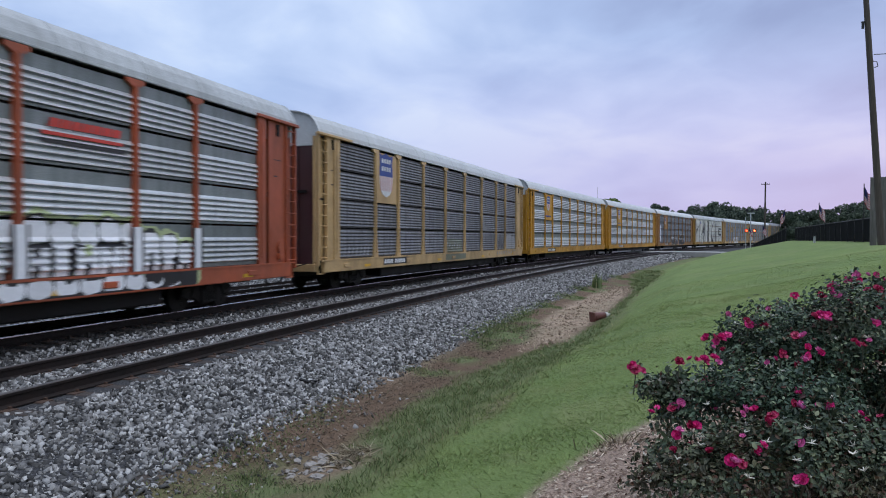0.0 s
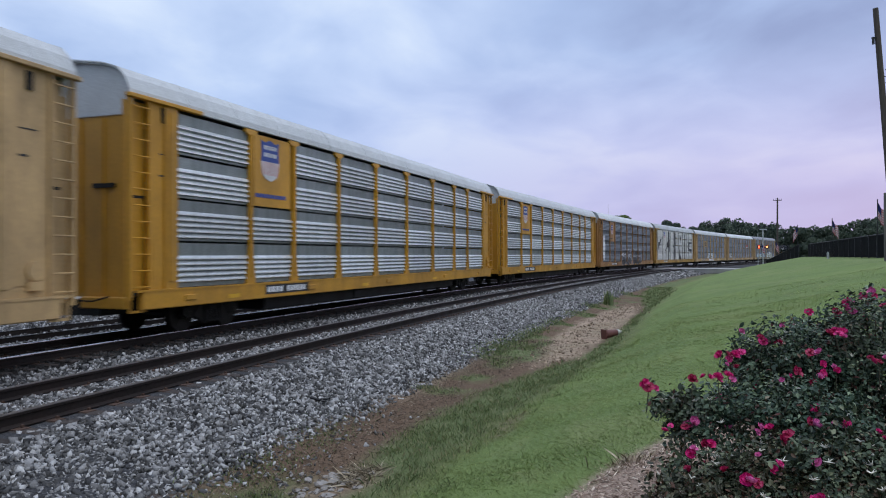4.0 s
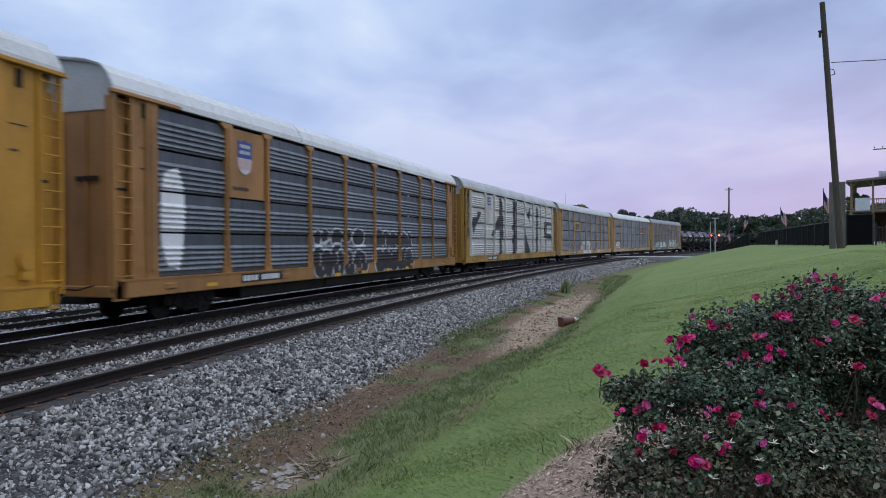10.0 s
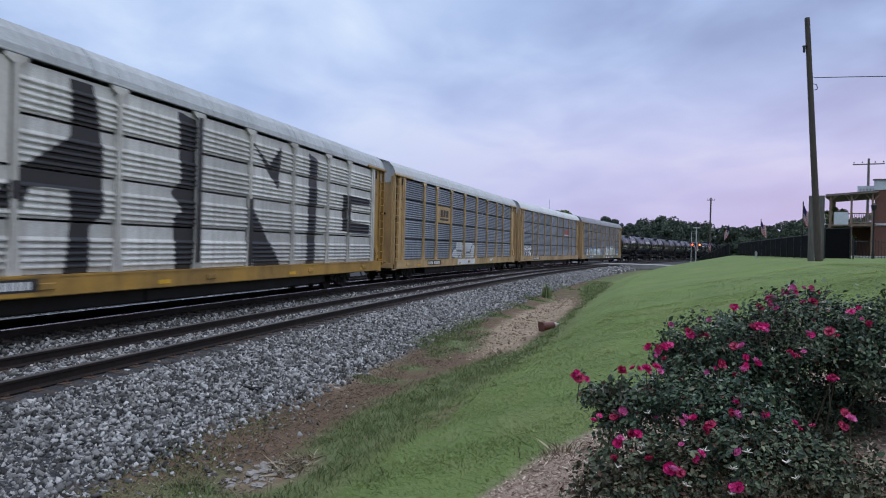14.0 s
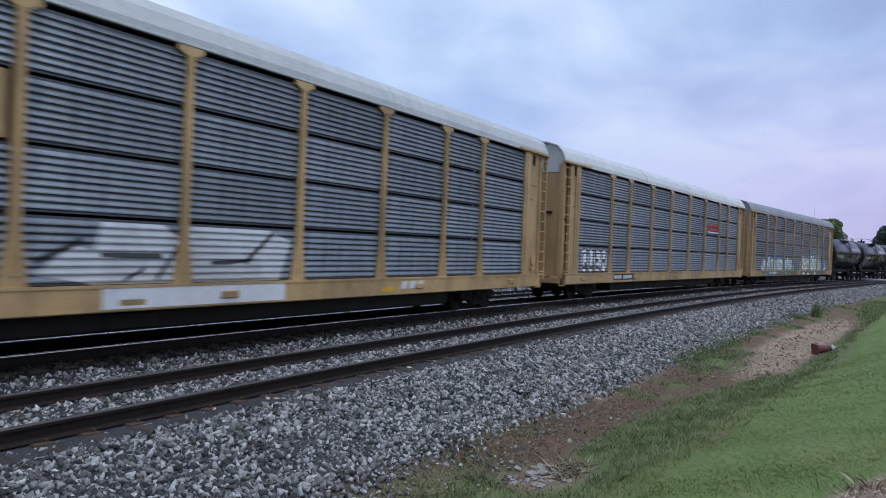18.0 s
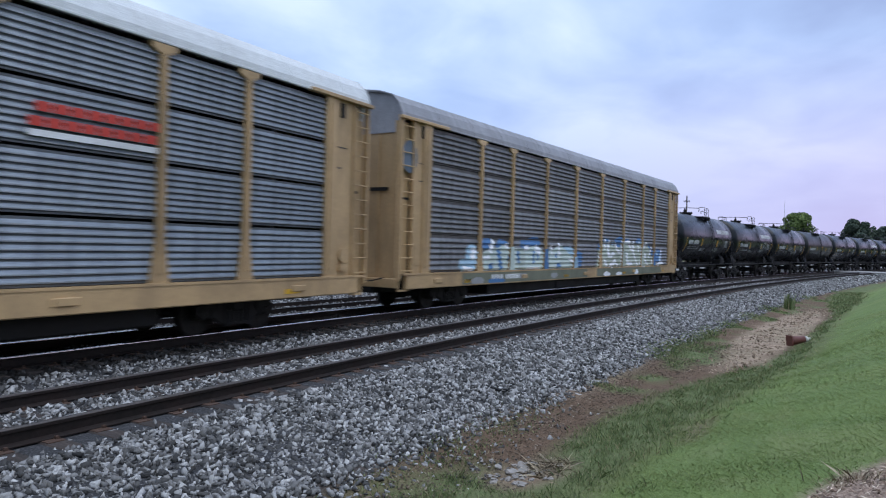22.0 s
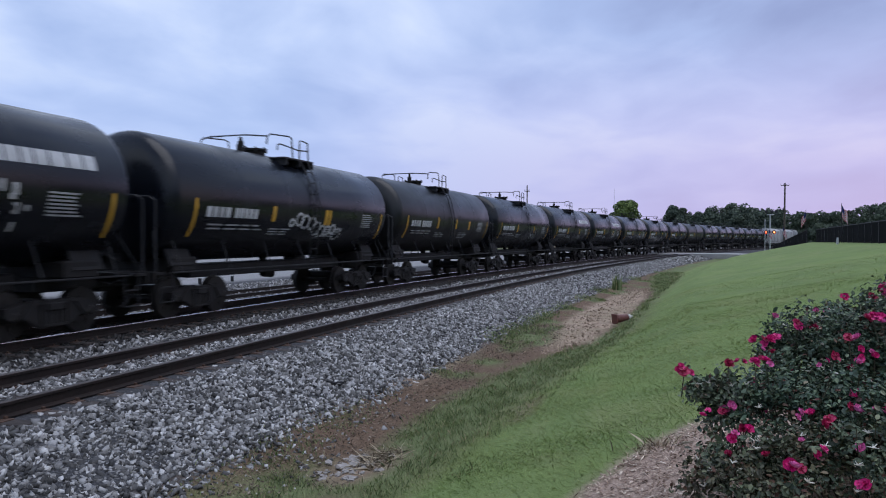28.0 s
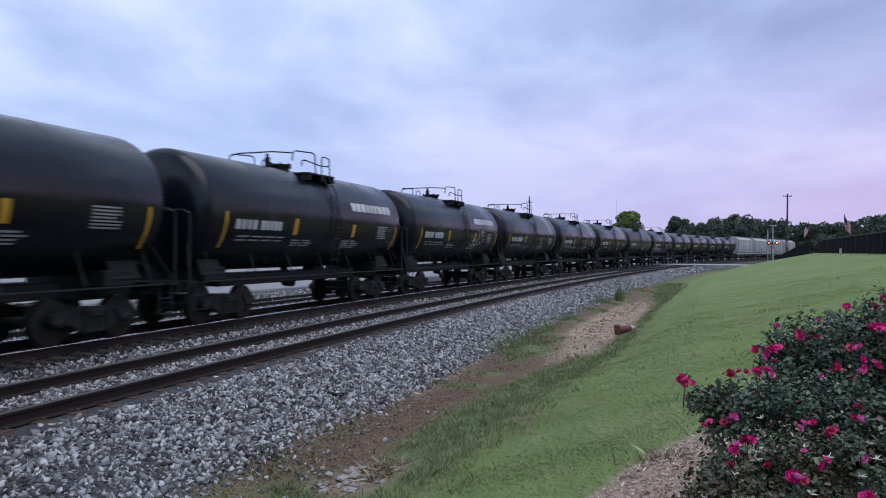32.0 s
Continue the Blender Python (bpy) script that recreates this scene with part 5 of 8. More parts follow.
WHITES += [(20.21, 2.41, 20.26, 1.82, 0.22), (20.26, 1.82, 20.95, 1.15, 0.14), (19.69, 2.02, 20.19, 1.98, 0.12), (21.07, 2.37, 21.01, 1.83, 0.17), (21.41, 1.95, 22.35, 2.33, 0.19), (21.41, 1.71, 22.3, 1.66, 0.19), (21.28, 1.37, 21.8, 1.16, 0.26),
           (21.8, 1.16, 22.12, 1.47, 0.14), (22.12, 1.47, 22.6, 1.16, 0.11), (22.68, 1.53, 23.2, 2.14, 0.13), (23.18, 1.4, 23.6, 1.16, 0.12), (24.04, 1.18, 25.33, 1.3, 0.14), (24.92, 2.01, 24.73, 1.17, 0.12), (15.6, 1.6, 16.1, 1.85, 0.16)]
for k, q in enumerate(WHITES):
    graffiti(c8, "sprayed_light", [bar_shape(*q)], "even", M["spray_white"], 0.013 + 0.00025 * k)
graffiti(c8, "sprayed_arc", [blob(16.5, 0.82, 0.40, 0.10, 16, 2), blob(18.1, 0.80, 0.42, 0.10, 16, 3), blob(20.6, 0.86, 0.3, 0.12, 16, 5)], "even", M["spray_white"], 0.008)
for p, mat, hi in ((7.5, "spray_lime", 1.95), (10.2, "spray_blue", 1.9), (13.0, "spray_sky", 1.6), (18.75, "spray_moss", 2.3), (21.6, "spray_moss", 2.1), (23.6, "spray_blue", 1.8)):
    bm = bmesh.new()
    prism(bm, [(Y(p) - 0.20, 1.145), (Y(p) + 0.20, 1.145), (Y(p) + 0.12, hi), (Y(p) - 0.12, hi)], SIDE + 0.068, 0.006)
    part("painted_foot", bm, M[mat], c8)


# ---- tank wagons ----
M["tank"] = surface("black_tank_paint", (0.0022, 0.0032, 0.0060), 0.27, 0.0, 8, 0.35, 0.8, (0.0045, 0.006, 0.0105), 0.45, 0.05, 0.003, stretch=(1, 0.5, 1), shine=0.34)
M["tank_dull"] = surface("dull_black_tank_paint", (0.0042, 0.0044, 0.0055), 0.36, 0.0, 8, 0.35, 0.7, (0.009, 0.009, 0.010), 0.5, 0.05, 0.003, stretch=(1, 0.5, 1), shine=0.42)
M["tank_mark"] = paint("weathered_white_lettering", (0.48, 0.49, 0.50), wear=0.45)
M["tank_yellow"] = paint("weathered_yellow_reflector", (0.50, 0.27, 0.02), wear=0.4)
M["railing"] = surface("railing_steel", (0.009, 0.009, 0.011), 0.55, 0.15)
M["ballast_spill"] = surface("spilled_syrup", (0.40, 0.40, 0.40), 0.6, 0.0, 9, 0.4)
TANK_R, TANK_Z, TANK_L = 1.57, 2.90, 12.3


def on_tank(y, a, lift=0.0):
    """A place on the tank's shell, a degrees up from its side."""
    r, a = TANK_R + lift, a - 13
    return (r * math.cos(radians(a)), y, TANK_Z + r * math.sin(radians(a)))


def shell_patch(bm, y0, y1, a0, a1, lift=0.006, n=4):
    """A patch of paint on the round shell."""
    lines = []
    for k in range(n + 1):
        a = a0 + (a1 - a0) * k / n
        lines.append((bm.verts.new(on_tank(y0, a, lift)), bm.verts.new(on_tank(y1, a, lift))))
    for (p, q), (r, s) in zip(lines, lines[1:]):
        bm.faces.new((p, q, s, r))


def make_tank(label, shell_mat, style, marks):
    car = new("tank_wagon")
    tagged(car, label, "railway wagon", "tank wagons of the train")
    h = TANK_L / 2
    # shell of five courses with dished heads
    seg, prof = 40, [(-h, 0.0), (-h + 0.02, 0.5), (-h + 0.07, 0.9), (-h + 0.15, 1.18), (-h + 0.25, 1.41), (-h + 0.36, TANK_R - 0.035), (-h + 0.48, TANK_R)]
    for k in range(1, 5):
        yy = -h + 0.8 + (TANK_L - 1.6) * k / 5
        prof += [(yy - 0.06, TANK_R), (yy - 0.015, TANK_R), (yy, TANK_R + 0.006), (yy + 0.015, TANK_R), (yy + 0.06, TANK_R)]
    prof += [(-y, r) for y, r in prof[6::-1]]
    verts, faces = [], []
    for y, r in prof:
        verts += [(r * math.cos(math.tau * k / seg), y, TANK_Z + r * math.sin(math.tau * k / seg)) for k in range(seg)]
    for i in range(len(prof) - 1):
        for k in range(seg):
            j = (k + 1) % seg
            faces.append((i * seg + k, i * seg + j, (i + 1) * seg + j, (i + 1) * seg + k))
    shell = raw("tank", verts, faces, shell_mat, car, True)
    # head shields' rims and heater pipes under the belly
    for s in (-1, 1):
        bm = bmesh.new()
        box(bm, 0, s * (h - 1.15), 1.28, 2.2, 0.9, 0.36, bevel=0.04)
        box(bm, 0.90, s * (h - 1.0), 1.66, 0.10, 0.8, 0.9, rot=pose(0, 0, 0, 0, -24, 0))
        box(bm, -0.90, s * (h - 1.0), 1.66, 0.10, 0.8, 0.9, rot=pose(0, 0, 0, 0, 24, 0))
        part("saddle", bm, M["soot"], car)
        bm = bmesh.new()
        box(bm, 0, s * (h - 0.35), 0.98, 0.7, 2.6, 0.34, bevel=0.03)
        box(bm, 0, s * (h + 0.12), 1.12, 2.9, 0.34, 0.06)
        box(bm, 0, s * (h + 0.28), 1.02, 2.9, 0.05, 0.22)
        part("stub_sill", bm, M["soot"], car)
    bm = bmesh.new()
    pipe(bm, [(0.2, -0.4, 1.38), (0.2, -0.4, 0.86), (0.2, 0.1, 0.82)], 0.12, 10)
    box(bm, 0.1, 1.6, 1.12, 0.5, 0.7, 0.5, bevel=0.06)
    rod(bm, (-0.5, 2.4, 1.0), (-0.5, 3.6, 1.0), 0.2, 12)
    box(bm, 0, 0, 1.06, 0.9, 8.0, 0.34, bevel=0.03)
    pipe(bm, [(0.7, -3.2, 0.95), (0.7, 3.0, 0.95)], 0.03, 6)
    part("outlet", bm, M["soot"], car)
    # hand rail low along the side
    for s in (-1, 1):
        bm = bmesh.new()
        pipe(bm, [(s * 1.46, -h + 0.2, 1.12), (s * 1.46, h - 0.2, 1.12)], 0.022, 6)
        for k in range(7):
            yy = -h + 0.6 + k * (TANK_L - 1.2) / 6
            rod(bm, (s * 1.46, yy, 1.12), (s * 1.17, yy, 1.86), 0.016, 6)
        part("side_rail", bm, M["railing"], car)
    # top platform, railing, manway, ladder
    pc = {"plain": -1.3, "named": -0.65, "stained": -0.65}.get(style, -0.80)
    bm = bmesh.new()
    for x in (0.85, -0.85):
        box(bm, x, pc + 0.9, 4.32, 0.7, 1.7, 0.045)
    for yy in (pc + 0.15, pc + 0.9, pc + 1.65):
        box(bm, 0.95, yy, 4.20, 0.55, 0.06, 0.20)
    platform = part("platform", bm, M["railing"], car)
    # two hoops of hand rail on each side, the lower one towards the ladder
    hoops = [[(-0.80, 4.60), (-0.75, 4.84), (-0.60, 4.92), (0.40, 4.98), (0.55, 4.93), (0.60, 4.34)],
             [(-0.25, 4.50), (-0.22, 4.66), (-0.08, 4.70), (0.95, 4.62), (1.50, 4.66)],
             [(0.98, 4.34), (1.0, 4.90), (1.12, 4.94), (1.48, 4.90), (1.52, 4.32)]]
    for x in (1.14, -1.14):
        for hoop in hoops:
            bm = bmesh.new()
            pipe(bm, [(x, pc + a, b) for a, b in hoop], 0.021, 6)
            part("hand_rail", bm, M["railing"], platform)
    bm = bmesh.new()
    pipe(bm, [(1.14, pc - 0.75, 4.84), (0.6, pc - 1.05, 4.86), (-0.6, pc - 1.05, 4.86), (-1.14, pc - 0.75, 4.84)], 0.021, 6)
    part("end_rail", bm, M["railing"], platform)
    bm = bmesh.new()
    rod(bm, (0, pc + 0.2, 4.38), (0, pc + 0.2, 4.56), 0.36, 20)
    rod(bm, (0, pc + 0.2, 4.56), (0, pc + 0.2, 4.62), 0.42, 20)
    for k in range(8):
        a = k * math.tau / 8
        rod(bm, (0.4 * math.cos(a), pc + 0.2 + 0.4 * math.sin(a), 4.52), (0.4 * math.cos(a), pc + 0.2 + 0.4 * math.sin(a), 4.66), 0.03, 6)
    part("manway", bm, M["soot"], car)
    bm = bmesh.new()
    rod(bm, (0.2, pc - 0.7, 4.36), (0.2, pc - 0.7, 4.74), 0.09, 10)
    rod(bm, (0.2, pc - 0.7, 4.74), (0.2, pc - 0.7, 4.86), 0.05, 8)
    part("valve", bm, M["soot"], car)
    bm = bmesh.new()
    for dy in (-0.2, 0.2):
        pipe(bm, [(1.46, pc + 1.2 + dy, 1.1), (1.65, pc + 1.2 + dy, 2.9), (1.44, pc + 1.2 + dy, 3.75), (1.18, pc + 1.2 + dy, 4.3)], 0.02, 6)
    for k in range(9):
        z = 1.25 + 0.34 * k
        x = float(np.interp(z, [1.1, 2.9, 3.75, 4.3], [1.46, 1.65, 1.44, 1.18]))
        rod(bm, (x, pc + 1.0, z), (x, pc + 1.4, z), 0.014, 6)
    part("ladder", bm, M["railing"], car)
    # end ladder frames and brake gear
    for s in (-1, 1):
        bm = bmesh.new()
        pipe(bm, [(1.40, s * (h + 0.2), 1.1), (1.40, s * (h + 0.2), 2.75), (1.20, s * (h + 0.2), 2.85), (-1.20, s * (h + 0.2), 2.85), (-1.40, s * (h + 0.2), 2.75), (-1.40, s * (h + 0.2), 1.1)], 0.022, 6)
        rod(bm, (1.40, s * (h + 0.2), 1.12), (0.9, s * (h - 0.3), 2.3), 0.016, 6)
        part("end_rail", bm, M["railing"], car)
        bm = bmesh.new()
        for dy in (0.05, 0.45):
            rod(bm, (1.42, s * (h + 0.1 - dy), 1.1), (1.42, s * (h + 0.1 - dy), 0.45), 0.018, 6)
        for z in (0.46, 0.8):
            rod(bm, (1.42, s * (h + 0.05), z), (1.42, s * (h - 0.35), z), 0.018, 6)
        part("step", bm, M["railing"], car)
        make_coupler(car, 6.45 * s, s)
    # reflector stripes and lettering bars on the shell
    bands = {"plain": [(-1.85, -1.67, -6, 12), (0.52, 0.68, -6, 11), (2.4, 2.58, -6, 9)], "tagged": [(-1.9, -1.72, -6, 10), (1.1, 1.29, -8, 10), (1.34, 1.5, -8, 10)]}.get(style, [(-1.95, -1.74, -8, 10), (1.75, 1.95, -8, 8)])
    for y0, y1, a0, a1 in [(-h + 0.95, -h + 1.05, -24, 12), (h - 0.85, h - 0.75, -26, 10)] + bands:
        bm = bmesh.new()
        shell_patch(bm, y0, y1, a0, a1)
        part("reflector", bm, M["tank_yellow"], shell, "yellow reflector strip")
    for a, w in [(-4.75 + 0.25 * k, 0.19) for k in range(4)] + [(-3.62 + 0.21 * k, 0.165) for k in range(5)]:
        bm = bmesh.new()
        shell_patch(bm, a, a + w, -4, 5.5)
        part("lettering_bar", bm, M["tank_mark"], shell)
    rng = random.Random(marks)
    for rows, n, y0 in (((-12, -16), 4, -4.6), ((-15, -18, -21), 2, -1.9), ((-14, -17, -20, -23), 2, 1.2)):
        bm = bmesh.new()
        for low in rows:
            y = y0
            for k in range(n):
                w = rng.uniform(0.3, 0.6)
                shell_patch(bm, y, y + w, low, low + 1.6, n=1)
                y += w + 0.12
        part("small_print", bm, M["spray_grey"], shell)
    bm = bmesh.new()
    for k in range(7):
        shell_patch(bm, 3.75, 3.75 + rng.uniform(0.62, 0.85), -9 + 2.6 * k, -7.6 + 2.6 * k, n=1)
    part("small_print", bm, M["spray_grey"], shell)
    if style in ("named", "stained"):
        bm = bmesh.new()
        y = 1.75
        for k, w in enumerate((0.26, 0.26, 0.26, 0.22, 0.18, 0.22, 0.28, 0.26, 0.22)):
            shell_patch(bm, y, y + w * 1.28, 25, 36)
            y += w * 1.28 + 0.05
        part("name_blocks", bm, M["tank_mark"], shell, "row of white name blocks")
    if style == "stained":
        bm = bmesh.new()
        for k in range(26):
            y = 1.2 + rng.uniform(0, 2.2)
            a = rng.uniform(-25, 8)
            shell_patch(bm, y, y + rng.uniform(0.03, 0.14), a, a + rng.uniform(2, 9), 0.008)
        part("spill_stain", bm, M["ballast_spill"], shell, "pale spill stains")
    if style == "tagged":
        for q in range(9):
            bm = bmesh.new()
            cy, ca, r = -0.75 + 0.36 * q + rng.uniform(-0.05, 0.05), -5 - 1.6 * q + rng.uniform(-4, 4), rng.uniform(0.09, 0.25)
            for k in range(12):
                t = math.tau * k / 12
                yy, aa = cy + r * math.cos(t), ca + math.degrees(r * 0.9 * math.sin(t) / TANK_R)
                shell_patch(bm, yy - 0.04, yy + 0.04, aa - 1.4, aa + 1.4, 0.006 + 0.0004 * q, n=1)
            part("sprayed_loop", bm, M["tank_mark"], shell)
    wheels = []
    for yy in (-4.35, 4.35):
        bogie, w = make_bogie(car, yy, 0.46, TANK_WHEELSET)
        wheels += w
    return car, wheels


TANK_PITCH, TANKS_AT = 13.13, 260.35 - 13.13 / 2
kinds = {}
for n in range(16):
    key = {0: "named", 1: "stained", 2: "tagged", 3: "plain", 5: "named", 6: "stained", 10: "plain"}.get(n, "lettered")
    if key not in kinds:
        kinds[key] = make_tank({"plain": "dull black tank wagon with three yellow reflectors", "tagged": "black tank wagon with white scribbled graffiti and yellow reflectors",
                                "lettered": "glossy black tank wagon with small white lettering", "named": "black tank wagon with top railing, yellow reflectors and white lettering", "stained": "black tank wagon with white lettering and pale spill stains"}[key],
                               M["tank_dull"] if key == "plain" else M["tank"], key, n)
        car, wheels = kinds[key]
    else:
        car = copy_thing(kinds[key][0], Matrix.Identity(4))
        wheels = [o for o in car.children_recursive if o.name.startswith("wheelset")]
    CARS.append((car, TANKS_AT + TANK_PITCH * (n + 0.5) + {0: 0.28, 1: 0.26, 2: 0.14}.get(n, 0.0), 4.35, wheels))


# ---- covered hopper wagons at the tail ----
M["hopper"] = surface("pale_grey_paint", (0.36, 0.36, 0.37), 0.55, 0.0, 12, 0.15, 0.8, (0.22, 0.20, 0.17), 0.5, stretch=(1, 1, 0.4))


def make_hopper():
    car = new("hopper_wagon")
    tagged(car, "pale grey covered hopper wagon with weathered ribbed sides", "railway wagon", "hopper wagons of the train")
    bm = bmesh.new()
    sec = [(1.45, 1.5), (1.55, 3.0), (1.45, 4.2), (0.75, 4.62), (-0.75, 4.62), (-1.45, 4.2), (-1.55, 3.0), (-1.45, 1.5), (-0.6, 1.1), (0.6, 1.1)]
    v, f = sweep(sec, [((0, -7.2, 0), (1, 0, 0), (0, 0, 1)), ((0, 7.2, 0), (1, 0, 0), (0, 0, 1))])
    body = raw("body", v, f, M["hopper"], car)
    bm.free()
    bm = bmesh.new()
    for yy in np.arange(-7, 7.1, 2.0):
        box(bm, 1.53, yy, 2.8, 0.12, 0.14, 2.6)
    part("rib", bm, M["hopper"], body)
    bm = bmesh.new()
    box(bm, 0, 0, 4.74, 0.9, 13.6, 0.06)
    for yy in (-5.4, -1.8, 1.8, 5.4):
        rod(bm, (0, yy, 4.6), (0, yy, 4.86), 0.4, 14)
    part("roof_walk", bm, M["hopper"], car)
    for yy in (-4.4, 0, 4.4):
        bm = bmesh.new()
        m = Matrix.Translation((0, yy, 0.95)) @ pose(0, 0, 0, 0, 0, 45)
        bmesh.ops.create_cone(bm, cap_ends=True, segments=4, radius1=0.5, radius2=1.9, depth=0.9, matrix=m)
        part("chute", bm, M["hopper"], car)
    bm = bmesh.new()
    for s in (-1, 1):
        box(bm, 1.4 * s, 0, 1.25, 0.14, 17.2, 0.26)
    box(bm, 0, 0, 0.9, 0.6, 17.2, 0.3)
    part("sill", bm, M["hopper"], car)
    for s in (-1, 1):
        bm = bmesh.new()
        box(bm, 0.9, s * 8.3, 2.4, 0.08, 0.08, 2.3)
        box(bm, -0.9, s * 8.3, 2.4, 0.08, 0.08, 2.3)
        box(bm, 0, s * 7.9, 3.4, 1.9, 0.06, 0.06, rot=pose(0, 0, 0, 30 * s, 0, 0))
        part("end_frame", bm, M["hopper"], car)
        make_coupler(car, 9.1 * s, s)
    wheels = []
    for yy in (-6.9, 6.9):
        bogie, w = make_bogie(car, yy, 0.42, WHEELSET)
        wheels += w
    return car, wheels


first_hopper = make_hopper()
for n in range(4):
    if n:
        car = copy_thing(first_hopper[0], Matrix.Identity(4))
        wheels = [o for o in car.children_recursive if o.name.startswith("wheelset")]
    else:
        car, wheels = first_hopper
    CARS.append((car, TANKS_AT + TANK_PITCH * 16 + 18.3 * (n + 0.5), 6.9, wheels))
bpy.data.objects.remove(WHEELSET)
bpy.data.objects.remove(TANK_WHEELSET)

# ---- grass, weeds, bark ----
def mesh_of(name, v, corners, material, smooth=False):
    """A mesh of many equal polygons: v (n, k, 3)."""
    n, k = v.shape[:2]
    me = bpy.data.meshes.new(name)
    me.vertices.add(n * k)
    me.vertices.foreach_set("co", v.reshape(-1).astype(np.float32))
    f = (np.array(corners)[None] + k * np.arange(n)[:, None, None]).reshape(-1, len(corners[0]))
    me.loops.add(f.size)
    me.loops.foreach_set("vertex_index", f.reshape(-1).astype(np.int32))
    me.polygons.add(len(f))
    me.polygons.foreach_set("loop_start", np.arange(0, f.size, f.shape[1], dtype=np.int32))
    me.update(calc_edges=True)
    if smooth:
        me.polygons.foreach_set("use_smooth", [True] * len(me.polygons))
    me.materials.append(material)
    return me


def leaf_mat(name, stops, rough=0.55, back=0.0, patch=None):
    m, nt, b = nodes(name)
    geo = nt.nodes.new("ShaderNodeNewGeometry")
    col = ramp_of(nt, geo.outputs["Random Per Island"], stops)
    if patch:
        large = tex(nt, patch[0], 3, 0.5)
        col = blend(nt, ramp_of(nt, large, [(0.45, (0, 0, 0)), (0.65, (patch[2],) * 3)]), col, patch[1])
    nt.links.new(col, b.inputs["Base Color"])
    b.inputs["Roughness"].default_value = rough
    b.inputs["Specular IOR Level"].default_value = 0.25
    if back:
        # thin blades let the sky's light through
        thin, both = nt.nodes.new("ShaderNodeBsdfTranslucent"), nt.nodes.new("ShaderNodeMixShader")
        nt.links.new(col, thin.inputs["Color"])
        both.inputs[0].default_value = back
        out = next(n for n in nt.nodes if n.type == "OUTPUT_MATERIAL")
        nt.links.new(b.outputs[0], both.inputs[1])
        nt.links.new(thin.outputs[0], both.inputs[2])
        nt.links.new(both.outputs[0], out.inputs["Surface"])
    return m


M["blade"] = leaf_mat("lawn_blades", [(0, (0.215, 0.295, 0.092)), (0.5, (0.270, 0.365, 0.118)), (0.9, (0.335, 0.435, 0.165)), (1.0, (0.44, 0.44, 0.25))], 0.6, 0.5, patch=(0.9, (0.30, 0.33, 0.135), 0.6))
M["weed"] = leaf_mat("weed_blades", [(0, (0.11, 0.155, 0.065)), (0.5, (0.175, 0.24, 0.095)), (0.80, (0.26, 0.31, 0.13)), (1.0, (0.42, 0.35, 0.22))], 0.6, 0.45)
M["straw"] = leaf_mat("dry_straw", [(0, (0.25, 0.20, 0.13)), (0.6, (0.42, 0.35, 0.24)), (1.0, (0.58, 0.50, 0.37))], 0.7)
M["bark_chip"] = leaf_mat("bark_chips", [(0, (0.16, 0.105, 0.078)), (0.5, (0.40, 0.295, 0.23)), (0.85, (0.60, 0.48, 0.38)), (1.0, (0.72, 0.62, 0.51))], 0.9)
M["brown_chip"] = leaf_mat("brown_litter", [(0, (0.05, 0.036, 0.026)), (0.6, (0.12, 0.088, 0.062)), (0.9, (0.21, 0.16, 0.12)), (1.0, (0.38, 0.32, 0.25))], 0.9)


def blades(name, s, u, tall, wide, lean, material, label, category, rng):
    """Upright blades with a bent tip, two triangles' worth each."""
    n = len(s)
    x, y, _ = on_line(s, u)
    z = height(s, u) - 0.01
    a = rng.uniform(0, math.tau, n)
    h, w = tall * rng.uniform(0.55, 1.25, n), wide * rng.uniform(0.7, 1.3, n)
    lx, ly = rng.normal(0, lean, n) * h, rng.normal(0, lean, n) * h
    dx, dy = np.cos(a) * w / 2, np.sin(a) * w / 2
    v = np.empty((n, 5, 3))
    v[:, 0] = np.stack([x - dx, y - dy, z], 1)
    v[:, 1] = np.stack([x + dx, y + dy, z], 1)
    v[:, 2] = np.stack([x + dx * 0.8 + lx * 0.4, y + dy * 0.8 + ly * 0.4, z + h * 0.6], 1)
    v[:, 3] = np.stack([x + lx, y + ly, z + h], 1)
    v[:, 4] = np.stack([x - dx * 0.8 + lx * 0.4, y - dy * 0.8 + ly * 0.4, z + h * 0.6], 1)
    me = mesh_of(name, v, [(0, 1, 2, 3, 4)], material, smooth=True)
    # blades take the light like the turf they make up
    nrm = np.repeat(rng.normal(0, 0.28, (n, 3)) + np.array([0, 0, 1.0]), 5, axis=0)
    nrm /= np.linalg.norm(nrm, axis=1)[:, None]
    me.normals_split_custom_set_from_vertices(nrm.tolist())
    return tagged(new(name, me), label, category, kind="stuff")


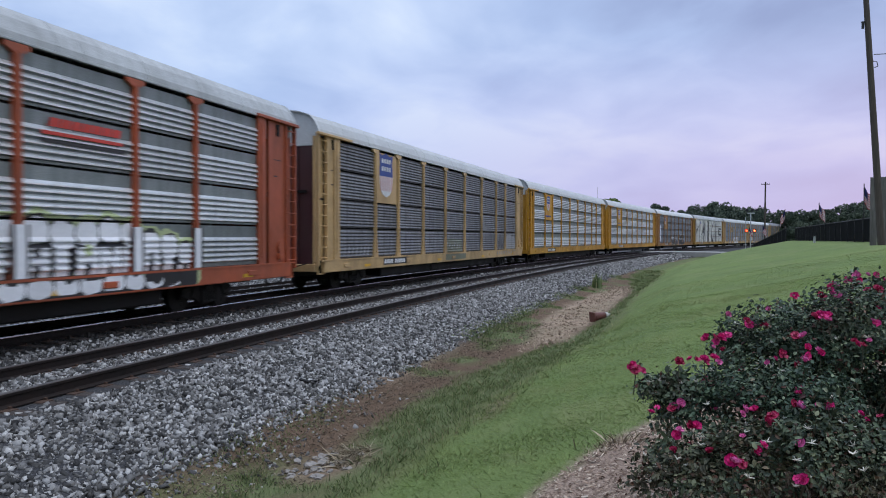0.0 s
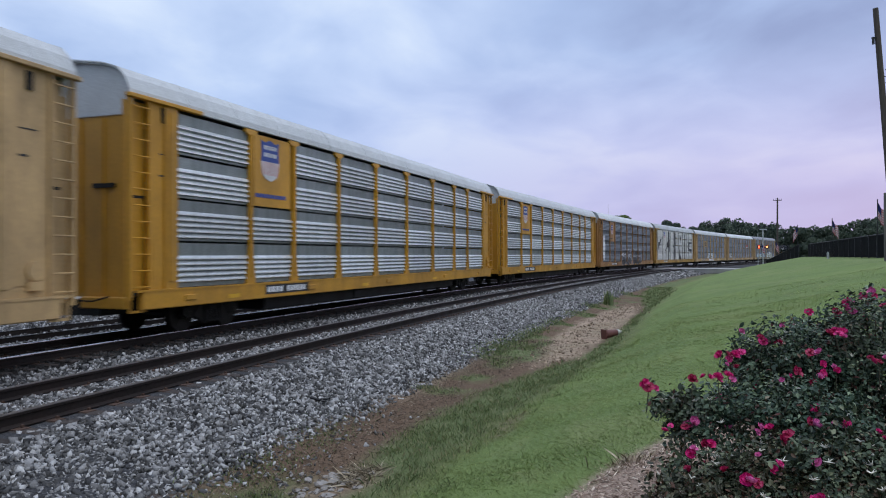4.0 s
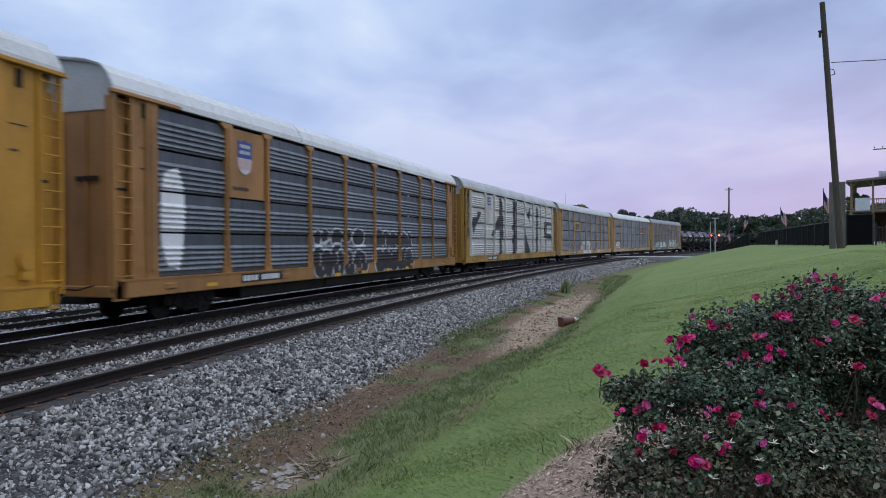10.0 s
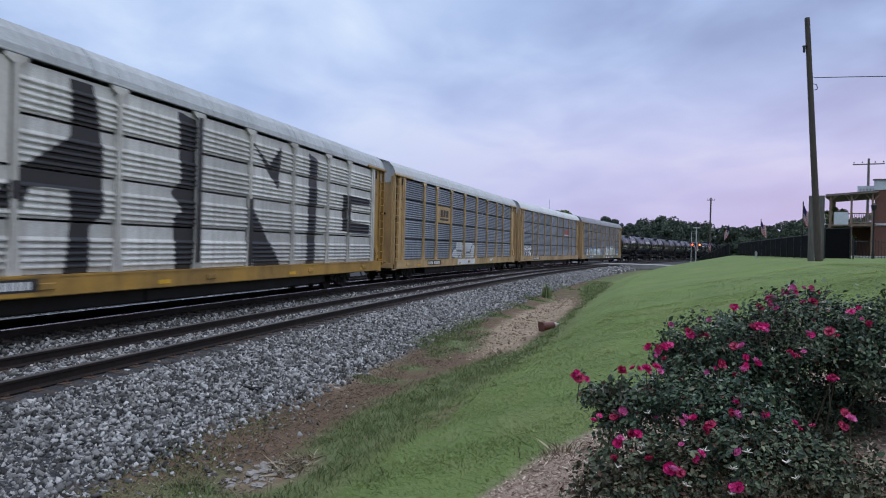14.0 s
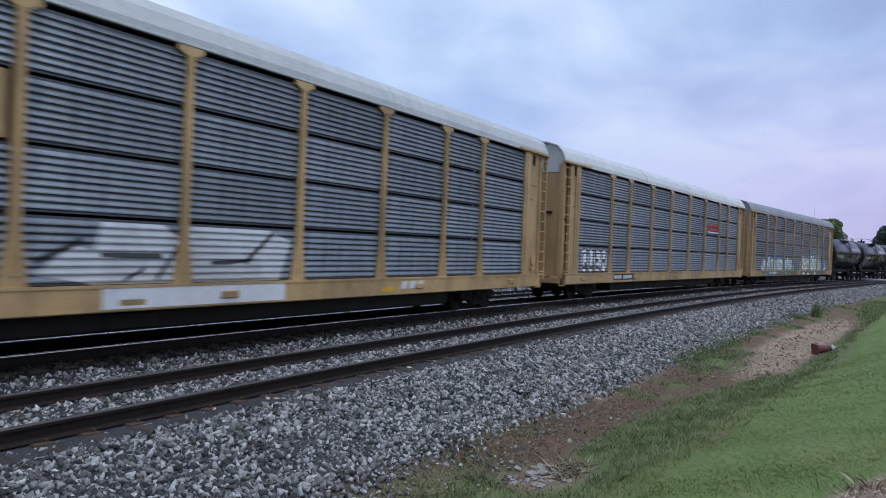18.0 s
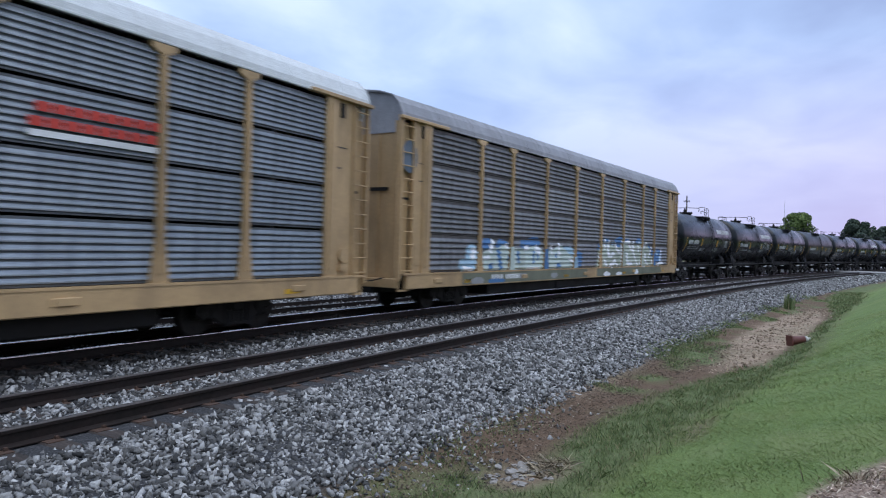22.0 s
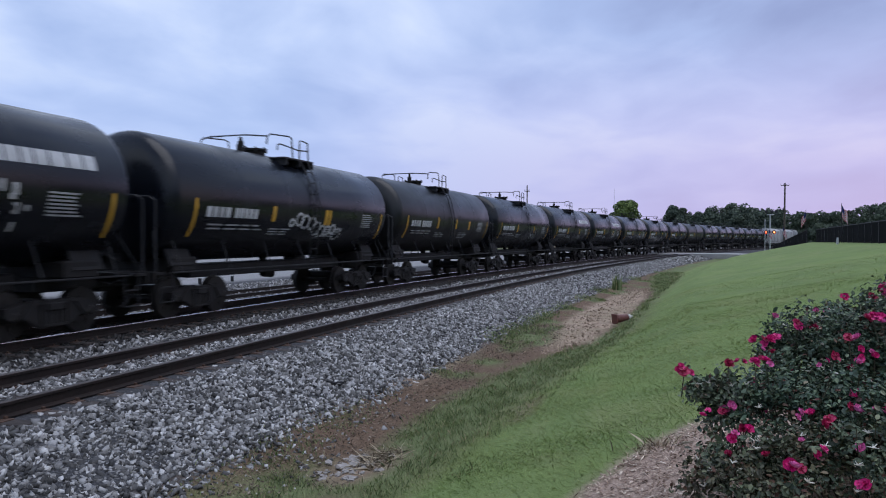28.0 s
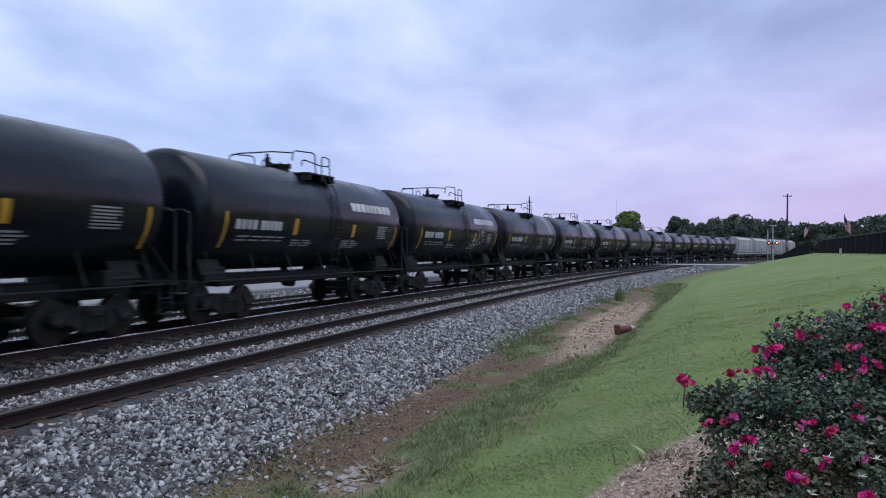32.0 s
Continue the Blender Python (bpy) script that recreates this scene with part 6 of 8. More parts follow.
def make_grass():
    rng = np.random.default_rng(8)
    S, U, T, W = [], [], [], []
    for s0, s1, u1, per, t, w in ((3.5, 11, 12.5, 2500, 0.022, 0.007), (11, 20, 19, 800, 0.024, 0.012), (20, 27, 24, 200, 0.022, 0.018)):
        n = int((s1 - s0) * (u1 - 5.0) * per)
        s, u = rng.uniform(s0, s1, n), rng.uniform(5.0, u1, n)
        x, y, _ = on_line(s, u)
        keep = (u > lawn_edge(s) + rng.normal(0, 0.16, n)) & (bed_at(s, u) < 0.3)
        S.append(s[keep])
        U.append(u[keep])
        T.append(np.full(keep.sum(), t))
        W.append(np.full(keep.sum(), w))
    blades("lawn_grass", *(np.concatenate(q) for q in (S, U, T, W)), 1.7, M["blade"], "short mown green lawn grass", "grass", rng)
    # weeds of the verge, in clumps
    n = 5200
    cs, cu = 3 + 57 * rng.uniform(0, 1, n) ** 1.5, rng.uniform(3.7, 6.9, n)
    x, y, _ = on_line(cs, cu)
    patchy = wob(x, y, 0.35, 3.0) + 0.6 * wob(x, y, 1.3, 7.0)
    between = (cu > dirt_edge(cs) + rng.normal(0, 0.12, n)) & (cu < lawn_edge(cs) + rng.normal(0.05, 0.2, n))
    sandy = (np.abs(cs - 27.5) < 10) & (np.abs(cu - 5.45) < 0.75)
    keep = (((patchy > 0.22) & (cu < 4.6 + 0.4 * rng.uniform(0, 1, n))) | between) & ~(sandy & (rng.uniform(0, 1, n) < 0.9)) & ~((np.abs(cs - 7.5) < 0.6) & (np.abs(cu - 4.85) < 0.36))
    cs, cu = cs[keep], cu[keep]
    per = np.where(cs < 16, 30, np.where(cs < 32, 16, 8))
    s = np.repeat(cs, per) + rng.normal(0, 0.09, per.sum())
    u = np.repeat(cu, per) + rng.normal(0, 0.09, per.sum())
    tall = np.repeat(rng.uniform(0.035, 0.095, len(cs)), per)
    wide = np.repeat(np.where(cs < 16, 0.007, np.where(cs < 32, 0.013, 0.03)), per)
    blades("verge_weeds", s, u, tall, wide, 0.55, M["weed"], "ragged low weeds along the dirt verge", "weeds", rng)
    # a few tall stalks far along the verge
    n = 46
    s, u = 37.5 + rng.normal(0, 0.10, n), 4.32 + rng.normal(0, 0.10, n)
    blades("tall_weed", s, u, np.full(n, 0.72), np.full(n, 0.05), 0.12, M["weed"], "tall dark green weed at the verge", "weed", rng)["kind"] = ""
    # green shoots in the ballast
    n = 5200
    cs, cu = rng.choice([6.9, 7.4, 8.8, 9.3, 18.5, 20, 22, 24, 27, 31, 36, 42, 48], n) + rng.normal(0, 0.7, n), rng.normal(3.75, 0.22, n)
    blades("ballast_weeds", cs, cu, np.where(cs > 15, 0.08, 0.05), np.where(cs > 15, 0.026, 0.010), 0.8, M["weed"], "sparse weeds sprouting in the ballast", "weeds", rng)
    # dry tuft in the bed, straw by the pale stones
    q = 190
    ts, tu = line_place([1.50], [6.15])
    blades("dry_tuft", ts[0] + rng.normal(0, 0.10, q), tu[0] + rng.normal(0, 0.13, q), np.full(q, 0.09), np.full(q, 0.006), 0.9, M["straw"], "dry yellow grass tuft in the planting bed", "grass", rng)
    ts, tu = [7.7], [4.98]
    q = 420
    blades("dry_straw", ts[0] + rng.normal(0, 0.20, q), tu[0] + rng.normal(0, 0.13, q), np.full(q, 0.08), np.full(q, 0.008), 2.2, M["straw"], "tangle of dry pale straw on bare dirt", "grass", rng)


def chips(name, s, u, size, material, label, rng, kind="stuff"):
    """Flat flakes of bark lying every which way."""
    n = len(s)
    x, y, _ = on_line(s, u)
    z = height(s, u) + 0.012
    a, tilt = rng.uniform(0, math.tau, n), rng.normal(0, 0.35, (n, 2))
    L, W = size * rng.uniform(0.6, 1.5, n), size * rng.uniform(0.15, 0.4, n)
    c, d = np.cos(a), np.sin(a)
    v = np.empty((n, 8, 3))
    for k, (p, q, t) in enumerate([(-1, -1, 0), (1, -1, 0), (1, 1, 0), (-1, 1, 0), (-1, -1, 1), (1, -1, 1), (1, 1, 1), (-1, 1, 1)]):
        px, py = p * L / 2, q * W / 2
        v[:, k] = np.stack([x + px * c - py * d, y + px * d + py * c, z + px * tilt[:, 0] + py * tilt[:, 1] + t * W * 0.35], 1)
    me = mesh_of(name, v, [(4, 5, 6, 7), (0, 1, 5, 4), (1, 2, 6, 5), (2, 3, 7, 6), (3, 0, 4, 7)], material)
    return tagged(new(name, me), label, "mulch", kind=kind)


def make_litter():
    rng = np.random.default_rng(21)
    n = 34000
    s, u = rng.uniform(0, 9, n), rng.uniform(7, 12.5, n)
    keep = bed_at(s, u) > 0.4
    chips("bark_mulch", s[keep], u[keep], 0.034, M["bark_chip"], "grey-brown shredded bark mulch under the roses", rng)
    n = 9000
    s, u = rng.uniform(4, 22, n), 4.3 + rng.normal(0, 0.5, n)
    keep = (u < dirt_edge(s)) & (u > 3.45 + rng.normal(0, 0.15, n))
    chips("brown_litter", s[keep], u[keep], 0.034, M["brown_chip"], "brown bark litter and clods on the dirt verge", rng)
    M["clod"] = stone_mat("dirt_clod", [(0.0, (0.13, 0.092, 0.064)), (0.5, (0.30, 0.22, 0.155)), (1.0, (0.50, 0.39, 0.29))], 0.95)
    n = 1000
    s, u = rng.uniform(16, 39, n), 5.45 + rng.normal(0, 0.45, n)
    x, y, _ = on_line(s, u)
    rocks("dirt_clods", np.stack([x, y, height(s, u) + 0.005], 1), rng.uniform(0.02, 0.07, n), M["clod"], "sandy clods and stones on the bare patch", 31)
    # pale stones in the dirt
    M["pale_stone"] = surface("pale_stone", (0.27, 0.25, 0.23), 0.8, 0.0, 14, 0.25, 6.0, (0.24, 0.20, 0.16), 0.7, 0.3, 0.01)
    for k in range(60):
        bm = bmesh.new()
        bmesh.ops.create_icosphere(bm, subdivisions=2, radius=1.0)
        for v in bm.verts:
            v.co *= 1 + 0.9 * noise.noise(v.co * 1.3 + Vector((k * 7.1, 0, 0)))
            v.co.z = max(-0.4, min(v.co.z, 0.45 + 0.25 * v.co.x))
        r = rng.uniform(0.014, 0.042) if k > 3 else rng.uniform(0.06, 0.085)
        ss, uu = np.array([7.45 + rng.normal(0, 0.32)]), np.array([4.72 + rng.normal(0, 0.24)])
        if k <= 3:
            ss, uu = np.array([7.42 + 0.13 * k]), np.array([4.66 + 0.07 * (k % 2)])
        x, y = float(on_line(ss, uu)[0][0]), float(on_line(ss, uu)[1][0])
        for v in bm.verts:
            v.co = Vector((v.co.x * r * 1.3, v.co.y * r, v.co.z * r * 0.8))
        st = part("pale_stone", bm, M["pale_stone"], label="pale rough stone lying on the dirt verge")
        st.matrix_basis = pose(x, y, float(height(ss, uu)[0]) + r * 0.15, rng.uniform(-12, 12), rng.uniform(-12, 12), rng.uniform(0, 360))
        tagged(st, category="stone", group="pale stones on the verge")


make_grass()
make_litter()

# ---- rose bushes ----
M["rose_leaf"] = leaf_mat("rose_leaves", [(0, (0.022, 0.042, 0.030)), (0.4, (0.048, 0.082, 0.052)), (0.75, (0.095, 0.145, 0.085)), (0.93, (0.20, 0.25, 0.15)), (0.97, (0.15, 0.055, 0.045)), (1.0, (0.05, 0.02, 0.02))], 0.40,
                            patch=(2.2, (0.075, 0.050, 0.030), 0.35))
M["browned_leaf"] = leaf_mat("browned_rose_leaves", [(0, (0.022, 0.036, 0.024)), (0.4, (0.052, 0.075, 0.045)), (0.7, (0.10, 0.135, 0.075)), (0.85, (0.19, 0.21, 0.12)), (0.95, (0.13, 0.06, 0.042)), (1.0, (0.05, 0.022, 0.02))], 0.45,
                            patch=(3.0, (0.10, 0.065, 0.040), 0.5))
M["rose_stem"] = surface("rose_stem", (0.065, 0.060, 0.035), 0.7, 0.0, 30, 0.3)
M["rose_bud"] = surface("spent_bloom", (0.62, 0.60, 0.52), 0.8, 0.0, 30, 0.3)
PETALS = [surface("petal_" + n, c, 0.5, 0.0, 60, 0.15, 20, scaled(c, 0.5), 0.3, 0.1, 0.002) for n, c in
          (("crimson", (0.60, 0.012, 0.17)), ("cherry", (0.36, 0.008, 0.065)), ("rose", (0.62, 0.025, 0.20)), ("pink", (0.66, 0.14, 0.36)))]


def bloom_mesh(material, full, seed):
    """A loose rose of two rings of cupped petals round a small heart."""
    rng = random.Random(seed)
    bm = bmesh.new()
    rings = [(6, 0.042, 18), (4, 0.030, 48), (3, 0.018, 70)] if full else [(5, 0.044, 8), (3, 0.022, 40)]
    for n, r, tilt in rings:
        for k in range(n):
            a = math.tau * (k + rng.uniform(-0.2, 0.2)) / n + tilt
            m = pose(0, 0, 0, 0, 0, math.degrees(a)) @ pose(0, 0, 0.004 * tilt / 18, 0, -tilt + rng.uniform(-26, 26), 0)
            rows = []
            for i, (t, w, c) in enumerate([(0.08, 0.25, 0), (0.45, 0.85, -0.10), (0.8, 1.0, -0.02), (1.0, 0.6, 0.12)]):
                rows.append([bm.verts.new(m @ Vector((r * t, r * 0.62 * w * q, r * (c + 0.12 * q * q)))) for q in (-1, 0, 1)])
            for p, q in zip(rows, rows[1:]):
                for i in range(2):
                    bm.faces.new((p[i], p[i + 1], q[i + 1], q[i]))
    bmesh.ops.create_icosphere(bm, subdivisions=1, radius=0.006, matrix=Matrix.Translation((0, 0, 0.008)))
    me = bpy.data.meshes.new("flower")
    bm.to_mesh(me)
    bm.free()
    me.materials.append(material)
    return me


BLOOMS = [bloom_mesh(PETALS[k % 4], k % 3 != 2, k) for k in range(8)]


def make_bush(label, lobes, leaves, flowers, extra, seed, canes, leaf="rose_leaf"):
    """lobes: centre, radii. Leaves sit thick near each lobe's skin, canes rise from the foot, blooms ride on top."""
    rng = np.random.default_rng(seed)
    foot = np.mean([l[0] for l in lobes], 0)
    s0, u0 = line_place([foot[0]], [foot[1]])
    ground_z = float(height(s0, u0)[0])
    bush = new("rose_bush")
    bush.matrix_basis = Matrix.Translation((foot[0], foot[1], ground_z))
    tagged(bush, label, "rose bush", "rose bushes in the bed")
    origin = np.array([foot[0], foot[1], ground_z])
    vol = np.array([np.prod(np.array(l[1]) ** 0.67) for l in lobes])
    which = rng.choice(len(lobes), leaves, p=vol / vol.sum())
    C, R = np.array([l[0] for l in lobes])[which], np.array([l[1] for l in lobes])[which]
    d = rng.normal(size=(leaves, 3))
    d /= np.linalg.norm(d, axis=1)[:, None]
    d[:, 2] = np.where(d[:, 2] < -0.35, -d[:, 2] * 0.5, d[:, 2])
    rad = 1 - np.abs(rng.normal(0, 0.26, leaves))
    lump = np.array([noise.noise((q[0] * 2.6, q[1] * 2.6, q[2] * 2.6)) for q in C + R * d])
    fine_lump = np.array([noise.noise((q[0] * 7.5, q[1] * 7.5, q[2] * 7.5 + 9)) for q in C + R * d])
    p = C + R * d * (rad + 0.36 * lump + 0.24 * fine_lump)[:, None]
    keep = (p[:, 2] > ground_z + 0.02) & (fine_lump + 0.6 * lump > rng.normal(-0.05, 0.07, leaves))
    p, d = p[keep], d[keep]
    # leaves come in sprays round a twig's end
    k = len(p) // 7
    p = np.repeat(p[:k], 7, axis=0) + rng.normal(0, 0.030, (k * 7, 3))
    d = np.repeat(d[:k], 7, axis=0) + np.repeat(rng.normal(0, 0.35, (k, 3)), 7, axis=0)
    n = len(p)
    nrm = d * 0.6 + rng.normal(0, 0.55, (n, 3)) + np.array([0, 0, 0.55])
    nrm /= np.linalg.norm(nrm, axis=1)[:, None]
    t = np.cross(nrm, rng.normal(size=(n, 3)))
    t /= np.linalg.norm(t, axis=1)[:, None]
    b = np.cross(nrm, t)
    L = rng.uniform(0.021, 0.041, n)[:, None]
    W = L * rng.uniform(0.24, 0.34, n)[:, None]
    p = p - origin
    v = np.stack([p - t * L / 2, p - t * L * 0.1 + b * W + nrm * L * 0.10, p + t * L * 0.28 + b * W * 0.75 + nrm * L * 0.08, p + t * L / 2 - nrm * L * 0.12,
                  p + t * L * 0.28 - b * W * 0.75 + nrm * L * 0.08, p - t * L * 0.1 - b * W + nrm * L * 0.10], 1)
    crown = new("foliage", mesh_of("foliage", v, [(0, 1, 2, 3), (0, 3, 4, 5)], M[leaf]))
    crown.parent = bush
    tagged(crown, "dense dark green rose leaves", kind="stuff")
    # canes
    pr = random.Random(seed)
    for k in range(canes):
        c, r = lobes[k % len(lobes)]
        tip = Vector([c[i] + r[i] * pr.uniform(-0.7, 0.7) for i in range(2)] + [c[2] + r[2] * pr.uniform(0.2, 0.85)]) - Vector(origin)
        a = Vector((pr.uniform(-0.12, 0.12) + tip.x * 0.3, pr.uniform(-0.12, 0.12) + tip.y * 0.3, -0.03))
        midp = a.lerp(tip, 0.5) + Vector((pr.uniform(-0.06, 0.06), pr.uniform(-0.06, 0.06), 0.08))
        bm = bmesh.new()
        rod(bm, a, midp, 0.008, 6, 0.006)
        rod(bm, midp, tip, 0.006, 6, 0.003)
        part("cane", bm, M["rose_stem"], bush)
    # blooms: the given ones, then others strewn over the upper skin
    spots = [Vector(f) - Vector(origin) for f in flowers]
    spots += [q + Vector((pr.uniform(-0.05, 0.05), pr.uniform(-0.05, 0.05), pr.uniform(-0.035, 0.035))) for q in spots for _ in range(pr.choice([1, 1, 2, 3]))]
    for k in range(extra):
        c, r = lobes[pr.randrange(len(lobes))]
        a, e = pr.uniform(0, math.tau), pr.uniform(-0.1, 1.2)
        spots.append(Vector((c[0] + r[0] * math.cos(a) * math.cos(e), c[1] + r[1] * math.sin(a) * math.cos(e), c[2] + r[2] * math.sin(e) * 1.03)) - Vector(origin))
    for k, q in enumerate(spots):
        if q.z < 0.15:
            continue
        ob = new("flower", BLOOMS[pr.randrange(8)])
        ob.parent = bush
        sc = pr.uniform(0.55, 0.88) if k < len(flowers) * 2 else pr.uniform(0.4, 0.65)
        ob.matrix_local = Matrix.Translation(q) @ pose(0, 0, 0, pr.uniform(10, 70), pr.uniform(-30, 30), pr.uniform(-60, 60)) @ Matrix.Diagonal((sc, sc, sc, 1))
        if k < len(flowers):
            bm = bmesh.new()
            rod(bm, q, q + Vector((pr.uniform(-0.04, 0.04), pr.uniform(-0.04, 0.04), -0.16)), 0.003, 5)
            part("flower_stalk", bm, M["rose_stem"], bush)
    # upright shoots that break the outline
    tips = []
    for k in range(len(lobes) * 7):
        c, r = lobes[k % len(lobes)]
        a, e = pr.uniform(0, math.tau), pr.uniform(0.25, 1.35)
        q = Vector((c[0] + r[0] * math.cos(a) * math.cos(e) * 0.9, c[1] + r[1] * math.sin(a) * math.cos(e) * 0.9, c[2] + r[2] * math.sin(e) * 0.9)) - Vector(origin)
        w = Vector((math.cos(a) * math.cos(e), math.sin(a) * math.cos(e), math.sin(e) + 0.5)).normalized()
        ln = pr.uniform(0.06, 0.16)
        bm = bmesh.new()
        rod(bm, q, q + w * ln, 0.004, 5, 0.002)
        part("shoot", bm, M["rose_stem"], bush)
        for j in range(9):
            tips.append((q + w * ln * (0.25 + 0.75 * j / 8), w))
        if k % 8 == 0:
            for j in range(pr.choice([1, 2, 3])):
                ob = new("flower", BLOOMS[pr.randrange(8)])
                ob.parent = bush
                sc = pr.uniform(0.4, 0.7)
                ob.matrix_local = Matrix.Translation(q + w * (ln + 0.02) + Vector((pr.uniform(-0.05, 0.05), pr.uniform(-0.05, 0.05), pr.uniform(-0.04, 0.03)))) @ pose(0, 0, 0, pr.uniform(0, 75), pr.uniform(-40, 40), pr.uniform(-60, 60)) @ Matrix.Diagonal((sc, sc, sc, 1))
    tp = np.array([t for t, _ in tips]) + rng.normal(0, 0.02, (len(tips), 3))
    nt_ = len(tp)
    nr = rng.normal(0, 0.6, (nt_, 3)) + np.array([0, 0, 0.7])
    nr /= np.linalg.norm(nr, axis=1)[:, None]
    tt = np.cross(nr, rng.normal(size=(nt_, 3)))
    tt /= np.linalg.norm(tt, axis=1)[:, None]
    bb = np.cross(nr, tt)
    L = rng.uniform(0.03, 0.055, nt_)[:, None]
    W = L * 0.3
    v = np.stack([tp, tp + tt * L * 0.4 + bb * W, tp + tt * L * 0.75 + bb * W * 0.7, tp + tt * L, tp + tt * L * 0.75 - bb * W * 0.7, tp + tt * L * 0.4 - bb * W], 1)
    leaves_ob = new("shoot_leaves", mesh_of("shoot_leaves", v, [(0, 1, 2, 3), (0, 3, 4, 5)], M[leaf]))
    leaves_ob.parent = bush
    tagged(leaves_ob, "young rose leaves on the shoots", kind="stuff")
    # dry seed heads
    for k in range(len(lobes) * 9):
        c, r = lobes[k % len(lobes)]
        a, e = pr.uniform(0, math.tau), pr.uniform(0.1, 1.3)
        q = Vector((c[0] + r[0] * math.cos(a) * math.cos(e), c[1] + r[1] * math.sin(a) * math.cos(e), c[2] + r[2] * math.sin(e))) - Vector(origin)
        bm = bmesh.new()
        for j in range(5):
            w = Vector((pr.uniform(-1, 1), pr.uniform(-1, 1), pr.uniform(0, 1))).normalized() * 0.028
            rod(bm, q, q + w, 0.0045, 4, 0.0015)
        part("seed_head", bm, M["rose_bud"], bush)
    return bush


make_bush("tall dark green rose bush with crimson and pink blooms", [
    ((2.90, 4.99, 1.13), (0.50, 0.50, 0.47)), ((2.45, 4.97, 1.08), (0.42, 0.42, 0.34)), ((2.88, 5.04, 1.38), (0.19, 0.19, 0.20)),
    ((3.36, 5.01, 1.13), (0.62, 0.62, 0.45)), ((3.77, 4.87, 1.11), (0.60, 0.60, 0.50)), ((2.95, 5.25, 0.74), (0.60, 0.40, 0.36)), ((3.6, 5.2, 0.72), (0.75, 0.45, 0.38)), ((2.3, 5.1, 0.72), (0.42, 0.34, 0.30)), ((2.15, 4.90, 1.04), (0.32, 0.32, 0.30))], 80000,
    [(2.05, 4.80, 1.32), (1.87, 4.77, 1.25), (1.82, 4.77, 1.21), (2.39, 4.88, 1.50), (2.70, 4.96, 1.58), (2.80, 4.95, 1.61), (2.86, 4.94, 1.61), (2.63, 4.86, 1.53),
     (2.85, 4.80, 1.55), (2.42, 4.60, 1.41), (2.46, 4.58, 1.40), (2.22, 4.50, 1.29), (2.28, 4.48, 1.15), (2.29, 4.50, 1.21), (2.37, 4.48, 1.18), (2.62, 4.46, 1.24),
     (2.76, 4.55, 1.36), (2.88, 4.54, 1.39), (3.08, 4.63, 1.51), (3.20, 4.62, 1.43), (2.14, 4.50, 1.17)], 14, 3, 26)
make_bush("loose rose bush with arching sprigs and crimson blooms", [
    ((1.90, 4.52, 0.84), (0.38, 0.36, 0.29)), ((1.55, 4.49, 0.79), (0.20, 0.22, 0.23)), ((2.14, 4.39, 0.84), (0.42, 0.36, 0.28)), ((1.37, 4.50, 0.94), (0.13, 0.10, 0.07))], 20000,
    [(1.22, 4.51, 1.07), (1.47, 4.45, 1.13), (1.62, 4.43, 1.14), (1.69, 4.45, 1.15), (1.39, 4.32, 0.87), (1.48, 4.24, 0.79), (2.10, 4.20, 1.01), (2.01, 4.02, 0.94), (2.70, 4.25, 1.12), (2.15, 4.0, 0.95)], 4, 5, 18)
make_bush("low rose bush with brownish leaves and few crimson blooms", [
    ((2.00, 3.90, 0.64), (0.50, 0.42, 0.27)), ((1.37, 3.95, 0.56), (0.28, 0.28, 0.24)), ((1.62, 3.83, 0.58), (0.34, 0.30, 0.27)), ((2.38, 3.82, 0.60), (0.46, 0.40, 0.25)), ((2.27, 3.98, 0.74), (0.24, 0.22, 0.14))], 24000,
    [(1.47, 3.62, 0.77), (1.81, 3.92, 0.92), (1.25, 3.80, 0.85), (2.45, 3.66, 1.02), (1.80, 3.55, 0.70)], 3, 7, 20, "browned_leaf")

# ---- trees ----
# Distance haze is mixed into this leaf colour: paler and bluer, less contrast.
M["hazed_leaf"] = leaf_mat("tree_leaves", [(0, (0.040, 0.054, 0.044)), (0.5, (0.060, 0.080, 0.058)), (1.0, (0.088, 0.112, 0.074))], 0.85, patch=(0.05, (0.072, 0.092, 0.060), 0.6))
M["bright_leaf"] = leaf_mat("light_tree_leaves", [(0, (0.045, 0.07, 0.018)), (0.5, (0.10, 0.145, 0.036)), (1.0, (0.17, 0.22, 0.065))], 0.6)
M["trunk"] = surface("tree_bark", (0.06, 0.05, 0.042), 0.9, 0.0, 6, 0.4)


def clumps(centres, radii, per, size, rng):
    """Small leaf clumps, as bent quads, spread through uneven lobes."""
    out = []
    for c, r in zip(centres, radii):
        d = rng.normal(size=(per, 3))
        d /= np.linalg.norm(d, axis=1)[:, None]
        q = c + d * r * (rng.uniform(0.55, 1.08, per) ** 0.7)[:, None]
        n = d + rng.normal(0, 0.6, (per, 3))
        n /= np.linalg.norm(n, axis=1)[:, None]
        t = np.cross(n, rng.normal(size=(per, 3)))
        t /= np.linalg.norm(t, axis=1)[:, None]
        b = np.cross(n, t)
        k = size * rng.uniform(0.6, 1.5, per)[:, None]
        out.append(np.stack([q - t * k - b * k * 0.3, q + t * k * 0.2 - b * k * 0.8 + n * k * 0.2, q + t * k + b * k * 0.2, q - t * k * 0.1 + b * k * 0.9 + n * k * 0.2], 1))
    return np.concatenate(out)


